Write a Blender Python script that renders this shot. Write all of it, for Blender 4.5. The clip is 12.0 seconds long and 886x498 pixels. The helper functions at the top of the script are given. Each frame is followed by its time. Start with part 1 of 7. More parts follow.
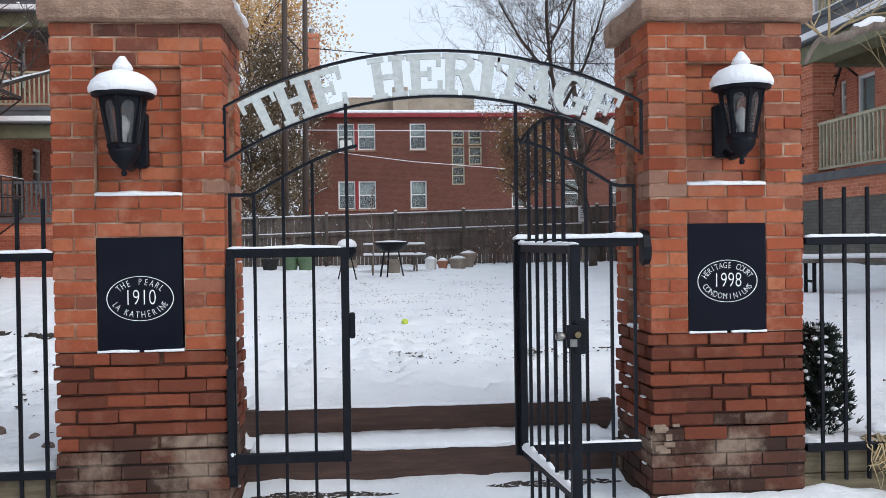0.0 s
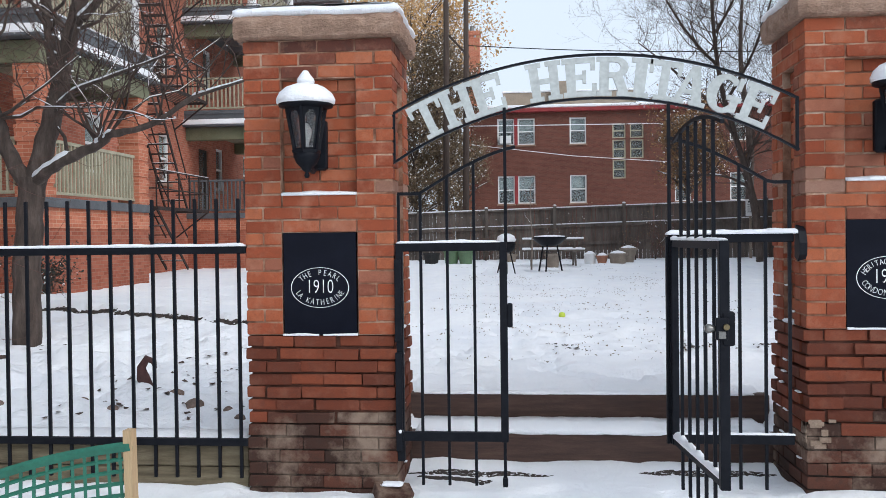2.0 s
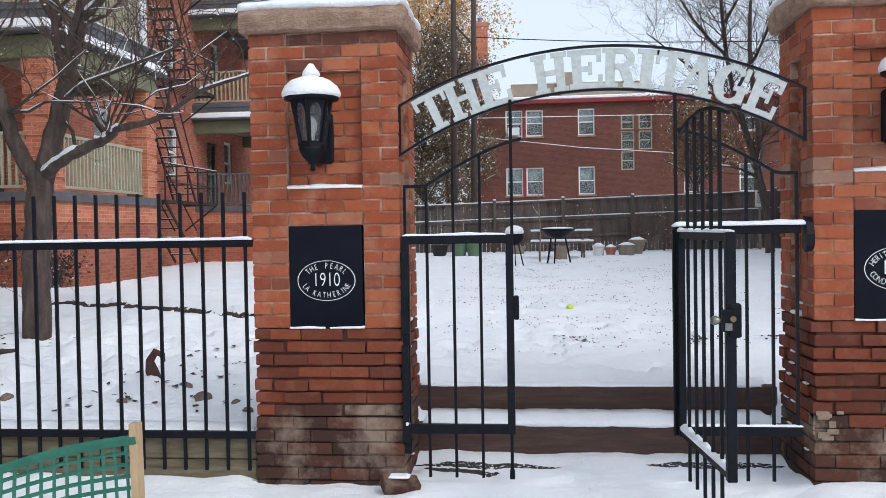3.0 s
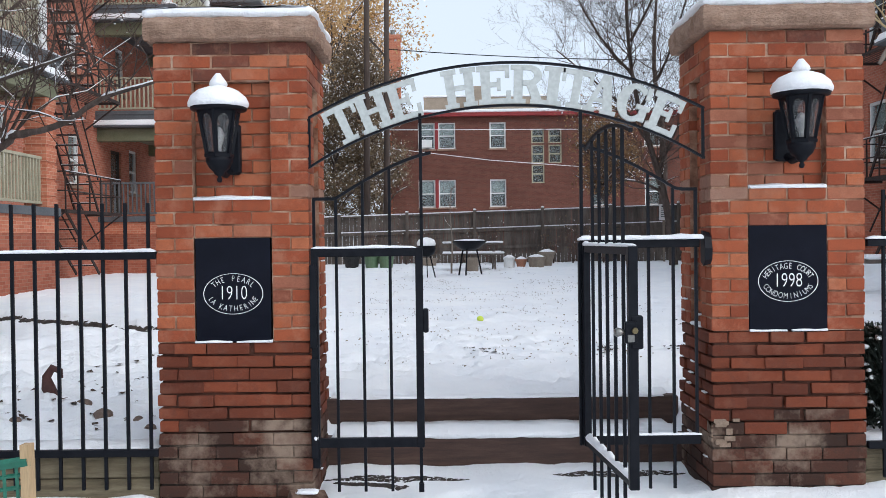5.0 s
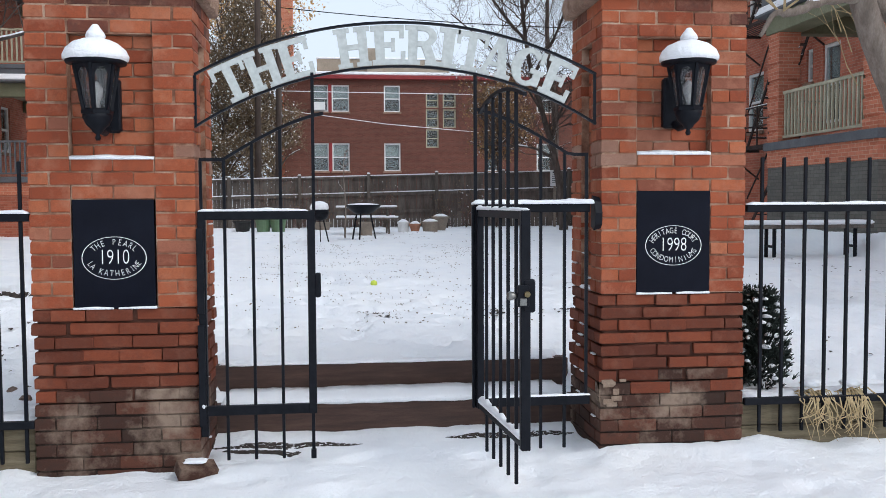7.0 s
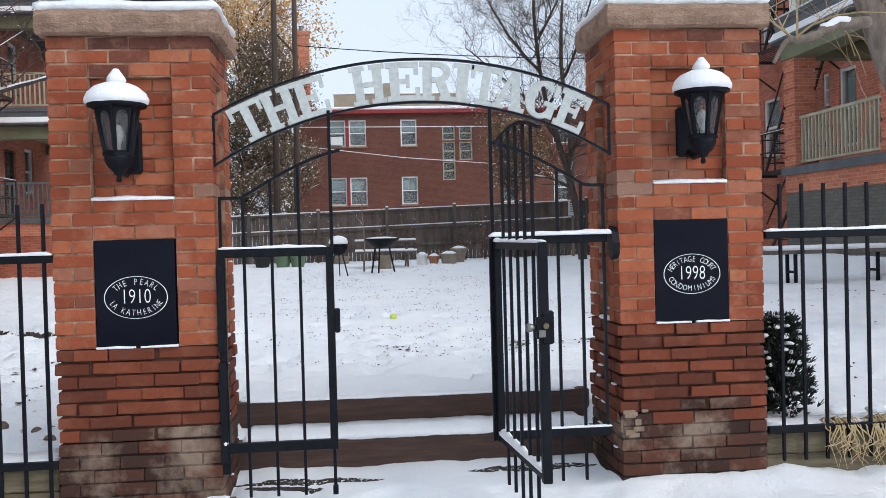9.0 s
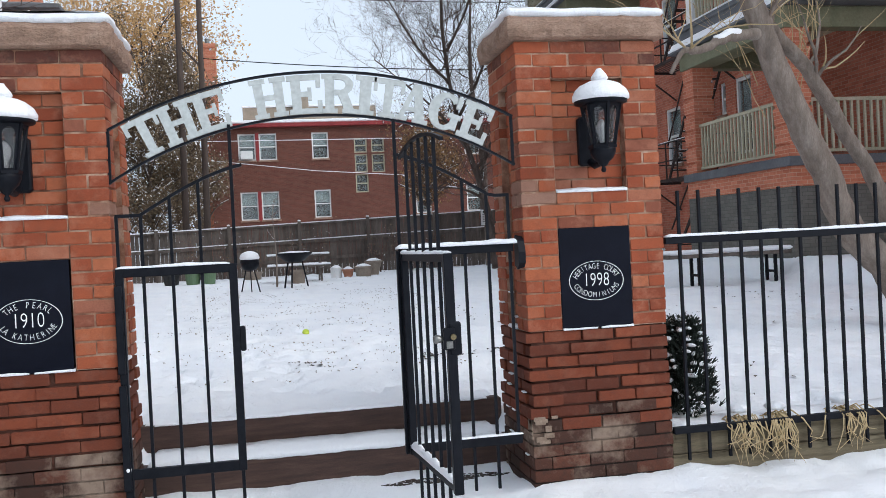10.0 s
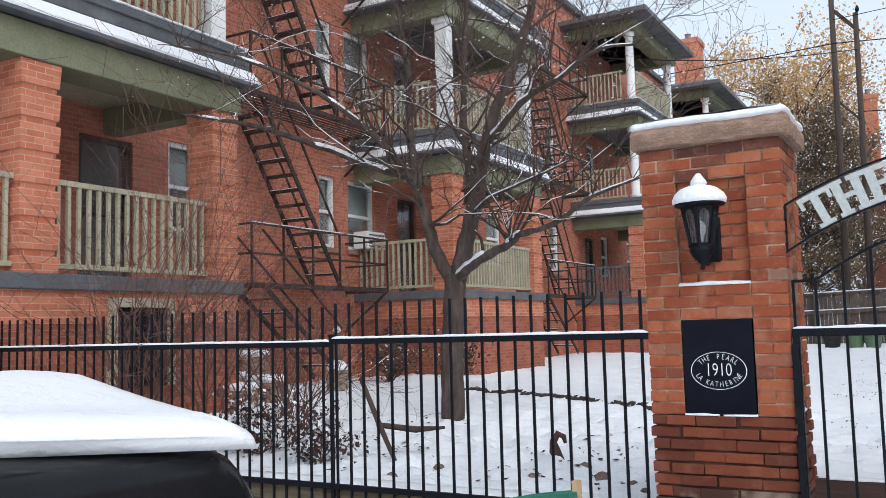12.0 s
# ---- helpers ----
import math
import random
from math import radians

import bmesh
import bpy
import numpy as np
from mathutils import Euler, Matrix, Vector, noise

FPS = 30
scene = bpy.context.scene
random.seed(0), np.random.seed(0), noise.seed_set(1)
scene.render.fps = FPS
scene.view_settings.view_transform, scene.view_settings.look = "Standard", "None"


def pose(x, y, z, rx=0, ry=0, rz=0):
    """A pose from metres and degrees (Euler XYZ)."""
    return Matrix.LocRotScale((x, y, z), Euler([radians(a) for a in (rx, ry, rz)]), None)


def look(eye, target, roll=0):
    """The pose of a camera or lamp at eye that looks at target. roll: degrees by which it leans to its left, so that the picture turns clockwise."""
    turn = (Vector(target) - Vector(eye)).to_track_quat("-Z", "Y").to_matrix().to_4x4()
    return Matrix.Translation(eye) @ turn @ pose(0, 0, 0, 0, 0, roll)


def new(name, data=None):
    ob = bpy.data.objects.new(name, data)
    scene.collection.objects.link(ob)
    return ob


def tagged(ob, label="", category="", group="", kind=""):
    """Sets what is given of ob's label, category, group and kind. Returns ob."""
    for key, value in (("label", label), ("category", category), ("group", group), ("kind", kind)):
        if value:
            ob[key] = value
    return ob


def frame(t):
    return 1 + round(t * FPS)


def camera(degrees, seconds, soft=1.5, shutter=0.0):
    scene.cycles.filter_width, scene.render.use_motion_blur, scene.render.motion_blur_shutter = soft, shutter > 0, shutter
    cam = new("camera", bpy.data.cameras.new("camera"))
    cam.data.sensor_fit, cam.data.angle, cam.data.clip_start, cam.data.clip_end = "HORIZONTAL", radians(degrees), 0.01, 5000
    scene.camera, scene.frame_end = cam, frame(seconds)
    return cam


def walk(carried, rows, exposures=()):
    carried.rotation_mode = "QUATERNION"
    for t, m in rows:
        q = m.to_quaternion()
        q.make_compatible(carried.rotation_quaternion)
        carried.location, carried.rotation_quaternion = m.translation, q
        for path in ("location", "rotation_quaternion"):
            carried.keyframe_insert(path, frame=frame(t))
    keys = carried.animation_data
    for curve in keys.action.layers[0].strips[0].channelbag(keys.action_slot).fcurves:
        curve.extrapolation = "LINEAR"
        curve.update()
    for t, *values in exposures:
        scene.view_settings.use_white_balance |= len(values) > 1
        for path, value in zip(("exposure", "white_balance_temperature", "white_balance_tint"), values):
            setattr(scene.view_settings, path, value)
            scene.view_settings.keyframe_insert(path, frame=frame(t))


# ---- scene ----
cam = camera(53.6, 12.0, soft=0.55)
PATH = [
    (0, (-0.363, -4.161, 1.289), (-0.189, -2.169, 1.268), -0.8),
    (0.5, (-0.401, -4.3, 1.295), (-0.36, -2.301, 1.239), -1.1),
    (1, (-0.422, -4.406, 1.299), (-0.482, -2.407, 1.261), -1.4),
    (1.5, (-0.376, -4.424, 1.297), (-0.519, -2.429, 1.287), -0.9),
    (2, (-0.351, -4.432, 1.293), (-0.539, -2.441, 1.264), -0.7),
    (2.5, (-0.338, -4.43, 1.295), (-0.545, -2.441, 1.253), -0.9),
    (4.3, (-0.339, -4.431, 1.294), (-0.546, -2.442, 1.245), -1.0),
    (4.5, (-0.332, -4.424, 1.296), (-0.524, -2.434, 1.255), -1.0),
    (5, (-0.323, -4.436, 1.302), (-0.332, -2.437, 1.279), -0.7),
    (5.5, (-0.321, -4.413, 1.297), (-0.146, -2.422, 1.239), -0.3),
    (6, (-0.32, -4.398, 1.294), (-0.095, -2.414, 1.194), -0.3),
    (6.5, (-0.316, -4.398, 1.297), (-0.092, -2.414, 1.188), -0.4),
    (7, (-0.319, -4.388, 1.297), (-0.088, -2.404, 1.191), -0.3),
    (9, (-0.314, -4.406, 1.305), (-0.125, -2.416, 1.272), -1.5),
    (9.5, (-0.307, -4.424, 1.305), (-0.084, -2.436, 1.289), -2.7),
    (10, (-0.269, -4.397, 1.307), (0.111, -2.434, 1.293), -2.9),
    (10.5, (-0.262, -4.463, 1.303), (-0.092, -2.47, 1.348), -3.3),
    (11, (-0.305, -4.612, 1.315), (-0.543, -2.629, 1.425), -3.8),
    (11.5, (-0.352, -4.813, 1.322), (-0.943, -2.909, 1.485), -3.3),
    (12, (-0.279, -5.001, 1.315), (-1.27, -3.273, 1.493), -1.5),
]
walk(cam, [(t, look(eye, target, roll)) for t, eye, target, roll in PATH], exposures=[(0, 0.04, 6200, 10), (12, 0.04, 6200, 10)])

# ---- world and sun: an even overcast sky ----
world = bpy.data.worlds.new("overcast")
scene.world = world
world.use_nodes = True
wn = world.node_tree.nodes
wl = world.node_tree.links
sky = wn.new("ShaderNodeTexSky")
sky.sky_type = "NISHITA"
sky.sun_disc = False
sky.sun_elevation = radians(38)
sky.sun_rotation = radians(130)
sky.air_density, sky.dust_density, sky.ozone_density = 1.0, 4.0, 1.0
soften = wn.new("ShaderNodeHueSaturation")
soften.inputs["Saturation"].default_value = 0.30
wl.new(sky.outputs[0], soften.inputs["Color"])
cloud = wn.new("ShaderNodeMix")
cloud.data_type = "RGBA"
cloud.inputs[0].default_value = 0.72
cloud.inputs[7].default_value = (6.0, 6.75, 7.65, 1)
wl.new(soften.outputs[0], cloud.inputs[6])
wl.new(cloud.outputs[2], wn["Background"].inputs["Color"])
wn["Background"].inputs["Strength"].default_value = 0.150
sun = new("sun", bpy.data.lights.new("sun", "SUN"))
sun.data.energy, sun.data.angle, sun.data.color = 1.25, radians(45), (1.0, 0.97, 0.93)
sun.matrix_world = look((11, -9, 12), (0, 0, 0))


# ---- materials ----
def shader(name, rough=0.6, metal=0.0, spec=0.5):
    m = bpy.data.materials.new(name)
    m.use_nodes = True
    b = m.node_tree.nodes["Principled BSDF"]
    b.inputs["Roughness"].default_value = rough
    b.inputs["Metallic"].default_value = metal
    b.inputs["Specular IOR Level"].default_value = spec
    return m, m.node_tree.nodes, m.node_tree.links, b


def link_noise(n, l, scale, detail=4.0, rough=0.6, coord="Object", stretch=None):
    tc = n.new("ShaderNodeTexCoord") if coord != "Position" else n.new("ShaderNodeNewGeometry")
    src = tc.outputs[coord]
    if stretch:
        mp = n.new("ShaderNodeMapping")
        mp.inputs["Scale"].default_value = stretch
        l.new(src, mp.inputs["Vector"])
        src = mp.outputs[0]
    nz = n.new("ShaderNodeTexNoise")
    nz.inputs["Scale"].default_value = scale
    nz.inputs["Detail"].default_value = detail
    nz.inputs["Roughness"].default_value = rough
    l.new(src, nz.inputs["Vector"])
    return nz.outputs["Fac"]


def ramp(n, l, fac, stops):
    r = n.new("ShaderNodeValToRGB")
    e = r.color_ramp.elements
    while len(e) < len(stops):
        e.new(0.5)
    for k, (p, c) in enumerate(stops):
        e[k].position, e[k].color = p, (*c, 1)
    l.new(fac, r.inputs[0])
    return r.outputs[0]


def mixed(n, l, fac, a, b, how="MIX"):
    x = n.new("ShaderNodeMix")
    x.data_type, x.blend_type = "RGBA", how
    for sock, v in ((0, fac), (6, a), (7, b)):
        if isinstance(v, (int, float)):
            x.inputs[sock].default_value = v
        elif isinstance(v, tuple):
            x.inputs[sock].default_value = (*v, 1)
        else:
            l.new(v, x.inputs[sock])
    return x.outputs[2]


def relief(n, l, b, heights, dist=0.01, strength=0.5):
    bp = n.new("ShaderNodeBump")
    bp.inputs["Strength"].default_value = strength
    bp.inputs["Distance"].default_value = dist
    l.new(heights, bp.inputs["Height"])
    l.new(bp.outputs[0], b.inputs["Normal"])


def grainy(name, stops, scale=8.0, fine=90.0, rough=0.6, metal=0.0, dist=0.002, strength=0.4, coord="Object", stretch=None, spec=0.5, per_object=0.0):
    """A surface whose colour varies at two scales, with fine relief."""
    m, n, l, b = shader(name, rough, metal, spec)
    big = link_noise(n, l, scale, 5, 0.6, coord, stretch)
    small = link_noise(n, l, fine, 3, 0.6, coord, stretch)
    c = ramp(n, l, big, stops)
    c = mixed(n, l, 0.35, c, ramp(n, l, small, [(0.3, (0.35, 0.35, 0.35)), (0.7, (0.75, 0.75, 0.75))]), "OVERLAY")
    if per_object:
        oi = n.new("ShaderNodeObjectInfo")
        hs = n.new("ShaderNodeHueSaturation")
        mr = n.new("ShaderNodeMapRange")
        mr.inputs["To Min"].default_value, mr.inputs["To Max"].default_value = 1 - per_object, 1 + per_object
        l.new(oi.outputs["Random"], mr.inputs[0])
        l.new(mr.outputs[0], hs.inputs["Value"])
        l.new(c, hs.inputs["Color"])
        c = hs.outputs[0]
    l.new(c, b.inputs["Base Color"])
    relief(n, l, b, small, dist, strength)
    return m


def brick_piece(name, stops, grime=0.25, dirt=(0.20, 0.15, 0.11), haze=0.35, haze_tint=(0.42, 0.22, 0.15), haze_scale=7.0, haze_from=0.50):
    """Single bricks: hue per piece, speckle, grime."""
    m, n, l, b = shader(name, 0.85, 0, 0.25)
    oi = n.new("ShaderNodeObjectInfo")
    c = ramp(n, l, oi.outputs["Random"], stops)
    speck = link_noise(n, l, 260, 3, 0.7, "Position")
    blot = link_noise(n, l, 22, 5, 0.65, "Position")
    wide = link_noise(n, l, 2.2, 3, 0.6, "Position")
    c = mixed(n, l, 0.6, c, ramp(n, l, speck, [(0.3, (0.30, 0.30, 0.30)), (0.7, (0.68, 0.68, 0.68))]), "OVERLAY")
    mk = ramp(n, l, blot, [(0.48, (0, 0, 0)), (0.72, (1, 1, 1))])
    mm = n.new("ShaderNodeMath")
    mm.operation = "MULTIPLY"
    mm.inputs[1].default_value = grime
    l.new(mk, mm.inputs[0])
    c = mixed(n, l, mm.outputs[0], c, dirt)
    # pale lime bloom in patches that run across the courses
    bloom = link_noise(n, l, haze_scale, 6, 0.7, "Position")
    hz = n.new("ShaderNodeMath")
    hz.operation = "MULTIPLY"
    hz.inputs[1].default_value = haze
    l.new(ramp(n, l, bloom, [(haze_from, (0, 0, 0)), (haze_from + 0.16, (1, 1, 1))]), hz.inputs[0])
    c = mixed(n, l, hz.outputs[0], c, haze_tint)
    c = mixed(n, l, 0.35, c, ramp(n, l, wide, [(0.35, (0.38, 0.36, 0.36)), (0.65, (0.62, 0.6, 0.58))]), "OVERLAY")
    l.new(c, b.inputs["Base Color"])
    relief(n, l, b, blot, 0.004, 0.6)
    return m


def brick_wall(name, c1, c2, mortar, rough=0.9):
    """Far brickwork: courses of 66 mm on any upright wall."""
    m, n, l, b = shader(name, rough, 0, 0.2)
    g = n.new("ShaderNodeNewGeometry")
    sp, sn = n.new("ShaderNodeSeparateXYZ"), n.new("ShaderNodeSeparateXYZ")
    l.new(g.outputs["Position"], sp.inputs[0])
    l.new(g.outputs["True Normal"], sn.inputs[0])
    ab = n.new("ShaderNodeMath")
    ab.operation = "ABSOLUTE"
    l.new(sn.outputs[0], ab.inputs[0])
    mx = n.new("ShaderNodeMix")
    l.new(ab.outputs[0], mx.inputs[0])
    l.new(sp.outputs[0], mx.inputs[2])
    l.new(sp.outputs[1], mx.inputs[3])
    cb = n.new("ShaderNodeCombineXYZ")
    l.new(mx.outputs[0], cb.inputs[0])
    l.new(sp.outputs[2], cb.inputs[1])
    bt = n.new("ShaderNodeTexBrick")
    bt.inputs["Color1"].default_value, bt.inputs["Color2"].default_value, bt.inputs["Mortar"].default_value = (*c1, 1), (*c2, 1), (*mortar, 1)
    bt.inputs["Scale"].default_value = 1
    bt.inputs["Brick Width"].default_value, bt.inputs["Row Height"].default_value = 0.2, 0.066
    bt.inputs["Mortar Size"].default_value, bt.inputs["Bias"].default_value = 0.005, -0.1
    l.new(cb.outputs[0], bt.inputs["Vector"])
    wide = link_noise(n, l, 0.7, 5, 0.65, "Position")
    fine = link_noise(n, l, 14, 4, 0.6, "Position")
    c = mixed(n, l, 0.55, bt.outputs["Color"], ramp(n, l, wide, [(0.3, (0.34, 0.33, 0.33)), (0.7, (0.64, 0.62, 0.6))]), "OVERLAY")
    c = mixed(n, l, 0.35, c, ramp(n, l, fine, [(0.3, (0.35, 0.35, 0.35)), (0.7, (0.65, 0.65, 0.65))]), "OVERLAY")
    l.new(c, b.inputs["Base Color"])
    relief(n, l, b, bt.outputs["Fac"], -0.006, 0.6)
    return m


def snow_material():
    m, n, l, b = shader("snow", 0.75, 0, 0.3)
    big = link_noise(n, l, 1.3, 5, 0.6, "Position")
    small = link_noise(n, l, 38, 6, 0.7, "Position")
    mid = link_noise(n, l, 9, 4, 0.6, "Position")
    both = n.new("ShaderNodeMath")
    both.operation = "MULTIPLY_ADD"
    both.inputs[1].default_value = 2.2
    l.new(mid, both.inputs[0])
    l.new(small, both.inputs[2])
    c = ramp(n, l, big, [(0.3, (0.85, 0.87, 0.905)), (0.7, (0.93, 0.938, 0.945))])
    l.new(c, b.inputs["Base Color"])
    relief(n, l, b, both.outputs[0], 0.024, 0.55)
    return m


SNOW = snow_material()
BRICK = brick_piece("orange_brick", [(0.0, (0.22, 0.052, 0.024)), (0.3, (0.29, 0.070, 0.031)), (0.6, (0.34, 0.092, 0.040)), (0.85, (0.39, 0.125, 0.058)), (0.93, (0.30, 0.115, 0.07)), (1.0, (0.20, 0.062, 0.036))], 0.5, (0.17, 0.055, 0.03), 0.5, (0.41, 0.185, 0.115))
# darker bricks, scattered through the top three courses
BRICK_TOP = brick_piece("dark_top_brick", [(0.0, (0.085, 0.034, 0.024)), (0.5, (0.13, 0.045, 0.03)), (1.0, (0.24, 0.068, 0.034))], 0.5, (0.06, 0.042, 0.036))
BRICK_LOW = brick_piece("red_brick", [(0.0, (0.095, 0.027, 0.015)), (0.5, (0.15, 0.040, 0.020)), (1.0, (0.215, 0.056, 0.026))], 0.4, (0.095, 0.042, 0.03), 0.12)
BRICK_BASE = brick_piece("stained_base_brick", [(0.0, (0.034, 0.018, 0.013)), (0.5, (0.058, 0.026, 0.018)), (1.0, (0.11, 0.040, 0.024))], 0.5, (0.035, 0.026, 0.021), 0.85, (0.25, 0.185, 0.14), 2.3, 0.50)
BRICK_PALE = brick_piece("bleached_brick", [(0.0, (0.25, 0.125, 0.085)), (1.0, (0.34, 0.20, 0.145))], 0.3, (0.17, 0.09, 0.06), 0.4, (0.40, 0.27, 0.20))
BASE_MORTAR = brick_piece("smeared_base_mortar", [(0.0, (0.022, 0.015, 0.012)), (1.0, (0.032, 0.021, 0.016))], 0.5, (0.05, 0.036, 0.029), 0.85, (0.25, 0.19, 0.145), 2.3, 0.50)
CEMENT = grainy("cement_smear", [(0.3, (0.17, 0.115, 0.08)), (0.7, (0.29, 0.215, 0.16))], 24, 120, 0.95, 0, 0.004, 0.7)
MORTAR = grainy("worn_mortar", [(0.34, (0.15, 0.065, 0.038)), (0.50, (0.30, 0.165, 0.105)), (0.70, (0.47, 0.34, 0.25))], 9, 160, 0.95, 0, 0.003)
GAP = grainy("raked_joint", [(0.3, (0.045, 0.018, 0.011)), (0.7, (0.105, 0.040, 0.024))], 14, 160, 0.95)
STONE = grainy("brown_sandstone", [(0.25, (0.19, 0.115, 0.078)), (0.5, (0.29, 0.185, 0.13)), (0.75, (0.38, 0.26, 0.19))], 9, 55, 0.9, 0, 0.012, 1.0, "Object", (1.0, 1.0, 2.2))
IRON = grainy("black_painted_iron", [(0.3, (0.004, 0.005, 0.008)), (0.7, (0.010, 0.011, 0.015))], 20, 140, 0.5, 0.0, 0.001, 0.3, "Object", None, 0.13)
LETTER = grainy("pale_grey_letter_paint", [(0.3, (0.42, 0.445, 0.43)), (0.7, (0.46, 0.485, 0.47))], 3, 40, 0.5, 0, 0.001, 0.1)
PLAQUE = grainy("black_granite", [(0.3, (0.003, 0.0036, 0.008)), (0.7, (0.006, 0.0072, 0.014))], 6, 200, 0.22, 0, 0.0003, 0.1, "Object", None, 0.11)
ENGRAVED = grainy("white_engraving", [(0.3, (0.72, 0.73, 0.72)), (0.7, (0.85, 0.85, 0.84))], 60, 200, 0.7)
TIMBER = grainy("brown_step_timber", [(0.25, (0.034, 0.018, 0.013)), (0.5, (0.062, 0.032, 0.023)), (0.75, (0.105, 0.058, 0.042))], 5, 60, 0.75, 0, 0.004, 0.6, "Object", (0.5, 6, 6))
SLEEPER = grainy("weathered_tan_sleeper", [(0.25, (0.06, 0.046, 0.027)), (0.5, (0.14, 0.112, 0.068)), (0.75, (0.23, 0.19, 0.125))], 5, 50, 0.9, 0, 0.004, 0.6, "Object", (0.6, 6, 6))
FENCEWOOD = grainy("grey_weathered_plank", [(0.25, (0.055, 0.045, 0.038)), (0.5, (0.115, 0.096, 0.082)), (0.75, (0.19, 0.162, 0.138))], 1.6, 22, 0.95, 0, 0.004, 0.6, "Position", (3.0, 3.0, 0.5))
WALL_L = brick_wall("porch_brick", (0.47, 0.155, 0.088), (0.60, 0.235, 0.145), (0.56, 0.34, 0.24))
WALL_RED = brick_wall("red_back_brick", (0.128, 0.050, 0.037), (0.168, 0.068, 0.050), (0.165, 0.10, 0.078))
# porch brick again, darkened: the shade on the porch base is in the colour
WALL_SHADED = brick_wall("shaded_base_brick", (0.30, 0.092, 0.056), (0.40, 0.14, 0.088), (0.34, 0.19, 0.135))
# redder court brick, with some shade from porches and trees in its colour
WALL_COURT = brick_wall("court_brick", (0.41, 0.135, 0.085), (0.55, 0.205, 0.135), (0.47, 0.29, 0.215))
GREYSTONE = brick_wall("painted_grey_base", (0.13, 0.13, 0.115), (0.165, 0.16, 0.145), (0.10, 0.10, 0.09))
GREEN = grainy("sage_porch_paint", [(0.3, (0.14, 0.15, 0.085)), (0.7, (0.21, 0.215, 0.135))], 2.5, 30, 0.7, 0, 0.002, 0.3, "Position")
GREY = grainy("slate_grey_trim", [(0.3, (0.075, 0.082, 0.09)), (0.7, (0.13, 0.14, 0.15))], 2.5, 30, 0.7, 0, 0.002, 0.3, "Position")
CREAM = grainy("cream_paint", [(0.3, (0.33, 0.31, 0.215)), (0.7, (0.46, 0.43, 0.315))], 3, 40, 0.7, 0, 0.002, 0.3, "Position")
DARKRUST = grainy("dark_rusty_iron", [(0.3, (0.016, 0.011, 0.010)), (0.55, (0.034, 0.022, 0.019)), (0.75, (0.075, 0.038, 0.028))], 6, 60, 0.8, 0, 0.002, 0.4, "Position")
WHITE = grainy("white_paint", [(0.3, (0.66, 0.67, 0.66)), (0.7, (0.80, 0.80, 0.78))], 3, 40, 0.6, 0, 0.002, 0.3, "Position")
REDTRIM = grainy("dark_red_trim", [(0.3, (0.20, 0.015, 0.018)), (0.7, (0.28, 0.03, 0.03))], 3, 40, 0.6)
# near-black colour that stands for the shade inside unlit rooms
DARK = grainy("painted_room_shade", [(0.3, (0.012, 0.012, 0.012)), (0.7, (0.03, 0.028, 0.026))], 2, 20, 0.9)
BLIND = grainy("window_blind", [(0.3, (0.16, 0.19, 0.19)), (0.7, (0.30, 0.33, 0.32))], 1.5, 20, 0.9, 0, 0.002, 0.3, "Position")
ROOF = grainy("grey_roofing", [(0.3, (0.09, 0.09, 0.095)), (0.7, (0.16, 0.16, 0.165))], 3, 40, 0.9)
TAN = grainy("tan_parapet", [(0.3, (0.25, 0.205, 0.155)), (0.7, (0.36, 0.30, 0.235))], 1.5, 20, 0.9, 0, 0.004, 0.4, "Position")
BARK = grainy("brown_bark", [(0.25, (0.040, 0.029, 0.024)), (0.5, (0.078, 0.058, 0.048)), (0.75, (0.14, 0.108, 0.09))], 7, 45, 0.95, 0, 0.012, 0.9, "Position", (2, 2, 0.5))
BARK_GREY = grainy("grey_bark", [(0.25, (0.12, 0.094, 0.075)), (0.5, (0.20, 0.16, 0.13)), (0.75, (0.30, 0.255, 0.215))], 6, 45, 0.95, 0, 0.01, 0.8, "Position", (2, 2, 0.6))
TWIG = grainy("dark_twig", [(0.3, (0.040, 0.026, 0.021)), (0.7, (0.085, 0.058, 0.046))], 9, 45, 0.95)
TWIG_RED = grainy("reddish_twig", [(0.3, (0.09, 0.042, 0.034)), (0.7, (0.16, 0.085, 0.068))], 9, 45, 0.95)
POLE = grainy("utility_pole_wood", [(0.3, (0.045, 0.032, 0.026)), (0.7, (0.085, 0.062, 0.05))], 2, 30, 0.95, 0, 0.004, 0.5, "Position", (6, 6, 0.6))
STRAW = grainy("dry_straw", [(0.3, (0.36, 0.26, 0.13)), (0.7, (0.55, 0.43, 0.25))], 20, 90, 0.9)
LEAF_OCHRE = grainy("ochre_leaf", [(0.3, (0.42, 0.24, 0.09)), (0.5, (0.55, 0.34, 0.14)), (0.7, (0.66, 0.46, 0.24))], 1.5, 30, 0.8, 0, 0.002, 0.2, "Position")
LEAF_BROWN = grainy("brown_leaf", [(0.3, (0.085, 0.058, 0.034)), (0.5, (0.15, 0.105, 0.06)), (0.7, (0.25, 0.18, 0.105))], 1.5, 30, 0.8, 0, 0.002, 0.2, "Position")
LEAF_GOLD = grainy("dull_gold_leaf", [(0.3, (0.16, 0.085, 0.035)), (0.5, (0.26, 0.15, 0.06)), (0.7, (0.40, 0.26, 0.12))], 1.5, 30, 0.8, 0, 0.002, 0.2, "Position")
LEAF_DARK = grainy("dark_evergreen", [(0.3, (0.010, 0.016, 0.012)), (0.7, (0.030, 0.042, 0.032))], 8, 60, 0.7)
LEAF_PURPLE = grainy("withered_purple_leaf", [(0.3, (0.035, 0.016, 0.016)), (0.7, (0.095, 0.046, 0.042))], 8, 60, 0.8)
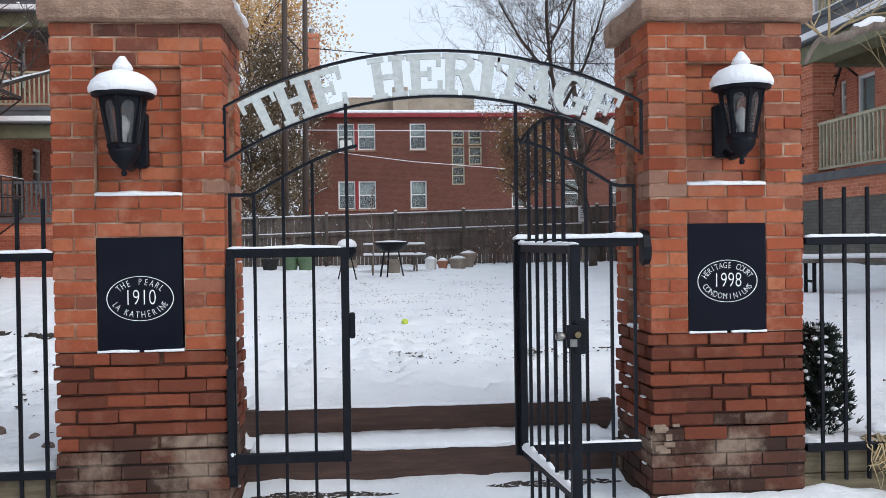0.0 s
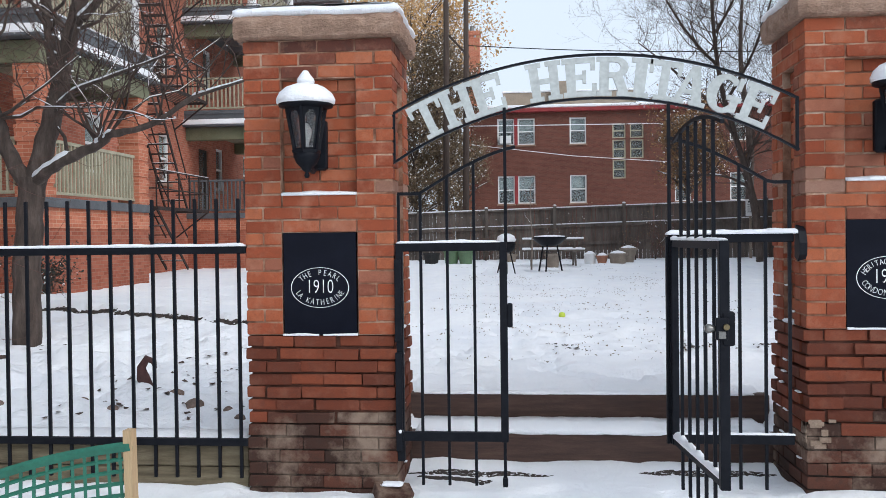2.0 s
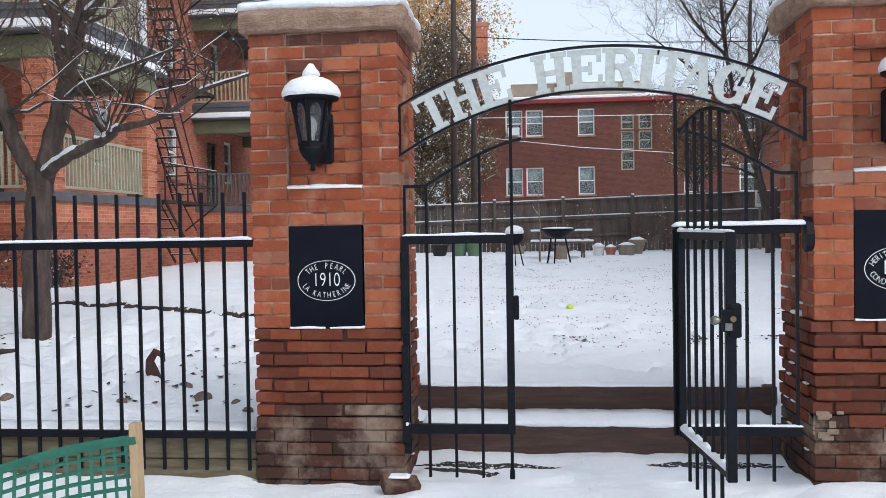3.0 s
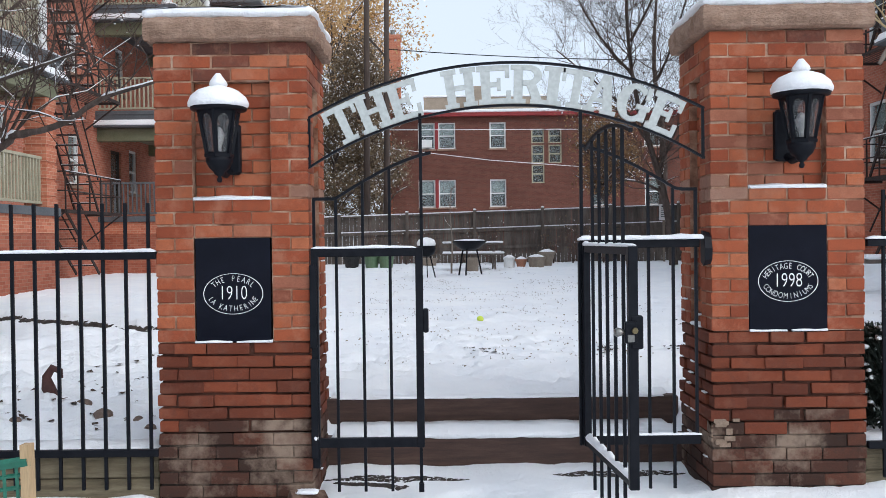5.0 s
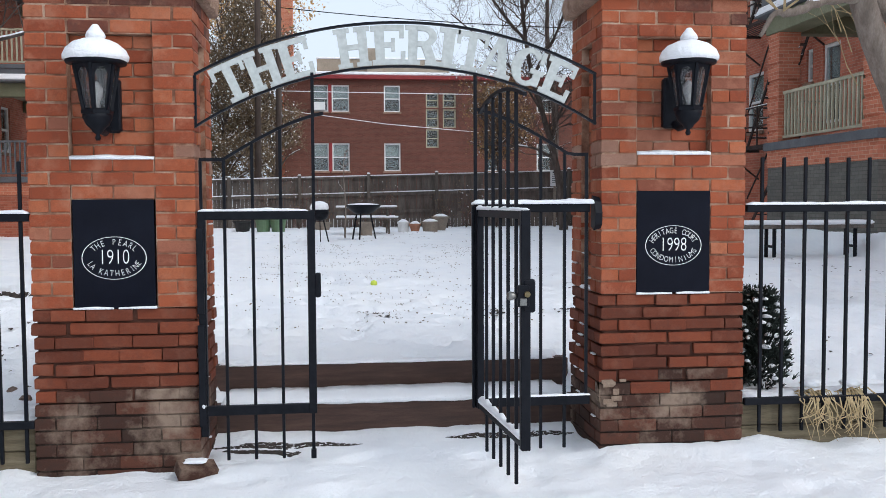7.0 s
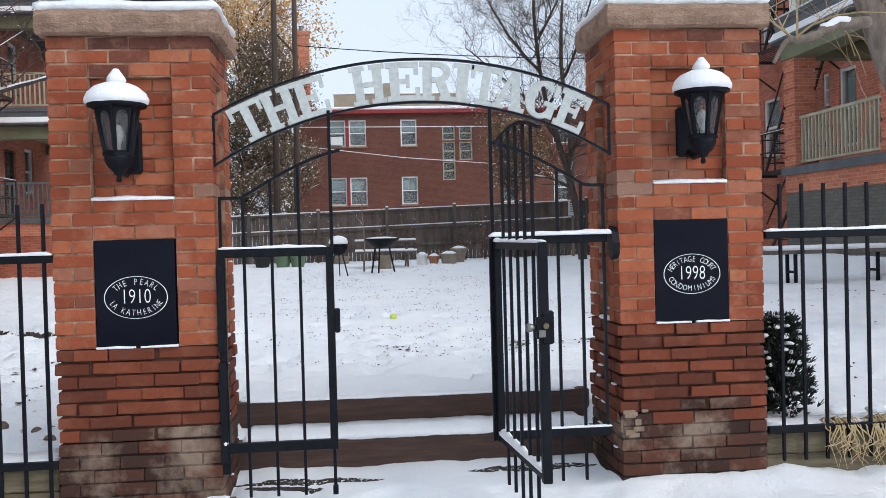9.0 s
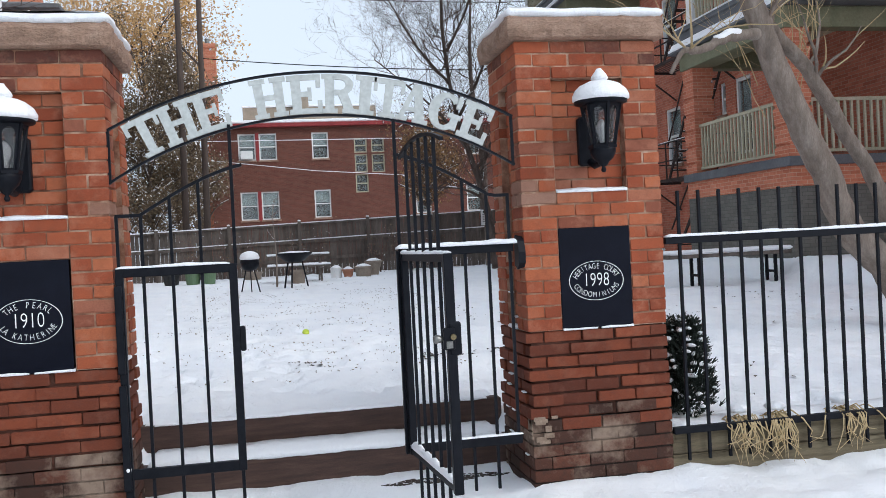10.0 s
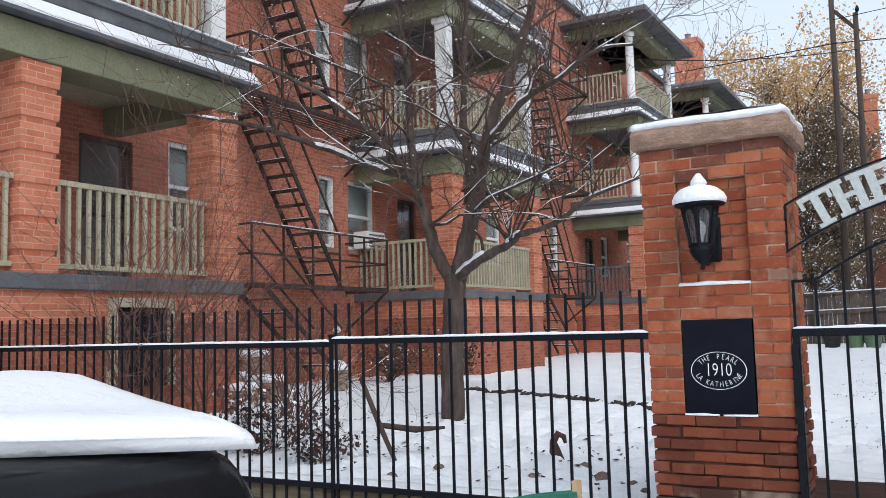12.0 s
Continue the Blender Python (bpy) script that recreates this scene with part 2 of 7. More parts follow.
BERRY = grainy("withered_red_fruit", [(0.3, (0.10, 0.025, 0.018)), (0.7, (0.20, 0.055, 0.035))], 3, 40, 0.8, 0, 0.002, 0.2, "Position")
GREENNET = grainy("green_plastic_net", [(0.3, (0.010, 0.095, 0.060)), (0.7, (0.018, 0.14, 0.09))], 12, 90, 0.5)
RAWWOOD = grainy("raw_stake_wood", [(0.3, (0.34, 0.23, 0.12)), (0.7, (0.46, 0.33, 0.19))], 9, 70, 0.9, 0, 0.002, 0.4, "Object", (4, 4, 0.5))
ROCK = grainy("brown_rock", [(0.3, (0.11, 0.075, 0.06)), (0.7, (0.24, 0.175, 0.14))], 9, 60, 0.95, 0, 0.006, 0.7)
SOIL = grainy("dark_wet_soil", [(0.3, (0.028, 0.022, 0.019)), (0.7, (0.075, 0.060, 0.052))], 14, 90, 0.95, 0, 0.01, 0.8, "Position")
CARPAINT = grainy("black_car_paint", [(0.3, (0.008, 0.009, 0.010)), (0.7, (0.013, 0.014, 0.016))], 2, 40, 0.2, 0, 0.0003, 0.05, "Object", None, 0.16)
RUBBER = grainy("black_rubber", [(0.3, (0.015, 0.015, 0.015)), (0.7, (0.03, 0.03, 0.03))], 9, 80, 0.85)
STEEL = grainy("worn_steel", [(0.3, (0.15, 0.15, 0.14)), (0.7, (0.25, 0.245, 0.23))], 30, 150, 0.35, 0.9)
BRASS = grainy("dull_brass", [(0.3, (0.16, 0.13, 0.07)), (0.7, (0.26, 0.21, 0.12))], 30, 150, 0.4, 0.9)
POT_GREEN = grainy("green_plastic_pot", [(0.3, (0.095, 0.16, 0.085)), (0.7, (0.13, 0.21, 0.115))], 4, 50, 0.6)
POT_CLAY = grainy("clay_pot", [(0.3, (0.30, 0.13, 0.08)), (0.7, (0.40, 0.19, 0.12))], 5, 50, 0.85)
POT_TAN = grainy("tan_stone_pot", [(0.3, (0.20, 0.165, 0.13)), (0.7, (0.29, 0.24, 0.19))], 5, 50, 0.85)
RUST = grainy("rusted_iron", [(0.3, (0.045, 0.018, 0.016)), (0.7, (0.09, 0.035, 0.03))], 6, 60, 0.75)


def glass_material(name, tint, rough=0.06):
    m, n, l, b = shader(name, rough, 0, 0.5)
    b.inputs["Transmission Weight"].default_value = 0.92
    wob = link_noise(n, l, 5, 2, 0.5)
    l.new(ramp(n, l, wob, [(0.3, tint), (0.7, tuple(min(1, 1.1 * v) for v in tint))]), b.inputs["Base Color"])
    relief(n, l, b, wob, 0.001, 0.15)
    return m


PANE = glass_material("window_glass", (0.75, 0.82, 0.82))
LAMPGLASS, _n, _l, _b = shader("dusty_lamp_glass", 0.10, 0, 0.5)
_l.new(ramp(_n, _l, link_noise(_n, _l, 40, 4, 0.6), [(0.3, (0.09, 0.095, 0.10)), (0.7, (0.17, 0.175, 0.18))]), _b.inputs["Base Color"])
_b.inputs["Alpha"].default_value = 0.26


# ---- mesh tools ----
class Shape:
    """Collects the faces of one mesh, in world metres."""

    def __init__(self):
        self.v, self.f = [], []

    def add(self, verts, faces):
        k = len(self.v)
        self.v += [tuple(p) for p in verts]
        self.f += [tuple(i + k for i in q) for q in faces]
        return self

    def box(self, x0, x1, y0, y1, z0, z1, c=0.0):
        if c <= 0:
            v = [(x, y, z) for z in (z0, z1) for y in (y0, y1) for x in (x0, x1)]
            return self.add(v, [(0, 2, 3, 1), (4, 5, 7, 6), (0, 1, 5, 4), (2, 6, 7, 3), (0, 4, 6, 2), (1, 3, 7, 5)])
        rings = []
        for z, d in ((z0, c), (z0 + c, 0), (z1 - c, 0), (z1, c)):
            a, b, p, q = x0 + d, x1 - d, y0 + d, y1 - d
            e = c * 0.7
            rings.append([(a + e, p, z), (b - e, p, z), (b, p + e, z), (b, q - e, z), (b - e, q, z), (a + e, q, z), (a, q - e, z), (a, p + e, z)])
        return self.loft(rings)

    def loft(self, rings, caps=True):
        n = len(rings[0])
        v = [p for r in rings for p in r]
        f = [(i * n + j, i * n + (j + 1) % n, (i + 1) * n + (j + 1) % n, (i + 1) * n + j) for i in range(len(rings) - 1) for j in range(n)]
        if caps:
            f += [tuple(reversed(range(n))), tuple((len(rings) - 1) * n + j for j in range(n))]
        return self.add(v, f)

    def tube(self, pts, radii, sides=6, caps=True):
        pts = [Vector(p) for p in pts]
        if isinstance(radii, (int, float)):
            radii = [radii] * len(pts)
        rings = []
        side = None
        for i, p in enumerate(pts):
            d = (pts[min(i + 1, len(pts) - 1)] - pts[max(i - 1, 0)]).normalized()
            if side is None:
                side = d.cross(Vector((0.31, 0.77, 0.55))).normalized()
            side = (side - d * side.dot(d)).normalized()
            up = d.cross(side)
            rings.append([p + (side * math.cos(6.28319 * k / sides) + up * math.sin(6.28319 * k / sides)) * radii[i] for k in range(sides)])
        return self.loft(rings, caps)

    def bar(self, x, y, z0, z1, w, d=None):
        d = d or w
        return self.box(x - w / 2, x + w / 2, y - d / 2, y + d / 2, z0, z1)

    def lathe(self, cx, cy, prof, sides=20, caps=True):
        return self.loft([[(cx + r * math.cos(6.28319 * k / sides), cy + r * math.sin(6.28319 * k / sides), z) for k in range(sides)] for r, z in prof], caps)

    def beam(self, a, b, w, h=None):
        """A square bar from a to b."""
        h = h or w
        a, b = Vector(a), Vector(b)
        d = (b - a).normalized()
        s = d.cross(Vector((0, 0, 1)))
        s = s.normalized() if s.length > 1e-4 else Vector((1, 0, 0))
        u = s.cross(d)
        ring = lambda p: [p + s * i * w / 2 + u * j * h / 2 for i, j in ((-1, -1), (1, -1), (1, 1), (-1, 1))]
        return self.loft([ring(a), ring(b)])

    def mesh(self, name, material, smooth=False, origin=(0, 0, 0)):
        me = bpy.data.meshes.new(name)
        o = Vector(origin)
        me.from_pydata([(p[0] - o.x, p[1] - o.y, p[2] - o.z) for p in self.v], [], self.f)
        me.materials.append(material)
        if smooth:
            me.polygons.foreach_set("use_smooth", [True] * len(me.polygons))
        me.update()
        return me


PLACE = {}


def thing(name, label, category, at=(0, 0, 0), group="", kind=""):
    ob = new(name)
    ob.empty_display_size = 0.1
    ob.location = at
    PLACE[ob] = Vector(at)
    return tagged(ob, label, category, group, kind)


def solid(name, shape, material, label, category, group="", kind="", smooth=False, at=(0, 0, 0)):
    """A thing that is one mesh."""
    ob = new(name, shape.mesh(name, material, smooth, at))
    ob.location = at
    PLACE[ob] = Vector(at)
    return tagged(ob, label, category, group, kind)


def part(name, shape, material, parent, label="", smooth=False, kind=""):
    ob = new(name, shape.mesh(name, material, smooth, PLACE[parent]))
    ob.parent = parent
    PLACE[ob] = PLACE[parent]
    return tagged(ob, label, kind=kind)


def piece(name, mesh, parent, loc, scale=(1, 1, 1), turn=(0, 0, 0)):
    ob = new(name, mesh)
    ob.parent = parent
    ob.location = Vector(loc) - PLACE[parent]
    ob.scale = scale
    ob.rotation_euler = turn
    return ob


rnd = random.Random(7)


def lumpy(x, y, scale, seed=0.0):
    return noise.noise(Vector((x * scale, y * scale, seed)))


# ---- ground: one sheet of snow from the street to the horizon ----
def smooth(a, b, v):
    t = min(1, max(0, (v - a) / (b - a)))
    return t * t * (3 - 2 * t)


FEET = {}
foot_rnd = random.Random(17)
for _ in range(80):
    # short trails of boot prints over the lawn and the beds
    fx, fy = foot_rnd.choice(((foot_rnd.uniform(-1.2, 2.2), foot_rnd.uniform(1.8, 10.0)), (foot_rnd.uniform(-1.5, 2.5), foot_rnd.uniform(2.0, 3.6)), (foot_rnd.uniform(2.2, 6.0), foot_rnd.uniform(1.0, 7.0)), (foot_rnd.uniform(-5.5, -2.2), foot_rnd.uniform(0.8, 4.0))))
    turn = foot_rnd.uniform(0, 6.28)
    for k in range(foot_rnd.randint(3, 7)):
        cell = (round(fx), round(fy))
        FEET.setdefault(cell, []).append((fx + 0.09 * math.sin(turn) * (-1) ** k, fy - 0.09 * math.cos(turn) * (-1) ** k, turn + foot_rnd.uniform(-0.2, 0.2), foot_rnd.uniform(0.016, 0.036)))
        fx, fy, turn = fx + 0.42 * math.cos(turn), fy + 0.42 * math.sin(turn), turn + foot_rnd.uniform(-0.4, 0.4)


def tread(x, y):
    d = 0.0
    for i in (-1, 0, 1):
        for j in (-1, 0, 1):
            for fx, fy, a, deep in FEET.get((round(x) + i, round(y) + j), ()):
                u = (x - fx) * math.cos(a) + (y - fy) * math.sin(a)
                v = -(x - fx) * math.sin(a) + (y - fy) * math.cos(a)
                q = (u / 0.17) ** 2 + (v / 0.075) ** 2
                if q < 2.2:
                    d += -deep * smooth(1.1, 0.55, q) + 0.3 * deep * smooth(0.9, 1.3, q) * smooth(2.2, 1.4, q)
    return d


def ground_height(x, y):
    ax = abs(x)
    walk = y < (0.62 if ax <= 1.085 else 0.14)
    if walk:
        z = -0.022
        if ax <= 1.085:
            z += 0.025 * smooth(0.42, 0.60, y)
        z += (0.045 if x > 0 else 0.002) * smooth(0.30, 0.02, abs(y - 0.02)) * smooth(0.90, 1.04, ax) * smooth(2.1, 1.85, ax)
        z += 0.03 * smooth(-0.15, 0.10, y) * smooth(1.75, 1.95, ax)
    elif ax <= 1.085 and y < 0.98:
        z = 0.160
    elif ax <= 1.085:
        z = 0.325 + 0.085 * smooth(1, 6, y)
    else:
        z = 0.235 + 0.175 * smooth(0.14, 5.0, y)
        if ax < 2.0:
            z = max(z, 0.235 + 0.09 * smooth(0.9, 1.6, y) + 0.085 * smooth(1, 6, y))
    z += 0.010 * smooth(3, 20, y) * max(0, min(y, 24) - 3) * 0.1
    if not walk:
        amp = 1.0 if ax > 1.2 or y > 1.1 else 0.35
        amp *= 0.25 + 0.75 * smooth(0.14, 0.5, y)
        z += amp * (0.024 * lumpy(x, y, 1.1, 3) + 0.022 * lumpy(x, y, 3.6, 5))
        pit = lumpy(x, y, 2.6, 9) + 0.5 * lumpy(x, y, 6.0, 11)
        z -= amp * 0.045 * smooth(0.25, 0.55, pit)
        z += amp * (0.016 * smooth(0.1, 0.5, lumpy(x, y, 5.2, 31)) + 0.009 * lumpy(x, y, 9, 33))
        if y > 0.6:
            z += tread(x, y)
        if x < -1.9 and 0.3 < y < 4.6:
            z += 0.05 * lumpy(x, y, 3.2, 21) + 0.03 * lumpy(x, y, 7.5, 22)
        # the border of the side bed drops behind a low bank
        s = (y - 6.6) - (x + 6.9) * (-0.583)
        if -8.5 < x < -1.5:
            z += 0.10 * smooth(-0.05, 0.12, s) * smooth(2.5, 0.4, s)
        # snow banked against the far apartment wall
        if x > 5.5 and y > 4:
            z += 0.36 * max(smooth(7.75, 8.25, x), smooth(8.9, 10.8, y) * smooth(6.0, 8.0, x)) * smooth(4, 6, y) * smooth(14, 12.5, y)
    else:
        z += 0.012 * lumpy(x, y, 1.7, 3) + 0.012 * lumpy(x, y, 5.5, 5) + 0.008 * lumpy(x, y, 11, 6)
        z -= 0.022 * smooth(0.2, 0.5, lumpy(x, y, 4.2, 41)) * smooth(0.5, 0.2, y)
    if y < -1.35:
        z = -0.40 + 0.012 * lumpy(x, y, 2.0, 3)
    return z


def spread(*parts):
    out = []
    for a, b, step in parts:
        k = max(1, round((b - a) / step))
        out += [a + (b - a) * i / k for i in range(k)]
    return out + [parts[-1][1]]


def build_ground():
    xs = spread((-1500, -200, 260), (-200, -40, 20), (-40, -12, 2), (-12, -6, 0.12), (-6, -1.0, 0.05), (-1.0, 1.0, 0.04), (1.0, 6, 0.05), (6, 12, 0.15), (12, 40, 2), (40, 200, 20), (200, 1500, 260))
    ys = spread((-1500, -60, 240), (-60, -6, 6), (-6, -1.36, 0.3), (-1.36, -1.34, 0.02), (-1.34, -1, 0.1), (-1, 0.136, 0.03), (0.136, 0.144, 0.008), (0.144, 0.616, 0.03), (0.616, 0.624, 0.008), (0.624, 0.976, 0.03), (0.976, 0.984, 0.008), (0.984, 5, 0.05), (5, 12, 0.07), (12, 30, 0.4), (30, 90, 6), (90, 1600, 250))
    s = Shape()
    nx = len(xs)
    s.v = [(x, y, ground_height(x, y) if abs(x) < 60 and -60 < y < 100 else 0.5 if y > 0.4 else -0.40) for y in ys for x in xs]
    s.f = [(j * nx + i, j * nx + i + 1, (j + 1) * nx + i + 1, (j + 1) * nx + i) for j in range(len(ys) - 1) for i in range(nx - 1)]
    tagged(new("ground", s.mesh("ground", SNOW, True)), "snow-covered ground with shallow footprints", "ground", kind="structure")


build_ground()


# ---- brick pillars ----
COURSE, LONG, HALF = 0.066, 0.196, 0.098


def worn_brick(seed):
    r = random.Random(seed)
    rings = []
    for z, d in ((-0.5, 0.016), (-0.42, 0.0), (0.42, 0.0), (0.5, 0.016)):
        a = 0.5 - d
        e = 0.018
        ring = [(-a + e, -a, z), (a - e, -a, z), (a, -a + e, z), (a, a - e, z), (a - e, a, z), (-a + e, a, z), (-a, a - e, z), (-a, -a + e, z)]
        rings.append([(x + r.uniform(-0.007, 0.007), y + r.uniform(-0.012, 0.012), q + r.uniform(-0.03, 0.03)) for x, y, q in ring])
    return Shape().loft(rings)


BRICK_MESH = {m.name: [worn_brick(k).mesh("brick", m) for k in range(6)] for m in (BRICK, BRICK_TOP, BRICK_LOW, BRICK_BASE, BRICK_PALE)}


def pillar(x0, top, label, inner):
    """A square pillar 4 bricks wide and 3 deep, of 36 courses, with sunk panels. inner: +1 if the gate is to its right."""
    w, d = 4 * LONG, 3 * LONG
    x1 = x0 + w
    th = thing("brick_pillar", label, "gate pillar", (x0 + w / 2, d / 2, -0.09), "gate pillars")
    core, deep = Shape(), Shape()
    z_low = top - 23 * COURSE
    # mortar bed: flush above, raked below; sunk panels on the front and the sides
    bands = [(top - 3 * COURSE, top, 0, 0), (top - 12 * COURSE, top - 3 * COURSE, 1, 1), (top - 15 * COURSE, top - 12 * COURSE, 0, 1), (z_low, top - 15 * COURSE, 1, 1)]
    i = 0.0095
    for z0, z1, front, sides in bands:
        core.box(x0 + 0.060, x1 - 0.060, 0.060, d - 0.060, z0, z1)
        for a, b in ((x0 + i, x0 + LONG - 0.002), (x1 - LONG + 0.002, x1 - i)):
            for p, q in ((i, LONG - 0.002), (d - LONG + 0.002, d - i)):
                core.box(a, b, p, q, z0, z1)
        if not front:
            core.box(x0 + LONG, x1 - LONG, i + 0.001, 0.064, z0, z1)
        if not sides:
            core.box(x0 + i + 0.001, x0 + 0.064, LONG, d - LONG, z0, z1)
            core.box(x1 - 0.064, x1 - i - 0.001, LONG, d - LONG, z0, z1)
    z_base = top - 30 * COURSE
    deep.box(x0 + 0.022, x1 - 0.022, 0.022, d - 0.022, z_base, z_low)
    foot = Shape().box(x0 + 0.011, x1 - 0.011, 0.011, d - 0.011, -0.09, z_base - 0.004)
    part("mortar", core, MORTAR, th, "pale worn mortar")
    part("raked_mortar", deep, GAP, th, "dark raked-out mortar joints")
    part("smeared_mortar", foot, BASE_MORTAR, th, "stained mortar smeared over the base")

    def lay(a, b, p, q, z, k, sunk=(0, 0)):
        r = rnd
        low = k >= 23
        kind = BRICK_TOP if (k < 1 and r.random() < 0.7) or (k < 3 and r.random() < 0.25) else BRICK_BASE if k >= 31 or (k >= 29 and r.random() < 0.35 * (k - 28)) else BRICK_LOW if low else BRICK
        if k in (11, 12) and inner * (0.5 * (a + b) - x0 - w / 2) > 0.28 and r.random() < 0.7:
            kind = BRICK_PALE
        base = k >= 30
        gap = 0.0085 if not low else 0.0045
        jut = 0.003 if not low or base else 0.011
        dx, dy = r.uniform(-jut, jut) + sunk[0], r.uniform(-jut, jut) + sunk[1]
        tall = COURSE - (0.009 if not low or base else 0.011 + r.uniform(0, 0.004))
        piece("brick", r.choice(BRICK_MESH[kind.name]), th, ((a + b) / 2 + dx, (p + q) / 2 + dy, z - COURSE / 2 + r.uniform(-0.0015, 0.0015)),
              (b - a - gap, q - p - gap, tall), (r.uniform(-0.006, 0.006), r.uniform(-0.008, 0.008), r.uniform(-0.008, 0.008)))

    for k in range(36):
        z = top - k * COURSE
        panel = 3 <= k < 12
        board = 15 <= k < 23
        side_panel = 3 <= k < 23
        if k % 2 == 0:
            j = [rnd.uniform(-0.035, 0.035) if k >= 23 else 0 for _ in range(3)]
            cells = [(0, LONG + j[0]), (LONG + j[0], 2 * LONG + j[1]), (2 * LONG + j[1], 3 * LONG + j[2]), (3 * LONG + j[2], w)]
            ends = [(HALF, HALF + LONG), (HALF + LONG, d - HALF)]
        else:
            j = [rnd.uniform(-0.035, 0.035) if k >= 23 else 0 for _ in range(2)]
            cells = [(HALF, HALF + LONG + j[0]), (HALF + LONG + j[0], w - HALF - LONG + j[1]), (w - HALF - LONG + j[1], w - HALF)]
            ends = [(LONG, 2 * LONG)]
            for a, b in ((0, HALF), (w - HALF, w)):
                lay(x0 + a, x0 + b, 0, LONG, z, k)
                lay(x0 + a, x0 + b, d - LONG, d, z, k)
        for a, b in cells:
            if panel or board:
                lo, hi = LONG, w - LONG
                for p, q, sunk in ((a, min(b, lo), 0), (max(a, lo), min(b, hi), 1), (max(a, hi), b, 0)):
                    if q - p > 0.02 and not (board and sunk):
                        lay(x0 + p, x0 + q, 0, HALF, z, k, (0, 0.045 * sunk))
            else:
                lay(x0 + a, x0 + b, 0, HALF, z, k)
            lay(x0 + a, x0 + b, d - HALF, d, z, k) if k % 2 == 0 and (a == 0 or b == w) else None
        for a, b in ends:
            for side in (0, 1):
                if side_panel:
                    for p, q, sunk in ((a, min(b, LONG), 0), (max(a, LONG), min(b, d - LONG), 1), (max(a, d - LONG), b, 0)):
                        if q - p > 0.02:
                            off = 0.045 * sunk * (1 if side == 0 else -1)
                            lay(x0 if side == 0 else x1 - HALF, x0 + HALF if side == 0 else x1, p, q, z, k, (off, 0))
                else:
                    lay(x0 if side == 0 else x1 - HALF, x0 + HALF if side == 0 else x1, a, b, z, k)
    # dabs of snow on the ledges of the inner side
    r = random.Random(int(100 * abs(x0)))
    xi = x1 if inner > 0 else x0
    for k in range(14):
        z = top - r.randint(16, 34) * COURSE
        y = r.uniform(0.03, d - 0.05)
        a, b = sorted((xi - inner * 0.012, xi + inner * 0.009))
        dab = Shape().box(a, b, y, y + r.uniform(0.02, 0.06), z - 0.003, z + r.uniform(0.004, 0.009), 0.003)
        part("ledge_snow", dab, SNOW, th)
    lip = Shape().box(min(xi, xi - inner * 0.042) - 0.004, max(xi, xi - inner * 0.042) + 0.004, LONG + 0.01, d - LONG - 0.01, top - 23 * COURSE - 0.002, top - 23 * COURSE + 0.018, 0.007)
    part("ledge_snow", lip, SNOW, th)
    if inner < 0:
        smear = Shape()
        for k in range(20):
            zz = top - 30 * COURSE - abs(r.gauss(0, 0.07)) + 0.01
            if r.random() < 0.45:
                smear.box(x0 - 0.004, x0 + 0.004, 0.0, r.uniform(0.03, 0.06), zz, zz + r.uniform(0.02, 0.05), 0.002)
            else:
                xx = x0 + abs(r.gauss(0, 0.045))
                smear.box(xx, xx + r.uniform(0.03, 0.06), -0.0055 - 0.0001 * k, 0.004, zz, zz + r.uniform(0.015, 0.04), 0.002)
        part("cement_smear", smear, CEMENT, th, "pale cement smeared over the corner")
    # rough stone cap with a rounded, chipped edge
    cap = Shape()
    o = 0.032
    n = 26
    rings = []
    for z, grow in ((top + 0.002, 0.0), (top + 0.012, 0.020), (top + 0.05, 0.030), (top + 0.09, 0.026), (top + 0.118, 0.012), (top + 0.128, -0.03)):
        ring = []
        for side in range(4):
            for s in range(n):
                t = s / n
                cx, cy = ((x0 - o + (w + 2 * o) * t, -o), (x1 + o, -o + (d + 2 * o) * t), (x1 + o - (w + 2 * o) * t, d + o), (x0 - o, d + o - (d + 2 * o) * t))[side]
                nx, ny = ((0, -1), (1, 0), (0, 1), (-1, 0))[side]
                if s == 0:
                    nx, ny = ((-0.3, -0.3), (0.3, -0.3), (0.3, 0.3), (-0.3, 0.3))[side]
                j = grow - 0.012 + 0.016 * noise.noise(Vector((cx * 14, cy * 14, z * 16))) + 0.010 * noise.noise(Vector((cx * 40, cy * 40, z * 40)))
                ring.append((cx + nx * j, cy + ny * j, z + 0.006 * noise.noise(Vector((cx * 9, cy * 9, 4)))))
        rings.append(ring)
    cap.loft(rings)
    part("capstone", cap, STONE, th, "rough brown sandstone cap")
    snow = Shape()
    rings = []
    for z, grow in ((top + 0.112, -0.028), (top + 0.135, 0.012), (top + 0.155, 0.008), (top + 0.172, -0.03), (top + 0.178, -0.12)):
        ring = []
        for side in range(4):
            for s in range(n):
                t = s / n
                cx, cy = ((x0 - o + (w + 2 * o) * t, -o), (x1 + o, -o + (d + 2 * o) * t), (x1 + o - (w + 2 * o) * t, d + o), (x0 - o, d + o - (d + 2 * o) * t))[side]
                nx, ny = ((0, -1), (1, 0), (0, 1), (-1, 0))[side]
                if s == 0:
                    nx, ny = ((-0.6, -0.6), (0.6, -0.6), (0.6, 0.6), (-0.6, 0.6))[side]
                j = grow + 0.014 * noise.noise(Vector((cx * 6, cy * 6, 8)))
                ring.append((cx + nx * j, cy + ny * j, z + 0.012 * noise.noise(Vector((cx * 5, cy * 5, 2)))))
        rings.append(ring)
    snow.loft(rings)
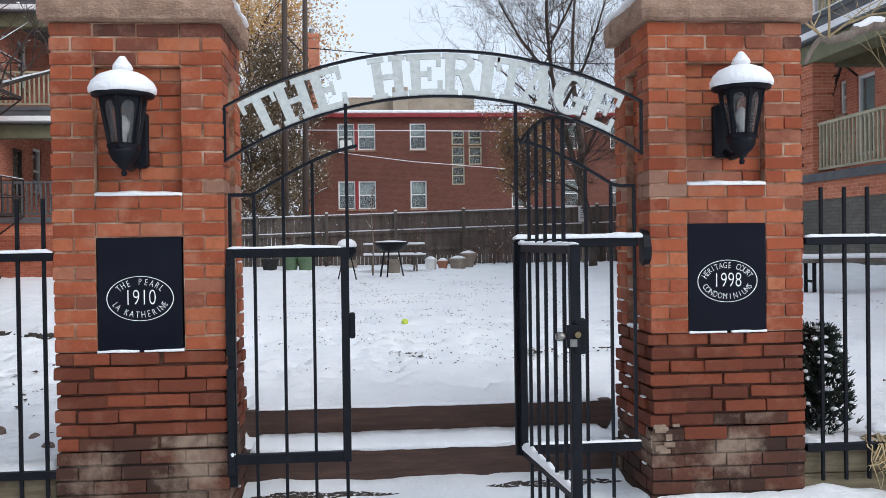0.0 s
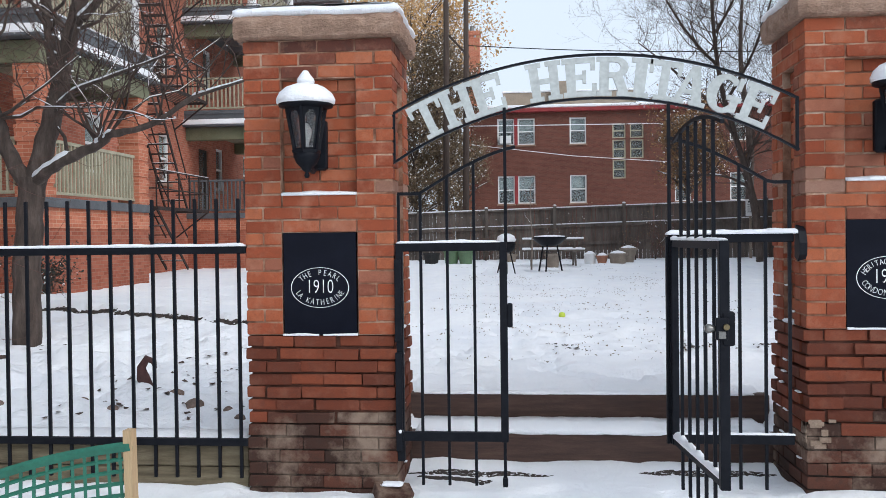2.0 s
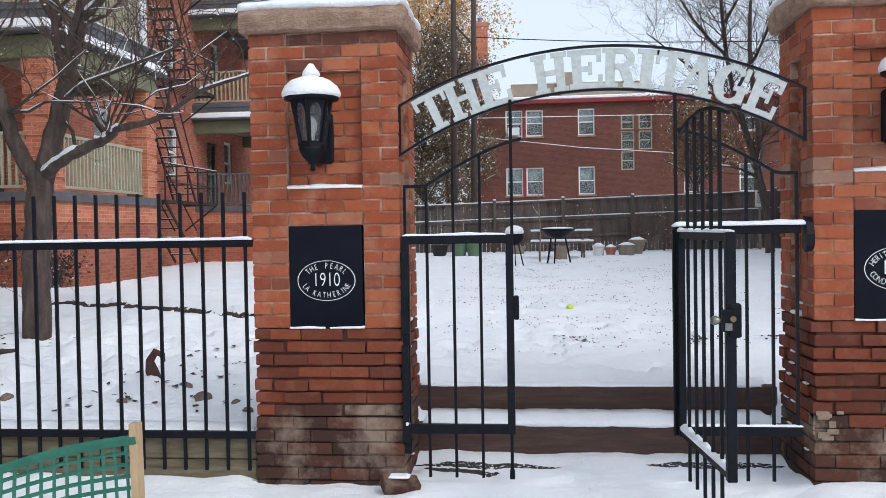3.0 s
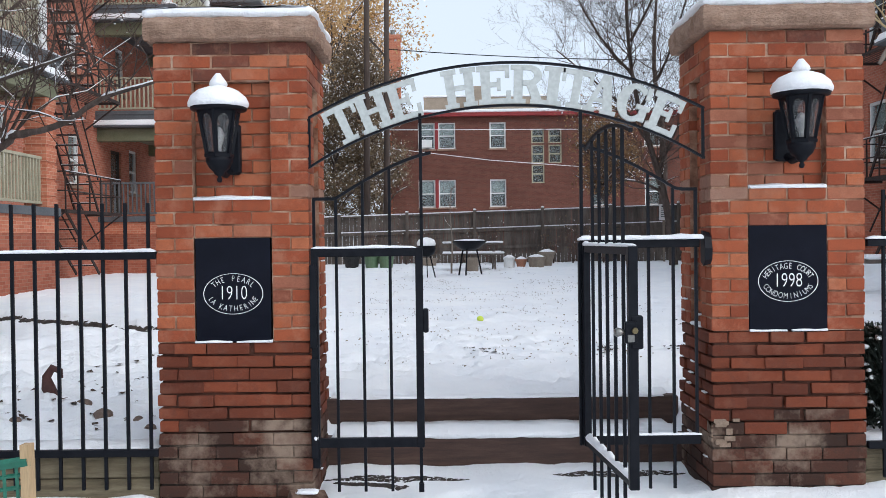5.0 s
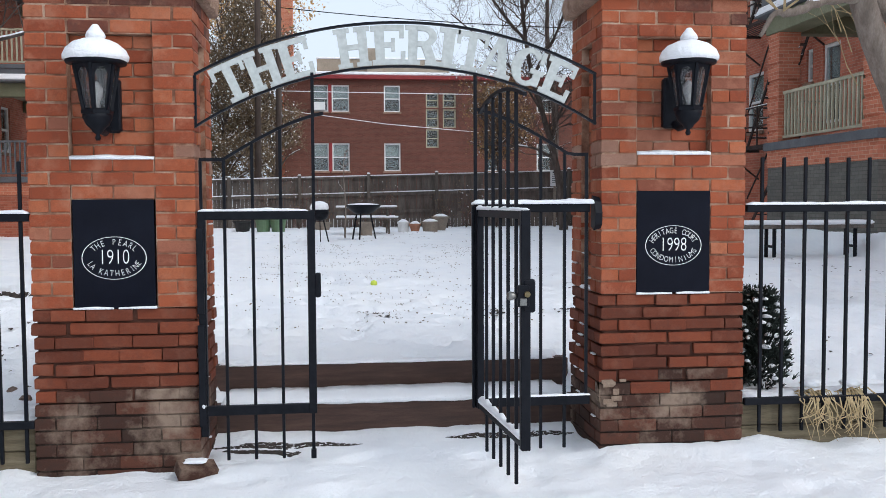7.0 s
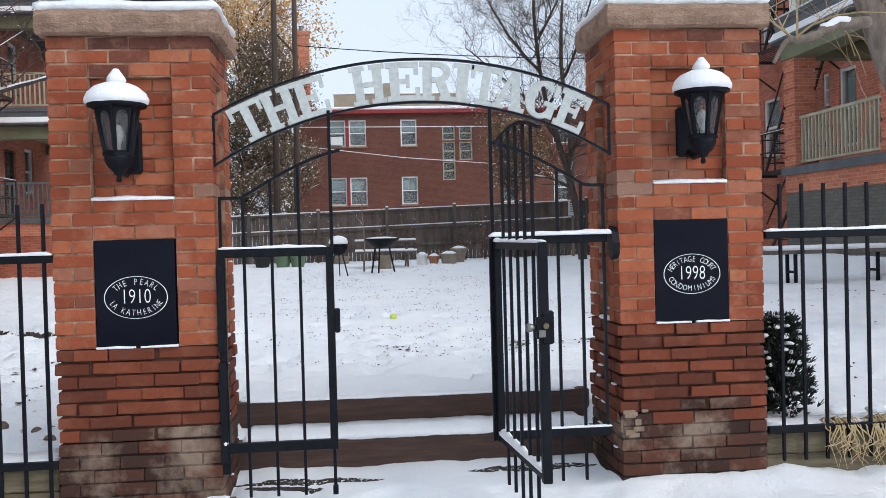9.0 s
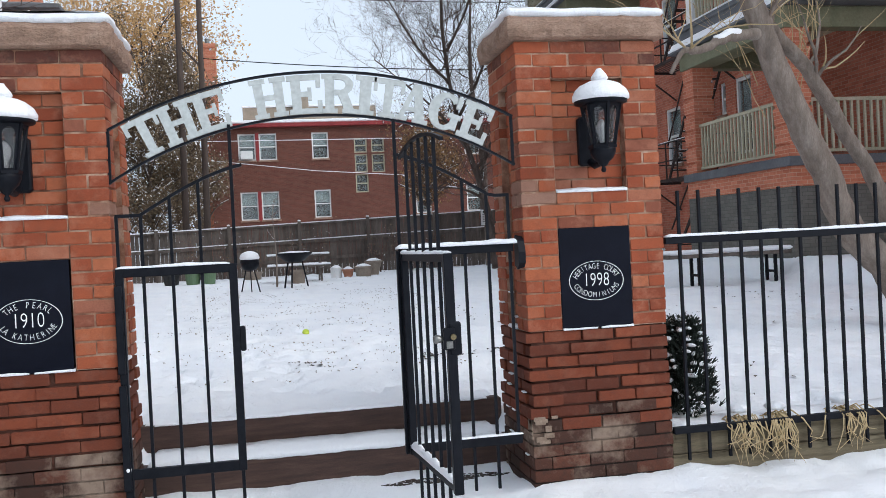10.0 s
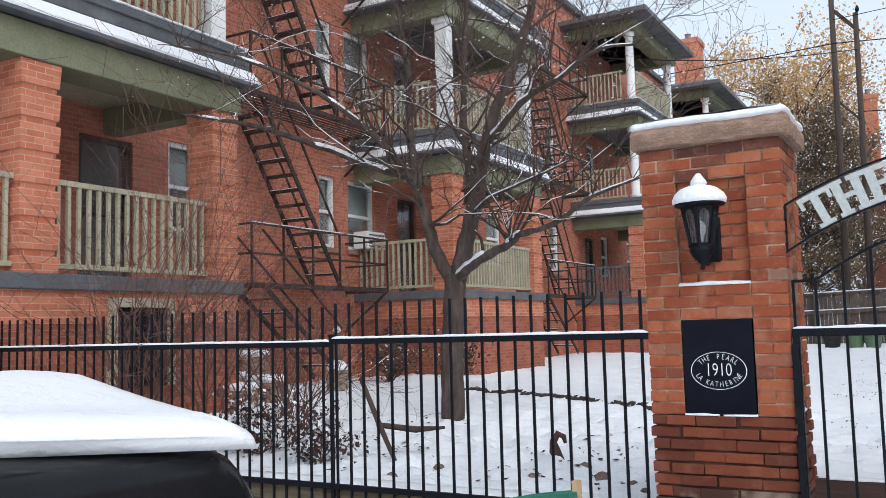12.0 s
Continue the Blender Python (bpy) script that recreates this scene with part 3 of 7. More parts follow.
    solid("snow_cap", snow, SNOW, "soft cap of snow on the pillar stone", "snow", "snow on the pillars", smooth=True)
    # snow lying on the sills of the sunk panels
    for zs, cut in ((top - 12 * COURSE, 0), (top - 23 * COURSE, 1)):
        drift = Shape()
        m = 30
        for a, b in (((0.0, 0.48), (0.54, 1.0)) if cut else ((0.0, 1.0),)):
            rings = []
            for s in range(m + 1):
                u = a + (b - a) * s / m
                x = x0 + LONG + 2 * LONG * u
                h = (0.014 if not cut else 0.009) + 0.008 * noise.noise(Vector((x * 9, 3, zs)))
                if cut:
                    rings.append([(x, -0.004, zs - 0.004), (x, -0.006, zs + h * 0.6), (x, 0.012, zs + h), (x, 0.012, zs - 0.004)])
                else:
                    rings.append([(x, -0.004, zs - 0.006), (x, -0.004, zs + h * 0.5), (x, 0.03, zs + h), (x, 0.05, zs + h * 1.2), (x, 0.05, zs - 0.006)])
            drift.loft(rings)
        solid("sill_snow", drift, SNOW, "thin line of snow on a brick sill", "snow", "snow on the pillars", smooth=True)
    return th


XL, XR, TOPL, TOPR = -1.801, 1.008, 2.310, 2.336
pillar(XL, TOPL, "orange brick gate pillar with a stone cap, open joints below", 1)
pillar(XR, TOPR, "orange brick gate pillar with a stone cap beside a dark bush", -1)


# ---- steps between the pillars ----
def step_timber(name, y, z0, z1, label):
    s = Shape().box(-1.09, 1.09, y, y + 0.09, z0, z1, 0.008)
    return solid(name, s, TIMBER, label, "step", "garden steps", at=(0, y, z0))


step_timber("timber_step", 0.60, -0.10, 0.162, "dark brown timber riser of the lower step")
step_timber("timber_step", 0.955, 0.12, 0.322, "dark brown timber riser of the upper step")


def snow_ridge(name, x0, x1, y0, y1, z, h, label, hang=0.0, step=0.02, seed=1.0):
    """A strip of snow lying on a ledge, with an uneven edge."""
    s = Shape()
    rings = []
    m = max(4, int((x1 - x0) / step))
    for i in range(m + 1):
        x = x0 + (x1 - x0) * i / m
        e = noise.noise(Vector((x * 5.1, seed, 0))) + 0.5 * noise.noise(Vector((x * 17, seed, 3)))
        hh = max(0.003, h * (1 + 0.45 * e))
        if i in (0, m):
            hh *= 0.4
        drop = hang * max(0, 0.5 + e)
        rings.append([(x, y0 - 0.25 * hh, z - drop), (x, y0 - 0.30 * hh, z + 0.45 * hh), (x, y0 + 0.35 * hh, z + 0.9 * hh), (x, (y0 + y1) / 2, z + hh), (x, y1 - 0.3 * hh, z + 0.85 * hh), (x, y1, z - 0.002)])
    s.loft(rings)
    return solid(name, s, SNOW, label, "snow", "snow on ledges", smooth=True)


snow_ridge("step_snow", -1.0, 1.0, 0.597, 0.95, 0.160, 0.028, "snow lying on the lower step tread", 0.010, 0.02, 2.0)
snow_ridge("step_snow", -1.0, 1.0, 0.953, 1.04, 0.320, 0.010, "snow lying on the upper step edge", 0.004, 0.02, 5.0)

# bare wet patches on the walk under the gate
for cx, cy, rx, ry, seed in ((-0.62, 0.40, 0.40, 0.05, 1), (0.62, 0.44, 0.36, 0.045, 2), (-0.75, 0.30, 0.2, 0.03, 3)):
    s = Shape()
    g = random.Random(seed)
    for k in range(420):
        a, r = g.uniform(0, 6.283), math.sqrt(g.random())
        x, y = cx + rx * r * math.cos(a), cy + ry * r * math.sin(a)
        q = g.uniform(0.002, 0.006)
        z = ground_height(x, y) + 0.002
        s.loft([[(x + q * 3.0 * math.cos(t), y + q * math.sin(t), z - 0.004) for t in (0.2, 1.5, 2.7, 4.0, 5.2)], [(x + 2.2 * q * math.cos(t), y + 0.6 * q * math.sin(t), z + q * 0.35) for t in (0.2, 1.5, 2.7, 4.0, 5.2)]])
    solid("gravel_patch", s, SOIL, "dark wet grit showing through thin snow", "gravel", kind="stuff")

# ---- the gate ----
GY = 0.02


def top_curve(x):
    """Height of the gate's swept top at x, rising from the pillars to the middle."""
    ax = abs(x + 0.022)
    if ax > 0.868:
        return 1.512
    u = (0.868 - ax) / 0.494
    return 1.512 + 0.229 * math.sin(min(1.25, u * 1.25)) / math.sin(1.25)


def swept_bar(s, x0, x1, y, lift, m=16):
    rings = []
    for i in range(m + 1):
        x = x0 + (x1 - x0) * i / m
        z = top_curve(x) + lift
        rings.append([(x, y - 0.009, z - 0.008), (x, y + 0.009, z - 0.008), (x, y + 0.009, z + 0.008), (x, y - 0.009, z + 0.008)])
    return s.loft(rings)


def fixed_panel(sign, lift):
    name_side = "latch side" if sign < 0 else "hinge side"
    th = thing("iron_gate", "fixed black iron gate wing with swept top, " + name_side, "gate", (sign * 0.70, GY, 0.2), "gate parts")
    xo, xi = (-0.997, -0.466) if sign < 0 else (0.972, 0.375)
    a, b = min(xo, xi), max(xo, xi)
    if sign < 0:
        part("stile", Shape().box(xo - 0.018, xo + 0.018, GY - 0.018, GY + 0.018, 0.143, 1.260 + lift, 0.003), IRON, th)
    part("stile", Shape().box(xi - 0.019, xi + 0.019, GY - 0.019, GY + 0.019, 0.245, 1.260 + lift, 0.003), IRON, th)
    part("top_rail", Shape().box(a + 0.016, b - 0.016, GY - 0.017, GY + 0.017, 1.217 + lift, 1.259 + lift, 0.003), IRON, th)
    part("bottom_rail", Shape().box(a + 0.016, b - 0.016, GY - 0.015, GY + 0.015, 0.246, 0.294, 0.003), IRON, th)
    for x in ((-0.886, -0.750, -0.613) if sign < 0 else (0.699, 0.824)):
        part("bar", Shape().bar(x, GY, 0.020, top_curve(x) + lift - 0.004, 0.0145), IRON, th)
    part("short_bar", Shape().bar(-0.998 if sign < 0 else 0.939, GY, 1.25 + lift if sign < 0 else 0.27, 1.512 + lift, 0.0145), IRON, th)
    part("post_bar", Shape().bar(xi - 0.014 * sign, GY, 1.25 + lift, 1.939 if sign < 0 else 1.948, 0.016), IRON, th)
    if sign < 0:
        part("drop_rod", Shape().bar(xi, GY, 0.020, 0.26, 0.016), IRON, th)
        part("rod_foot", Shape().bar(xi, GY, 0.016, 0.06, 0.026), IRON, th)
    sw = Shape()
    swept_bar(sw, -1.003 if sign < 0 else 0.946, -0.40 if sign < 0 else 0.352, GY, lift)
    part("swept_top", sw, IRON, th)
    if sign < 0:
        part("strike_box", Shape().box(xi + 0.017, xi + 0.045, GY - 0.02, GY + 0.02, 0.828, 0.950, 0.006), IRON, th, "black latch strike box")
        for z0, z1 in ((0.758, 1.178), (0.199, 0.703)):
            part("hinge_plate", Shape().box(xo - 0.022, xo + 0.012, GY - 0.040, GY - 0.020, z0, z1, 0.003), IRON, th)
        part("hinge_snow", Shape().lathe(xo, GY - 0.03, [(0.012, 0.292), (0.014, 0.305), (0.006, 0.318)], 8), SNOW, th)
    else:
        part("second_stile", Shape().box(xi - 0.034, xi - 0.021, GY - 0.020, GY + 0.012, 0.245, 1.25 + lift, 0.003), IRON, th)
        plate = Shape()
        plate.loft([[(0.972, y, z) for y, z in ((GY - 0.02, 1.15), (GY - 0.05, 1.18), (GY - 0.055, 1.24), (GY - 0.035, 1.30), (GY + 0.01, 1.33), (GY + 0.03, 1.30), (GY + 0.03, 1.17))],
                    [(1.010, y, z) for y, z in ((GY - 0.02, 1.16), (GY - 0.045, 1.185), (GY - 0.05, 1.24), (GY - 0.03, 1.295), (GY + 0.01, 1.32), (GY + 0.03, 1.295), (GY + 0.03, 1.18))]])
        part("wall_bracket", plate, IRON, th, "rounded black wall bracket")
    return th


fixed_panel(-1, 0.0)
fixed_panel(1, 0.028)
snow_ridge("rail_snow", -1.01, -0.48, GY - 0.018, GY + 0.018, 1.259, 0.013, "thin snow on the gate rail", 0, 0.02, 3)
snow_ridge("rail_snow", 0.342, 0.985, GY - 0.03, GY + 0.02, 1.287, 0.022, "thick snow on the gate rail", 0, 0.02, 7)
snow_ridge("rail_snow", 0.40, 0.96, GY - 0.015, GY + 0.015, 0.293, 0.010, "thin snow on the gate bottom rail", 0, 0.02, 9)

# the open leaf, swung towards the street
HX, HYY = 0.378, -0.016
LEAF = 0.775
ddx, ddy = 0.087, -0.996


def along(u):
    return HX + ddx * u, HYY + ddy * u


leaf = thing("gate_leaf", "black iron gate leaf standing open towards the street", "gate", (HX, HYY, 0.2), "gate parts")
for u, w in ((0.0, 0.034), (LEAF, 0.040)):
    x, y = along(u)
    part("stile", Shape().box(x - w / 2, x + w / 2, y - w / 2, y + w / 2, 0.248, 1.262, 0.003), IRON, leaf)
x1, y1 = along(LEAF)
part("top_rail", Shape().beam((HX, HYY, 1.243), (x1, y1, 1.243), 0.030, 0.034), IRON, leaf)
part("bottom_rail", Shape().beam((HX, HYY, 0.270), (x1, y1, 0.270), 0.028, 0.030), IRON, leaf)
arc = Shape()
rings = []
for i in range(15):
    u = LEAF * i / 14
    x, y = along(u)
    z = 1.745 + 0.058 * (1 - (2 * i / 14 - 1) ** 2)
    rings.append([(x - 0.008, y, z - 0.008), (x + 0.008, y, z - 0.008), (x + 0.008, y, z + 0.008), (x - 0.008, y, z + 0.008)])
part("swept_top", arc.loft(rings), IRON, leaf)
for k in range(1, 6):
    u = LEAF * k / 6
    x, y = along(u)
    z = 1.745 + 0.058 * (1 - (2 * k / 6 - 1) ** 2)
    part("bar", Shape().bar(x, y, 0.062, z, 0.0145), IRON, leaf)
lock = part("lock_case", Shape().box(x1 - 0.010, x1 + 0.040, y1 - 0.024, y1 + 0.016, 0.835, 0.975, 0.006), IRON, leaf, "black lock plate")
part("deadbolt", Shape().box(x1 - 0.040, x1 + 0.010, y1 - 0.044, y1 - 0.022, 0.862, 0.952, 0.004), IRON, lock, "scuffed black lock body")
part("latch_plate", Shape().box(x1 - 0.030, x1 - 0.002, y1 - 0.048, y1 - 0.0445, 0.868, 0.898, 0.001), STEEL, lock, "scratched steel latch plate")
knob = Shape()
knob.tube([(x1 - 0.041, y1 - 0.03, 0.908), (x1 - 0.055, y1 - 0.03, 0.908), (x1 - 0.07, y1 - 0.03, 0.908), (x1 - 0.082, y1 - 0.03, 0.908)], [0.009, 0.016, 0.020, 0.013], 12)
part("knob", knob, STEEL, lock, "round steel door knob", True)
part("keyhole", Shape().tube([(x1 + 0.0, y1 - 0.046, 0.915), (x1 + 0.0, y1 - 0.054, 0.915)], [0.014, 0.012], 12), BRASS, lock, "round brass key cylinder")
s = Shape()
for z, h, w in ((1.261, 0.014, 0.018), (0.284, 0.028, 0.016)):
    rings = []
    for i in range(46):
        u = LEAF * i / 45
        x, y = along(u)
        e = noise.noise(Vector((u * 14, z, 2)))
        hh = h * (1 + 0.6 * e) * (1.25 - 0.6 * u)
        rings.append([(x - w, y, z - 0.001), (x - w * 1.1, y, z + hh * 0.5), (x - w * 0.4, y, z + hh), (x + w * 0.4, y, z + hh), (x + w * 1.1, y, z + hh * 0.5), (x + w, y, z - 0.001)])
    s.loft(rings)
solid("leaf_snow", s, SNOW, "snow lying along the rails of the open leaf", "snow", "snow on ledges", smooth=True)

# ---- the arched sign ----
CX, CZ, RI, RO, SY = -0.018, 0.100, 1.872, 2.089, 0.02


def ring_point(deg, r):
    x = CX + r * math.sin(radians(deg))
    return x, CZ + r * math.cos(radians(deg)) + 0.003 + 0.0135 * x


sign = thing("arch_sign", "arched black iron sign frame with pale grey cut-out letters", "sign", (0, SY, 1.7))


def arc_bar(r, half_deg, name):
    s = Shape()
    rings = []
    for i in range(61):
        a = -half_deg + 2 * half_deg * i / 60
        (xa, za), (xb, zb) = ring_point(a, r - 0.0055), ring_point(a, r + 0.0055)
        rings.append([(xa, SY - 0.011, za), (xa, SY + 0.011, za), (xb, SY + 0.011, zb), (xb, SY - 0.011, zb)])
    part(name, s.loft(rings), IRON, sign)


arc_bar(RO, math.degrees(math.asin(1.005 / RO)), "upper_arc")
arc_bar(RI, math.degrees(math.asin(1.005 / RI)), "lower_arc")
for sx in (-1, 1):
    part("end_bar", Shape().bar(CX + sx * 0.998, SY, 1.680 + 0.012 * sx, 1.940 + 0.014 * sx, 0.014), IRON, sign)

# strokes of the slab-serif capitals, in a cell 0..1 wide and 0..1 high: x0, z0, x1, z1 or slanting quads
SLAB = 0.12


def strokes(ch):
    b = lambda x0, z0, x1, z1: [(x0, z0), (x1, z0), (x1, z1), (x0, z1)]
    if ch == "T":
        return [b(0.37, 0, 0.63, 1), b(0.22, 0, 0.78, SLAB), b(0, 0.86, 1, 1), b(0, 0.66, 0.12, 0.87), b(0.88, 0.66, 1, 0.87)]
    if ch == "H":
        return [b(0.09, 0, 0.35, 1), b(0.65, 0, 0.91, 1), b(0, 0, 0.44, SLAB), b(0.56, 0, 1, SLAB), b(0, 0.88, 0.44, 1), b(0.56, 0.88, 1, 1), b(0.34, 0.44, 0.66, 0.57)]
    if ch == "E":
        return [b(0.10, 0, 0.38, 1), b(0, 0, 1, SLAB + 0.02), b(0, 0.86, 0.95, 1), b(0.86, 0.12, 1, 0.34), b(0.82, 0.67, 0.95, 0.88), b(0.37, 0.44, 0.66, 0.57), b(0.58, 0.34, 0.69, 0.67)]
    if ch == "I":
        return [b(0.22, 0, 0.78, 1), b(0, 0, 1, SLAB), b(0, 0.88, 1, 1)]
    if ch == "R":
        out = [b(0.09, 0, 0.36, 1), b(0, 0, 0.46, SLAB), b(0, 0.88, 0.40, 1)]
        for i in range(8):
            a0, a1 = -90 + 180 * i / 8, -90 + 180 * (i + 1) / 8
            p = lambda a, r, q: (0.52 + r * math.cos(radians(a)), 0.735 + q * math.sin(radians(a)))
            out.append([p(a0, 0.16, 0.13), p(a0, 0.38, 0.265), p(a1, 0.38, 0.265), p(a1, 0.16, 0.13)])
        out += [b(0.35, 0.87, 0.53, 1), b(0.35, 0.47, 0.53, 0.605), [(0.46, 0.50), (0.70, 0.0), (1.0, 0.0), (0.74, 0.52)], b(0.60, 0, 1.04, SLAB)]
        return out
    if ch == "A":
        return [[(0.06, 0.05), (0.22, 0.05), (0.56, 1.0), (0.42, 1.0)], [(0.60, 0.05), (0.90, 0.05), (0.62, 1.0), (0.40, 1.0)], b(0.22, 0.27, 0.72, 0.38), b(0, 0, 0.36, SLAB), b(0.52, 0, 1, SLAB)]
    out = []
    for i in range(16):
        a0, a1 = 42 + 276 * i / 16, 42 + 276 * (i + 1) / 16
        p = lambda a, r, q: (0.50 + r * math.cos(radians(a)), 0.50 + q * math.sin(radians(a)))
        wi = lambda a: 0.20 if 120 < a < 240 else 0.27
        out.append([p(a0, wi(a0), 0.37), p(a0, 0.50, 0.50), p(a1, 0.50, 0.50), p(a1, wi(a1), 0.37)])
    return out + [b(0.60, 0.38, 1.02, 0.50), b(0.72, 0.08, 0.95, 0.42), b(0.80, 0.66, 0.93, 0.98)]


def sign_letter(ch, deg, width_deg):
    s = Shape()
    r0, r1 = RI + 0.009, RO - 0.013
    for k, quad in enumerate(strokes(ch)):
        off = 0.0004 * k
        f, bk = [], []
        fine = []
        for i in range(4):
            (xa, za), (xb, zb) = quad[i], quad[(i + 1) % 4]
            fine += [(xa + (xb - xa) * t / 3, za + (zb - za) * t / 3) for t in range(3)]
        for u, v in fine:
            x, z = ring_point(deg + (u - 0.5) * width_deg, r0 + (r1 - r0) * v)
            f.append((x, SY - 0.0045 - off, z))
            bk.append((x, SY + 0.0045 + off, z))
        s.loft([f, bk])
    part("letter", s, LETTER, sign, "pale grey metal letter " + ch)


for ch, deg, wd in zip("THEHERITAGE", (-24.5, -19.85, -15.1, -6.7, -1.6, 3.3, 7.1, 10.5, 14.45, 19.2, 24.1), (4.8, 5.0, 4.8, 5.0, 4.9, 5.0, 2.9, 4.5, 5.1, 5.0, 4.7)):
    sign_letter(ch, deg, wd)

# ---- plaques ----
def glyphs(text, size, thin=0.0):
    """Flat faces of a text in the built-in font, centred, as (verts, faces) with its width."""
    cu = bpy.data.curves.new("text", "FONT")
    cu.body, cu.size, cu.align_x, cu.align_y = text, size, "CENTER", "CENTER"
    cu.resolution_u = 3
    cu.offset = -thin
    ob = bpy.data.objects.new("text", cu)
    me = bpy.data.meshes.new_from_object(ob)
    v = [tuple(p.co) for p in me.vertices]
    f = [tuple(p.vertices) for p in me.polygons]
    bpy.data.objects.remove(ob)
    bpy.data.curves.remove(cu)
    bpy.data.meshes.remove(me)
    return v, f


def plaque(cx, half, z0, z1, top_words, year, low_words, label):
    th = thing("plaque", label, "plaque", (cx, 0.01, z0), "plaques")
    part("slab", Shape().box(cx - half, cx + half, 0.004, 0.055, z0 + 0.003, z1 - 0.003, 0.002), PLAQUE, th)
    zc = (z0 + z1) / 2 - 0.018
    ax, az = 0.152, 0.104
    y = 0.0025
    s = Shape()
    m = 72
    for r0, r1 in ((0.975, 1.0),):
        s.add([(cx + ax * r * math.cos(6.28319 * i / m), y, zc + az * r * math.sin(6.28319 * i / m)) for r in (r0, r1) for i in range(m)], [(i, (i + 1) % m, m + (i + 1) % m, m + i) for i in range(m)])
    part("oval_ring", s, ENGRAVED, th)
    s = Shape()
    v, f = glyphs(year, 0.092, 0.0013)
    s.add([(cx + p[0] * 0.80, y, zc + 0.002 + p[1] * 1.12) for p in v], f)
    part("year", s, ENGRAVED, th, "engraved year " + year)
    for words, up in ((top_words, 1), (low_words, -1)):
        n = len(words)
        made = [Shape()]
        span = min(0.5 * n * 0.205, 1.22)
        for i, ch in enumerate(words):
            if ch == " ":
                made.append(Shape())
                continue
            s = made[-1]
            t = (i - (n - 1) / 2) / max(1, (n - 1) / 2) * span
            a = math.pi / 2 - t if up > 0 else -math.pi / 2 + t
            ex, ez = ax * 0.79 * math.cos(a), az * 0.73 * math.sin(a)
            tilt = -t * 0.80 if up > 0 else t * 0.80
            v, f = glyphs(ch, 0.043, 0.0005)
            c, q = math.cos(tilt), math.sin(tilt)
            s.add([(cx + ex + p[0] * 0.72 * c - p[1] * q, y, zc + ez + p[0] * 0.72 * q + p[1] * c) for p in v], f)
        for s, word in zip(made, words.split()):
            part("inscription", s, ENGRAVED, th, "engraved word " + word.lower())
    return th


plaque(-1.409, 0.190, 0.787, 1.322, "THE PEARL", "1910", "LA KATHERINE", "black granite plaque engraved with an oval and 1910")
plaque(1.400, 0.197, 0.817, 1.354, "HERITAGE COURT", "1998", "CONDOMINIUMS", "black granite plaque engraved with an oval and 1998")


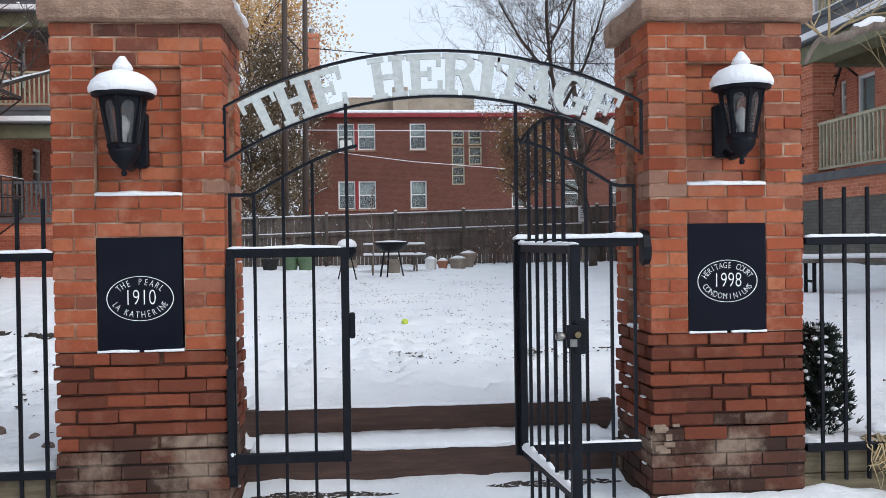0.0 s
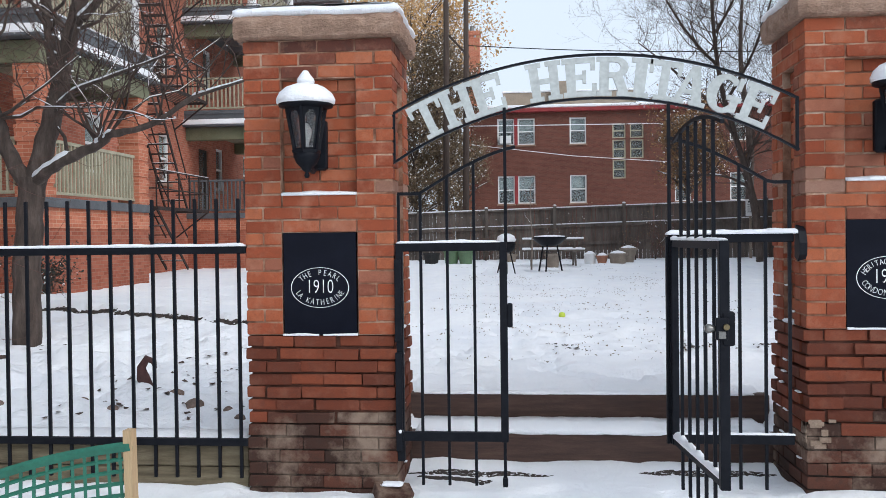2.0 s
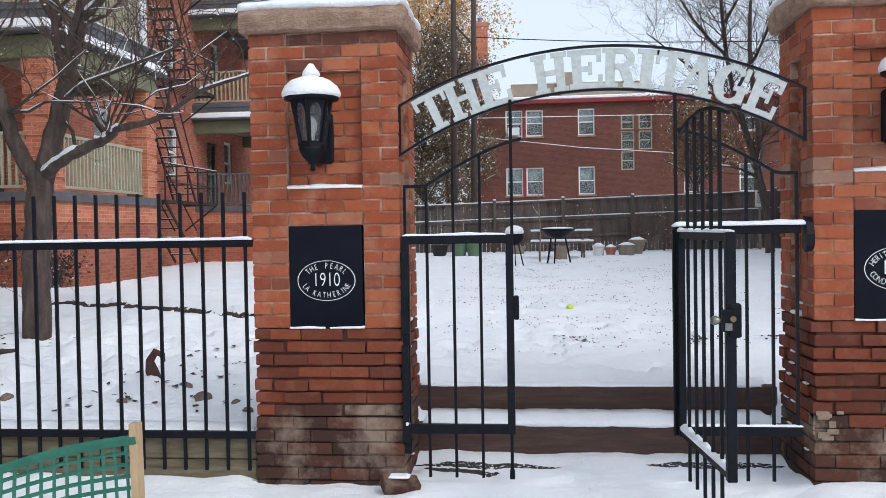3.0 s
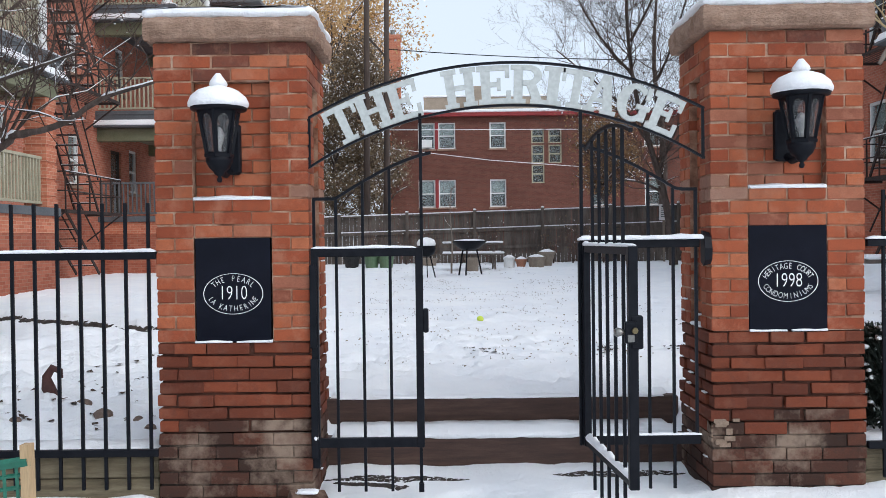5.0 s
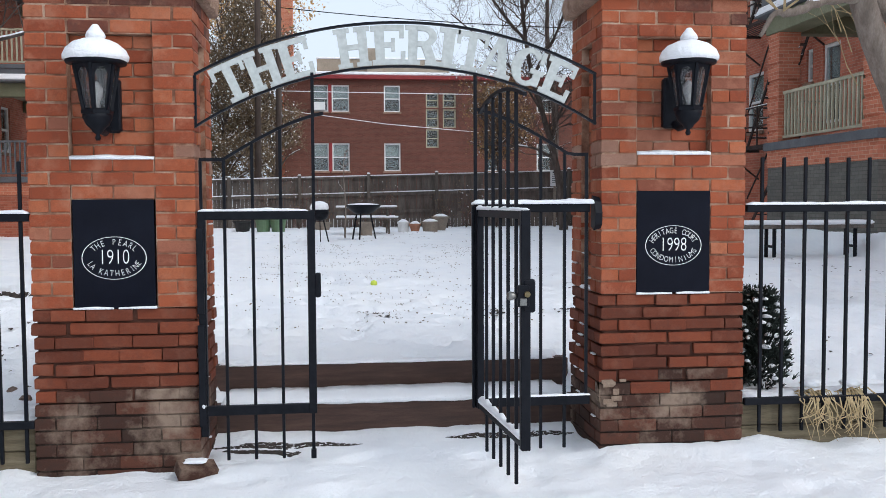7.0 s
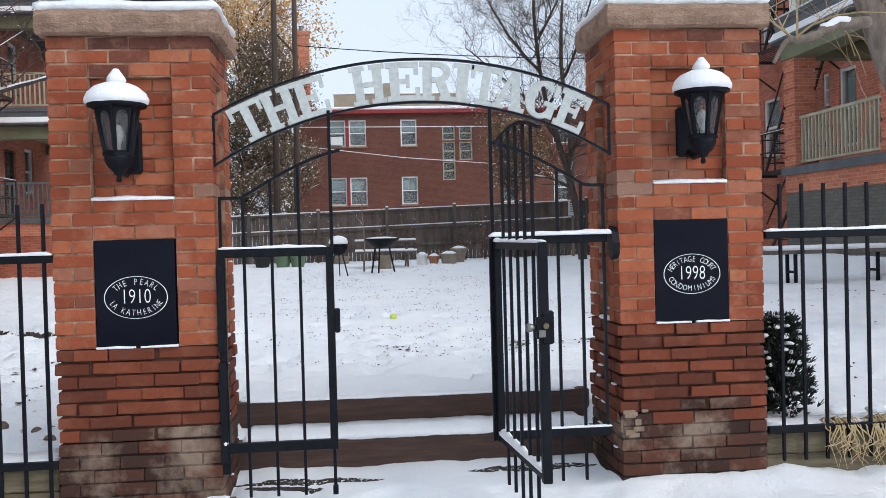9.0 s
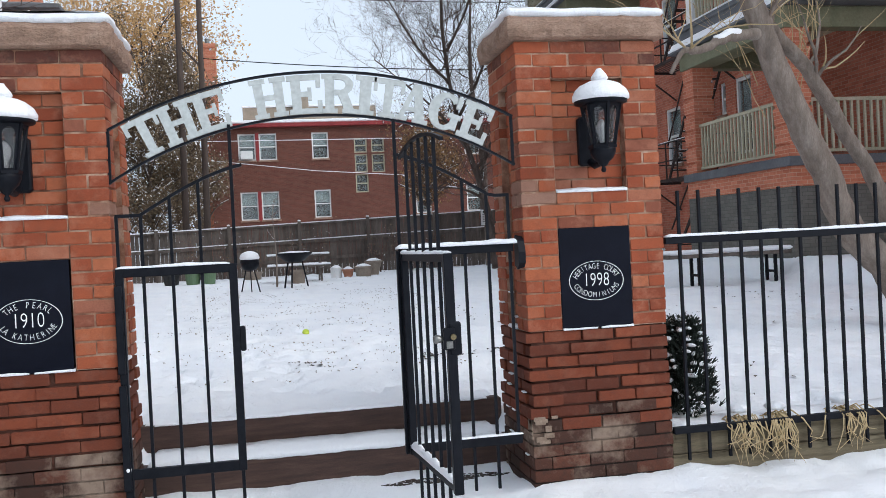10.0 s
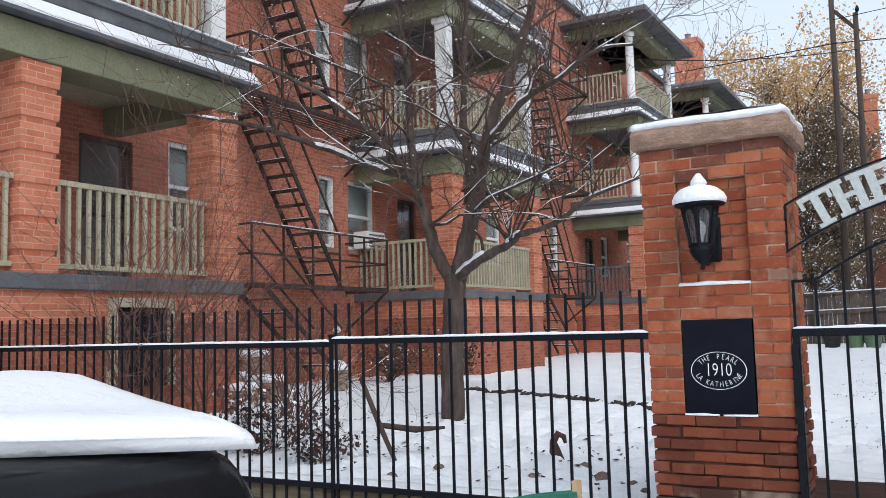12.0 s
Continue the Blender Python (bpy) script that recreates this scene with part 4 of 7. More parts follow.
# ---- wall lanterns ----
def lantern(cx, zb, label):
    """zb: height of the lowest finial."""
    cy = -0.17
    th = thing("wall_lantern", label, "lamp", (cx, 0, zb), "pillar lanterns")
    part("back_plate", Shape().box(cx - 0.06, cx + 0.06, 0.005, 0.05, zb + 0.05, zb + 0.31, 0.012), IRON, th)
    arm = Shape()
    arm.tube([(cx, 0.03, zb + 0.08), (cx, -0.05, zb + 0.045), (cx, -0.11, zb + 0.05), (cx, cy, zb + 0.075)], [0.02, 0.018, 0.018, 0.022], 8)
    part("arm", arm, IRON, th, smooth=True)
    part("base_cup", Shape().lathe(cx, cy, [(0.008, zb), (0.014, zb + 0.012), (0.008, zb + 0.028), (0.024, zb + 0.04), (0.028, zb + 0.05), (0.05, zb + 0.07), (0.064, zb + 0.1), (0.066, zb + 0.118), (0.06, zb + 0.125)], 18), IRON, th, smooth=True)
    z0, z1 = zb + 0.125, zb + 0.345
    r0, r1 = 0.060, 0.100
    cage = Shape()
    for k in range(6):
        a = math.radians(60 * k + 30)
        part("cage_bar", Shape().beam((cx + r0 * math.cos(a), cy + r0 * math.sin(a), z0), (cx + r1 * math.cos(a), cy + r1 * math.sin(a), z1), 0.013), IRON, th)
    hexa = lambda r, z: [(cx + r * math.cos(math.radians(60 * k + 30)), cy + r * math.sin(math.radians(60 * k + 30)), z) for k in range(6)]
    cage.loft([hexa(r0 + 0.012, z0 - 0.004), hexa(r0 + 0.014, z0 + 0.012)])
    part("cage_ring", cage, IRON, th, "six-sided black ring")
    for k in range(6):
        a, b = math.radians(60 * k + 30), math.radians(60 * k + 90)
        g = Shape()
        q = []
        for r, z in ((r0 - 0.001, z0 + 0.012), (r1 - 0.001, z1)):
            q.append([(cx + r * math.cos(t), cy + r * math.sin(t), z) for t in (a, b)])
        p = [q[0][0], q[0][1], q[1][1], q[1][0]]
        inn = [(cx + (v[0] - cx) * 0.965, cy + (v[1] - cy) * 0.965, v[2]) for v in p]
        g.loft([p, inn])
        # iron surround with an arched opening
        ca, cb = Vector((*q[0][0],)), Vector((*q[0][1],))
        da, db = Vector((*q[1][0],)), Vector((*q[1][1],))
        spot = lambda u, v: (ca.lerp(cb, u)).lerp(da.lerp(db, u), v)
        inner = [(0.20, 0.04), (0.80, 0.04)] + [(0.5 + 0.32 * math.cos(math.pi * i / 10), 0.70 + 0.22 * math.sin(math.pi * i / 10)) for i in range(11)]
        outer = [(0.0, 0.0), (1.0, 0.0), (1.0, 0.70)] + [(0.5 + 0.5 * math.cos(math.pi * i / 10) * 1.0, 1.0) for i in range(1, 10)] + [(0.0, 0.70)]
        rings = []
        for (ui, vi), (uo, vo) in zip(inner + inner[:1], outer + outer[:1]):
            ring = []
            for (u, v), k2 in (((uo, vo), 1.03), ((ui, vi), 1.03), ((ui, vi), 0.985), ((uo, vo), 0.985)):
                p2 = spot(u, v)
                ring.append((cx + (p2.x - cx) * k2, cy + (p2.y - cy) * k2, p2.z))
            rings.append(ring)
        part("pane_surround", Shape().loft(rings, False), IRON, th)
        ob = part("pane", g, LAMPGLASS, th, "cloudy glass pane")
        ob.visible_shadow = False
    part("bulb", Shape().lathe(cx, cy, [(0.012, z0), (0.014, z0 + 0.05), (0.026, z0 + 0.085), (0.028, z0 + 0.11), (0.016, z0 + 0.135), (0.004, z0 + 0.145)], 12), ENGRAVED, th, "unlit white bulb", True)
    part("hood", Shape().lathe(cx, cy, [(0.098, z1 - 0.004), (0.132, z1 + 0.004), (0.136, z1 + 0.016), (0.12, z1 + 0.04), (0.085, z1 + 0.075), (0.045, z1 + 0.098), (0.03, z1 + 0.105), (0.036, z1 + 0.115), (0.03, z1 + 0.125), (0.012, z1 + 0.16), (0.004, z1 + 0.18)], 28), IRON, th, "domed black hood", True)
    s = Shape().lathe(cx, cy, [(0.128, z1 + 0.012), (0.143, z1 + 0.022), (0.145, z1 + 0.04), (0.132, z1 + 0.07), (0.10, z1 + 0.098), (0.06, z1 + 0.114), (0.04, z1 + 0.118), (0.036, z1 + 0.124)], 28)
    s.lathe(cx, cy, [(0.038, z1 + 0.121), (0.045, z1 + 0.13), (0.04, z1 + 0.145), (0.022, z1 + 0.168), (0.012, z1 + 0.182)], 16)
    s.v = [(x + 0.004 * noise.noise(Vector((x * 20, y * 20, z * 20))), y, z + 0.004 * noise.noise(Vector((x * 25, y * 25, 3)))) for x, y, z in s.v]
    solid("lantern_snow", s, SNOW, "rounded cap of snow on the lantern hood", "snow", "snow on the lanterns", smooth=True)


lantern(-1.425, 1.590, "black six-sided wall lantern on the brick pillar")
lantern(1.403, 1.625, "black six-sided wall lantern on the brick pillar")


# ---- iron fence on both sides ----
FY = 0.012
PICKET = Shape().box(-0.008, 0.008, -0.008, 0.008, 0.043, 1.503, 0.002).mesh("picket", IRON)


def fence_run(x0, x1, lift, label, first, pitch):
    th = thing("iron_fence", label, "fence", ((x0 + x1) / 2, FY, 0), "street fence")
    part("top_rail", Shape().box(x0, x1, FY - 0.016, FY + 0.016, 1.216 + lift, 1.254 + lift, 0.003), IRON, th)
    part("bottom_rail", Shape().box(x0, x1, FY - 0.016, FY + 0.016, 0.213, 0.250, 0.003), IRON, th)
    x = first
    while x0 < x < x1:
        piece("picket", PICKET, th, (x, FY, lift))
        x += pitch
    snow_ridge("rail_snow", x0, x1, FY - 0.018, FY + 0.018, 1.254 + lift, 0.016, "snow along the top rail of the fence", 0, 0.03, x0)
    return th


fence_run(-4.07, -1.80, 0.0, "black iron picket fence with snow on its rail", -1.840, -0.1160)
fence_run(-10.4, -4.10, -0.02, "black iron picket fence in front of bare shrubs", -4.16, -0.1160)
fence_run(1.80, 5.6, 0.022, "black iron picket fence beside a small evergreen bush", 1.8855, 0.1204)
post = thing("fence_post", "slim square iron post joining two fence runs", "post", (-4.087, FY, 0))
part("shaft", Shape().bar(-4.087, FY, -0.03, 1.27, 0.022), IRON, post)
part("collar", Shape().bar(-4.087, FY, 1.27, 1.285, 0.034), IRON, post)

# timber edging under the fence
for x0, x1 in ((-10.4, -6.8), (-6.79, -4.2), (-4.19, -1.81), (1.80, 3.6), (3.61, 5.6)):
    for z0, z1 in ((-0.08, 0.090), (0.094, 0.228)):
        solid("timber_sleeper", Shape().box(x0, x1, 0.040, 0.145, z0, z1, 0.008), SLEEPER, "weathered tan timber edging under the fence", "edging", "timber edging", at=((x0 + x1) / 2, 0.09, z0))
    snow_ridge("edging_snow", x0, x1, 0.036, 0.26, 0.226, 0.028, "snow spilling over the timber edging", 0.0, 0.04, x0 + 3)


# ---- buildings ----
def wall_sheet(s, axis, pos, out, u0, u1, z0, z1, holes, thick=0.3):
    """A wall with openings through it. axis 'x': the wall stands at x = pos and runs along y; out: the side it faces."""
    us = sorted({u0, u1, *(v for h in holes for v in h[:2])})
    zs = sorted({z0, z1, *(v for h in holes for v in h[2:4])})
    a, b = (pos - thick, pos) if out > 0 else (pos, pos + thick)
    for j in range(len(zs) - 1):
        run = None
        for i in range(len(us) - 1):
            cu, cz = (us[i] + us[i + 1]) / 2, (zs[j] + zs[j + 1]) / 2
            solid_cell = not any(h[0] < cu < h[1] and h[2] < cz < h[3] for h in holes)
            if solid_cell:
                run = [us[i] if run is None else run[0], us[i + 1]]
            if run and (not solid_cell or i == len(us) - 2):
                if axis == "x":
                    s.box(a, b, run[0], run[1], zs[j], zs[j + 1])
                else:
                    s.box(run[0], run[1], a, b, zs[j], zs[j + 1])
                run = None
    return s


def oriented(s, axis, pos, out, u0, u1, d0, d1, z0, z1):
    """A box on a wall, from depth d0 to d1 measured outwards."""
    a, b = sorted((pos + out * d0, pos + out * d1))
    return s.box(a, b, u0, u1, z0, z1) if axis == "x" else s.box(u0, u1, a, b, z0, z1)


def window(parent, axis, pos, out, u0, u1, z0, z1, paint, blind=0.5, rail=True, sill=True, name="window"):
    t = 0.07
    f = Shape()
    for q in ((u0, u0 + t, z0, z1), (u1 - t, u1, z0, z1), (u0 + t, u1 - t, z1 - t, z1), (u0 + t, u1 - t, z0, z0 + t)):
        oriented(f, axis, pos, out, q[0], q[1], -0.14, -0.05, q[2], q[3])
    if rail:
        zm = z0 + 0.5 * (z1 - z0)
        oriented(f, axis, pos, out, u0 + t, u1 - t, -0.13, -0.06, zm - 0.03, zm + 0.03)
    w = part(name, f, paint, parent, "sash window with a painted frame")
    p = Shape()
    oriented(p, axis, pos, out, u0 + t, u1 - t, -0.115, -0.105, z0 + t, z1 - t)
    g = part("pane", p, PANE, w)
    g.visible_shadow = False
    if blind > 0:
        b = Shape()
        oriented(b, axis, pos, out, u0 + t, u1 - t, -0.2, -0.19, z1 - t - blind * (z1 - z0 - 2 * t), z1 - t)
        part("blind", b, BLIND, w, "pale blind")
    if sill:
        b = Shape()
        oriented(b, axis, pos, out, u0 - 0.06, u1 + 0.06, -0.05, 0.06, z0 - 0.09, z0 - 0.004)
        part("sill", b, STONE, w)
    return w


BALUSTER = {m.name: Shape().box(-0.019, 0.019, -0.019, 0.019, 0, 1).mesh("baluster", m) for m in (CREAM, GREEN, IRON, WHITE, GREY)}


def railing(parent, p0, p1, z0, z1, paint, gap=0.125, flat=0.0):
    """A balustrade between two plan points, with balusters as sub-parts."""
    s = Shape()
    s.beam((*p0, z1 - 0.03), (*p1, z1 - 0.03), 0.06, 0.055)
    r = part("railing", s, paint, parent, "painted wooden balustrade")
    part("bottom_rail", Shape().beam((*p0, z0 + 0.05), (*p1, z0 + 0.05), 0.05, 0.05), paint, r)
    a, b = Vector(p0), Vector(p1)
    n = max(2, round((b - a).length / gap))
    for k in range(n):
        q = a + (b - a) * ((k + 0.5) / n)
        piece("baluster", BALUSTER[paint.name], r, (q.x, q.y, z0 + 0.07), (1, 1, z1 - z0 - 0.12))
    return r


def porch(parent, sd, xf, xb, y0, y1, z, mid=None, levels=3, base=WALL_L, ground=0.2, dark_rail=False):
    """Three-storey porch on the court side. sd: the way it faces; z: its first floor."""
    col = 0.45
    lo, hi = sorted((xf, xb))
    # base wall below the first floor
    b = Shape()
    b.box(lo + (0.02 if sd < 0 else 0), hi - (0.02 if sd > 0 else 0), y0 + 0.02, y1 - 0.02, ground, z - 0.50)
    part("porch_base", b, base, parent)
    b = Shape().box(lo + (0.01 if sd < 0 else 0), hi - (0.01 if sd > 0 else 0), y0 + 0.01, y1 - 0.01, z - 0.498, z - 0.16)
    part("porch_band", b, WALL_L, parent)
    inner = xf - sd * col
    cx0, cx1 = sorted((xf, inner))
    story = 2.98
    stops = [y0, y1 - col] + ([mid] if mid is not None else [])
    for lv in range(levels):
        zf = z + lv * story
        zt = zf + (2.13 if lv == 0 else 2.15)
        # ledge under the rail, floor
        e = 0.05 if lv == 0 else 0.10
        f0, f1 = sorted((xf + sd * e, xb))
        fl = Shape().box(f0, f1, y0 - e, y1 + e, zf - (0.16 if lv == 0 else 0.26), zf, 0.01)
        part("porch_floor", fl, GREY, parent, "grey painted porch floor edge")
        if lv > 0:
            f0, f1 = sorted((xf + sd * 0.13, xb))
            part("moulding", Shape().box(f0, f1, y0 - 0.13, y1 + 0.13, zf - 0.115, zf - 0.075, 0.008), GREY, parent)
            o = 0.26
            f0, f1 = sorted((xf + sd * 0.17, xb))
            eave = Shape().box(f0, f1, y0 - o, y1 + o, zf - 0.475, zf - 0.425, 0.008)
            part("eave", eave, GREY, parent, "slate grey eave board with snow above")
            rim = lambda d, zz: [(f0 + (d if sd < 0 else 0), y0 - o + d, zz), (f1 - (d if sd > 0 else 0), y0 - o + d, zz), (f1 - (d if sd > 0 else 0), y1 + o - d, zz), (f0 + (d if sd < 0 else 0), y1 + o - d, zz)]
            part("eave_snow", Shape().loft([rim(0.012, zf - 0.426), rim(0.006, zf - 0.395), rim(0.025, zf - 0.375), rim(0.07, zf - 0.268)]), SNOW, parent)
            sn = Shape().box(min(xf + sd * 0.11, xf + sd * 0.02), max(xf + sd * 0.11, xf + sd * 0.02), y0 - 0.10, y1 + 0.10, zf + 0.001, zf + 0.03, 0.01)
            part("ledge_snow", sn, SNOW, parent)
        # posts
        for yy in stops:
            s = Shape()
            if lv == 0:
                # brick pier in bands with sunk joints
                zz = zf - 0.155
                k = 0
                rings = []
                while zz < zt - 0.02:
                    h = min(0.33, zt - zz)
                    for zr, q in ((zz, 0.034), (zz + 0.05, 0.030), (zz + 0.06, 0.012), (zz + h * 0.8, 0.0), (zz + h - 0.004, 0.0)):
                        rings.append([(cx0 + q, yy + q, zr), (cx1 - q, yy + q, zr), (cx1 - q, yy + col - q, zr), (cx0 + q, yy + col - q, zr)])
                    zz += h
                    k += 1
                s.loft(rings)
                part("pier", s, WALL_L, parent)
            elif parent.name.startswith("apartment_building") and lv >= 1 and y0 > 15:
                cxm, cym = (cx0 + cx1) / 2, yy + col / 2
                s.lathe(cxm, cym, [(0.17, zf), (0.17, zf + 0.12), (0.13, zf + 0.16), (0.125, zt - 0.6), (0.11, zt - 0.16), (0.15, zt - 0.12), (0.17, zt - 0.08), (0.17, zt)], 14)
                part("column", s, WHITE, parent, "round white porch column", True)
            else:
                s.box(cx0 + 0.10, cx1 - 0.10, yy + 0.10, yy + col - 0.10, zf, zt, 0.015)
                s.box(cx0 + 0.06, cx1 - 0.06, yy + 0.06, yy + col - 0.06, zt - 0.12, zt - 0.001, 0.01)
                part("column", s, WHITE, parent, "square white porch post")
        # beam over the posts
        g0, g1 = sorted((xf + sd * 0.03, xf - sd * (col + 0.03)))
        bm = Shape().box(g0, g1, y0 - 0.03, y1 + 0.03, zt, zt + 0.36, 0.01)
        part("beam", bm, GREEN, parent, "sage green porch beam")
        for yy in (y0, y1 - 0.3):
            h0, h1 = sorted((xf - sd * (col + 0.035), xb))
            part("side_beam", Shape().box(h0, h1, yy, yy + 0.3, zt + 0.004, zt + 0.354, 0.01), GREEN, parent)
        ce0, ce1 = sorted((xf - sd * 0.2, xb))
        part("soffit", Shape().box(ce0, ce1, y0 + 0.05, y1 - 0.05, zt + 0.36, zt + 0.40), CREAM, parent)
        # rails
        rz0, rz1 = zf + 0.04, zf + 0.98
        paint = CREAM if lv != 0 or not dark_rail else GREY
        marks = sorted(stops)
        for k in range(len(marks) - 1):
            railing(parent, (xf - sd * 0.12, marks[k] + col), (xf - sd * 0.12, marks[k + 1]), rz0, rz1, paint)
        railing(parent, (xf - sd * col, y0 + 0.12), (xb, y0 + 0.12), rz0, rz1, paint)
    # roof over the top floor
    zt = z + (levels - 1) * story + 2.51
    o = 0.55
    r0, r1 = sorted((xf + sd * o, xb))
    rf = Shape()
    ring = lambda d, zz: [(r0 + (d if sd < 0 else 0), y0 - o + d, zz), (r1 - (d if sd > 0 else 0), y0 - o + d, zz), (r1 - (d if sd > 0 else 0), y1 + o - d, zz), (r0 + (d if sd < 0 else 0), y1 + o - d, zz)]
    rf.loft([ring(0, zt), ring(0, zt + 0.14), ring(1.5, zt + 0.62)])
    part("porch_roof", rf, ROOF, parent, "grey hipped porch roof")


def fire_escape(sd, xw, y0, y1, floors, ground, run=2.0):
    """Rusty platforms against a wall, with steep flights between them."""
    th = thing("fire_escape", "rusty dark iron fire escape fixed to the brick wall", "fire escape", (xw, (y0 + y1) / 2, ground), "fire escapes")
    xo = xw + sd * 0.95
    xm = xw + sd * 0.5
    for z in floors:
        s = Shape()
        s.beam((xo, y0, z - 0.03), (xo, y1, z - 0.03), 0.04, 0.07)
        for y in (y0, y1):
            s.beam((xw, y, z - 0.03), (xo, y, z - 0.03), 0.04, 0.07)
            s.beam((xw, y, z - 0.75), (xo, y, z - 0.04), 0.035)
        pf = part("platform", s, DARKRUST, th)
        for k in range(9):
            x = xw + sd * (0.05 + 0.9 * k / 8)
            part("slat", Shape().beam((x, y0, z), (x, y1, z), 0.03, 0.02), DARKRUST, pf)
        r = part("guard_rail", Shape().beam((xo, y0, z + 0.9), (xo, y1, z + 0.9), 0.03), DARKRUST, th)
        part("middle_rail", Shape().beam((xo, y0, z + 0.45), (xo, y1, z + 0.45), 0.03), DARKRUST, r)
        for y in (y0, y1):
            for h in (0.45, 0.9):
                part("end_rail", Shape().beam((xw, y, z + h), (xo, y, z + h), 0.03), DARKRUST, r)
        n = 5
        for k in range(n + 1):
            y = y0 + (y1 - y0) * k / n
            part("rail_post", Shape().beam((xo, y, z), (xo, y, z + 0.9), 0.03), DARKRUST, r)
        sn = Shape().box(min(xo - 0.015, xo + 0.015), max(xo - 0.015, xo + 0.015), y0, y1, z + 0.916, z + 0.932, 0.005)
        part("rail_snow", sn, SNOW, th)
    ends = [ground] + list(floors)
    for k in range(len(floors)):
        za, zb = ends[k], ends[k + 1]
        ya = y0 + 0.66 * (y1 - y0)
        yb = ya - run
        fl = Shape()
        for off in (-0.3, 0.3):
            fl.beam((xm + off, ya, za), (xm + off, yb, zb), 0.03, 0.075)
            fl.beam((xm + off, ya, za + 0.85), (xm + off, yb, zb + 0.85), 0.028)
        f = part("flight", fl, DARKRUST, th)
        m = max(6, round((zb - za) / 0.23))
        for i in range(1, m):
            t = i / m
            y, zz = ya + (yb - ya) * t, za + (zb - za) * t
            part("tread", Shape().box(xm - 0.3, xm + 0.3, y - 0.09, y + 0.09, zz - 0.012, zz + 0.012), DARKRUST, f)
            if i % 2:
                part("tread_snow", Shape().box(xm - 0.28, xm + 0.28, y - 0.085, y + 0.02, zz + 0.013, zz + 0.024), SNOW, f)


def apartment(sd, xw, xf, y_start, y_end, porches, z, label, base, wins, ground):
    th = thing("apartment_building", label, "apartment building", (xw, (y_start + y_end) / 2, ground), "court buildings")
    w = Shape()
    holes = [q[:4] for q in wins]
    wall_sheet(w, "x", xw, sd, y_start, y_end, ground, 11.3, holes)
    part("court_wall", w, WALL_COURT, th)
    bx0, bx1 = sorted((xw - sd * 0.9, xw - sd * 9))
    # added near-black block, so the openings look into dark rooms
    part("dark_backing", Shape().box(bx0, bx1, y_start + 0.32, y_end - 0.32, ground, 11.2), DARK, th)
    for y, o in ((y_start, -1), (y_end, 1)):
        sw = Shape()
        e0, e1 = sorted((xw - sd * 0.31, xw - sd * 9.3))
        wall_sheet(sw, "y", y, o, e0, e1, ground, 11.3, [])
        part("end_wall", sw, WALL_L, th)
    r0, r1 = sorted((xw + sd * 0.15, xw - sd * 9.4))
    part("cornice", Shape().box(r0, r1, y_start - 0.15, y_end + 0.15, 11.3, 11.5, 0.02), GREY, th)
    part("roof_snow", Shape().box(r0 + 0.1, r1 - 0.1, y_start, y_end, 11.5, 11.56, 0.02), SNOW, th)
    for q in wins:
        window(th, "x", xw, sd, *q[:4], q[4], q[5])
    for k, (y0, y1, mid, dark) in enumerate(porches):
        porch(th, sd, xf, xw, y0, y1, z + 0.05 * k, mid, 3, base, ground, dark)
    return th


LWIN = []
for y0, y1, lv in ((4.15, 4.75, 0), (7.75, 8.25, 0), (8.65, 9.55, 0), (14.5, 15.3, 0), (18.5, 19.2, 0), (22.9, 23.6, 0), (25.6, 26.4, 0), (7.70, 8.20, 1), (8.60, 9.45, 1), (14.5, 15.3, 1), (18.5, 19.2, 1), (1.3, 2.2, 1), (10.4, 11.2, 1), (21.9, 22.6, 1), (7.7, 8.2, 2), (8.6, 9.4, 2), (14.5, 15.3, 2), (18.5, 19.2, 2)):
    zz = 2.85 + 2.98 * lv
    LWIN.append((y0, y1, zz, zz + 1.35, WHITE, 0.55))
for y0, y1 in ((2.6, 3.5), (10.4, 11.15), (21.4, 22.2)):
    LWIN.append((y0, y1, 1.98, 4.05, POLE, 0.0))
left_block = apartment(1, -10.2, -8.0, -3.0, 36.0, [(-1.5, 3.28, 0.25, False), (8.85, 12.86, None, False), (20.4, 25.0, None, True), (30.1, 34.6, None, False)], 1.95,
                       "red brick apartment house with stacked painted porches", WALL_SHADED, LWIN, 0.1)
# barred basement window below the first porch
bw = Shape()
for q in ((1.30, 1.38, 0.75, 1.72), (2.10, 2.18, 0.75, 1.72), (1.38, 2.10, 1.62, 1.72)):
    bw.box(-8.04, -7.94, q[0], q[1], q[2], q[3])
bwin = part("basement_window", bw, CREAM, left_block, "sage green basement window frame with bars")
# pane coloured near-black to give the darkness of the basement
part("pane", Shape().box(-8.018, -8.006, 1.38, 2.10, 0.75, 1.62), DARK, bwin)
for k in range(7):
    part("window_bar", Shape().bar(-7.96, 1.45 + 0.1 * k, 0.75, 1.62, 0.018), IRON, bwin)
ac = thing("air_conditioner", "white window air conditioner below a sash window", "air conditioner", (-10.1, 9.1, 2.85))
part("case", Shape().box(-10.19, -9.85, 8.80, 9.40, 2.86, 3.20, 0.015), WHITE, ac)
for k in range(5):
    part("louvre", Shape().box(-9.855, -9.84, 8.84, 9.36, 2.90 + 0.055 * k, 2.925 + 0.055 * k), GREY, ac)

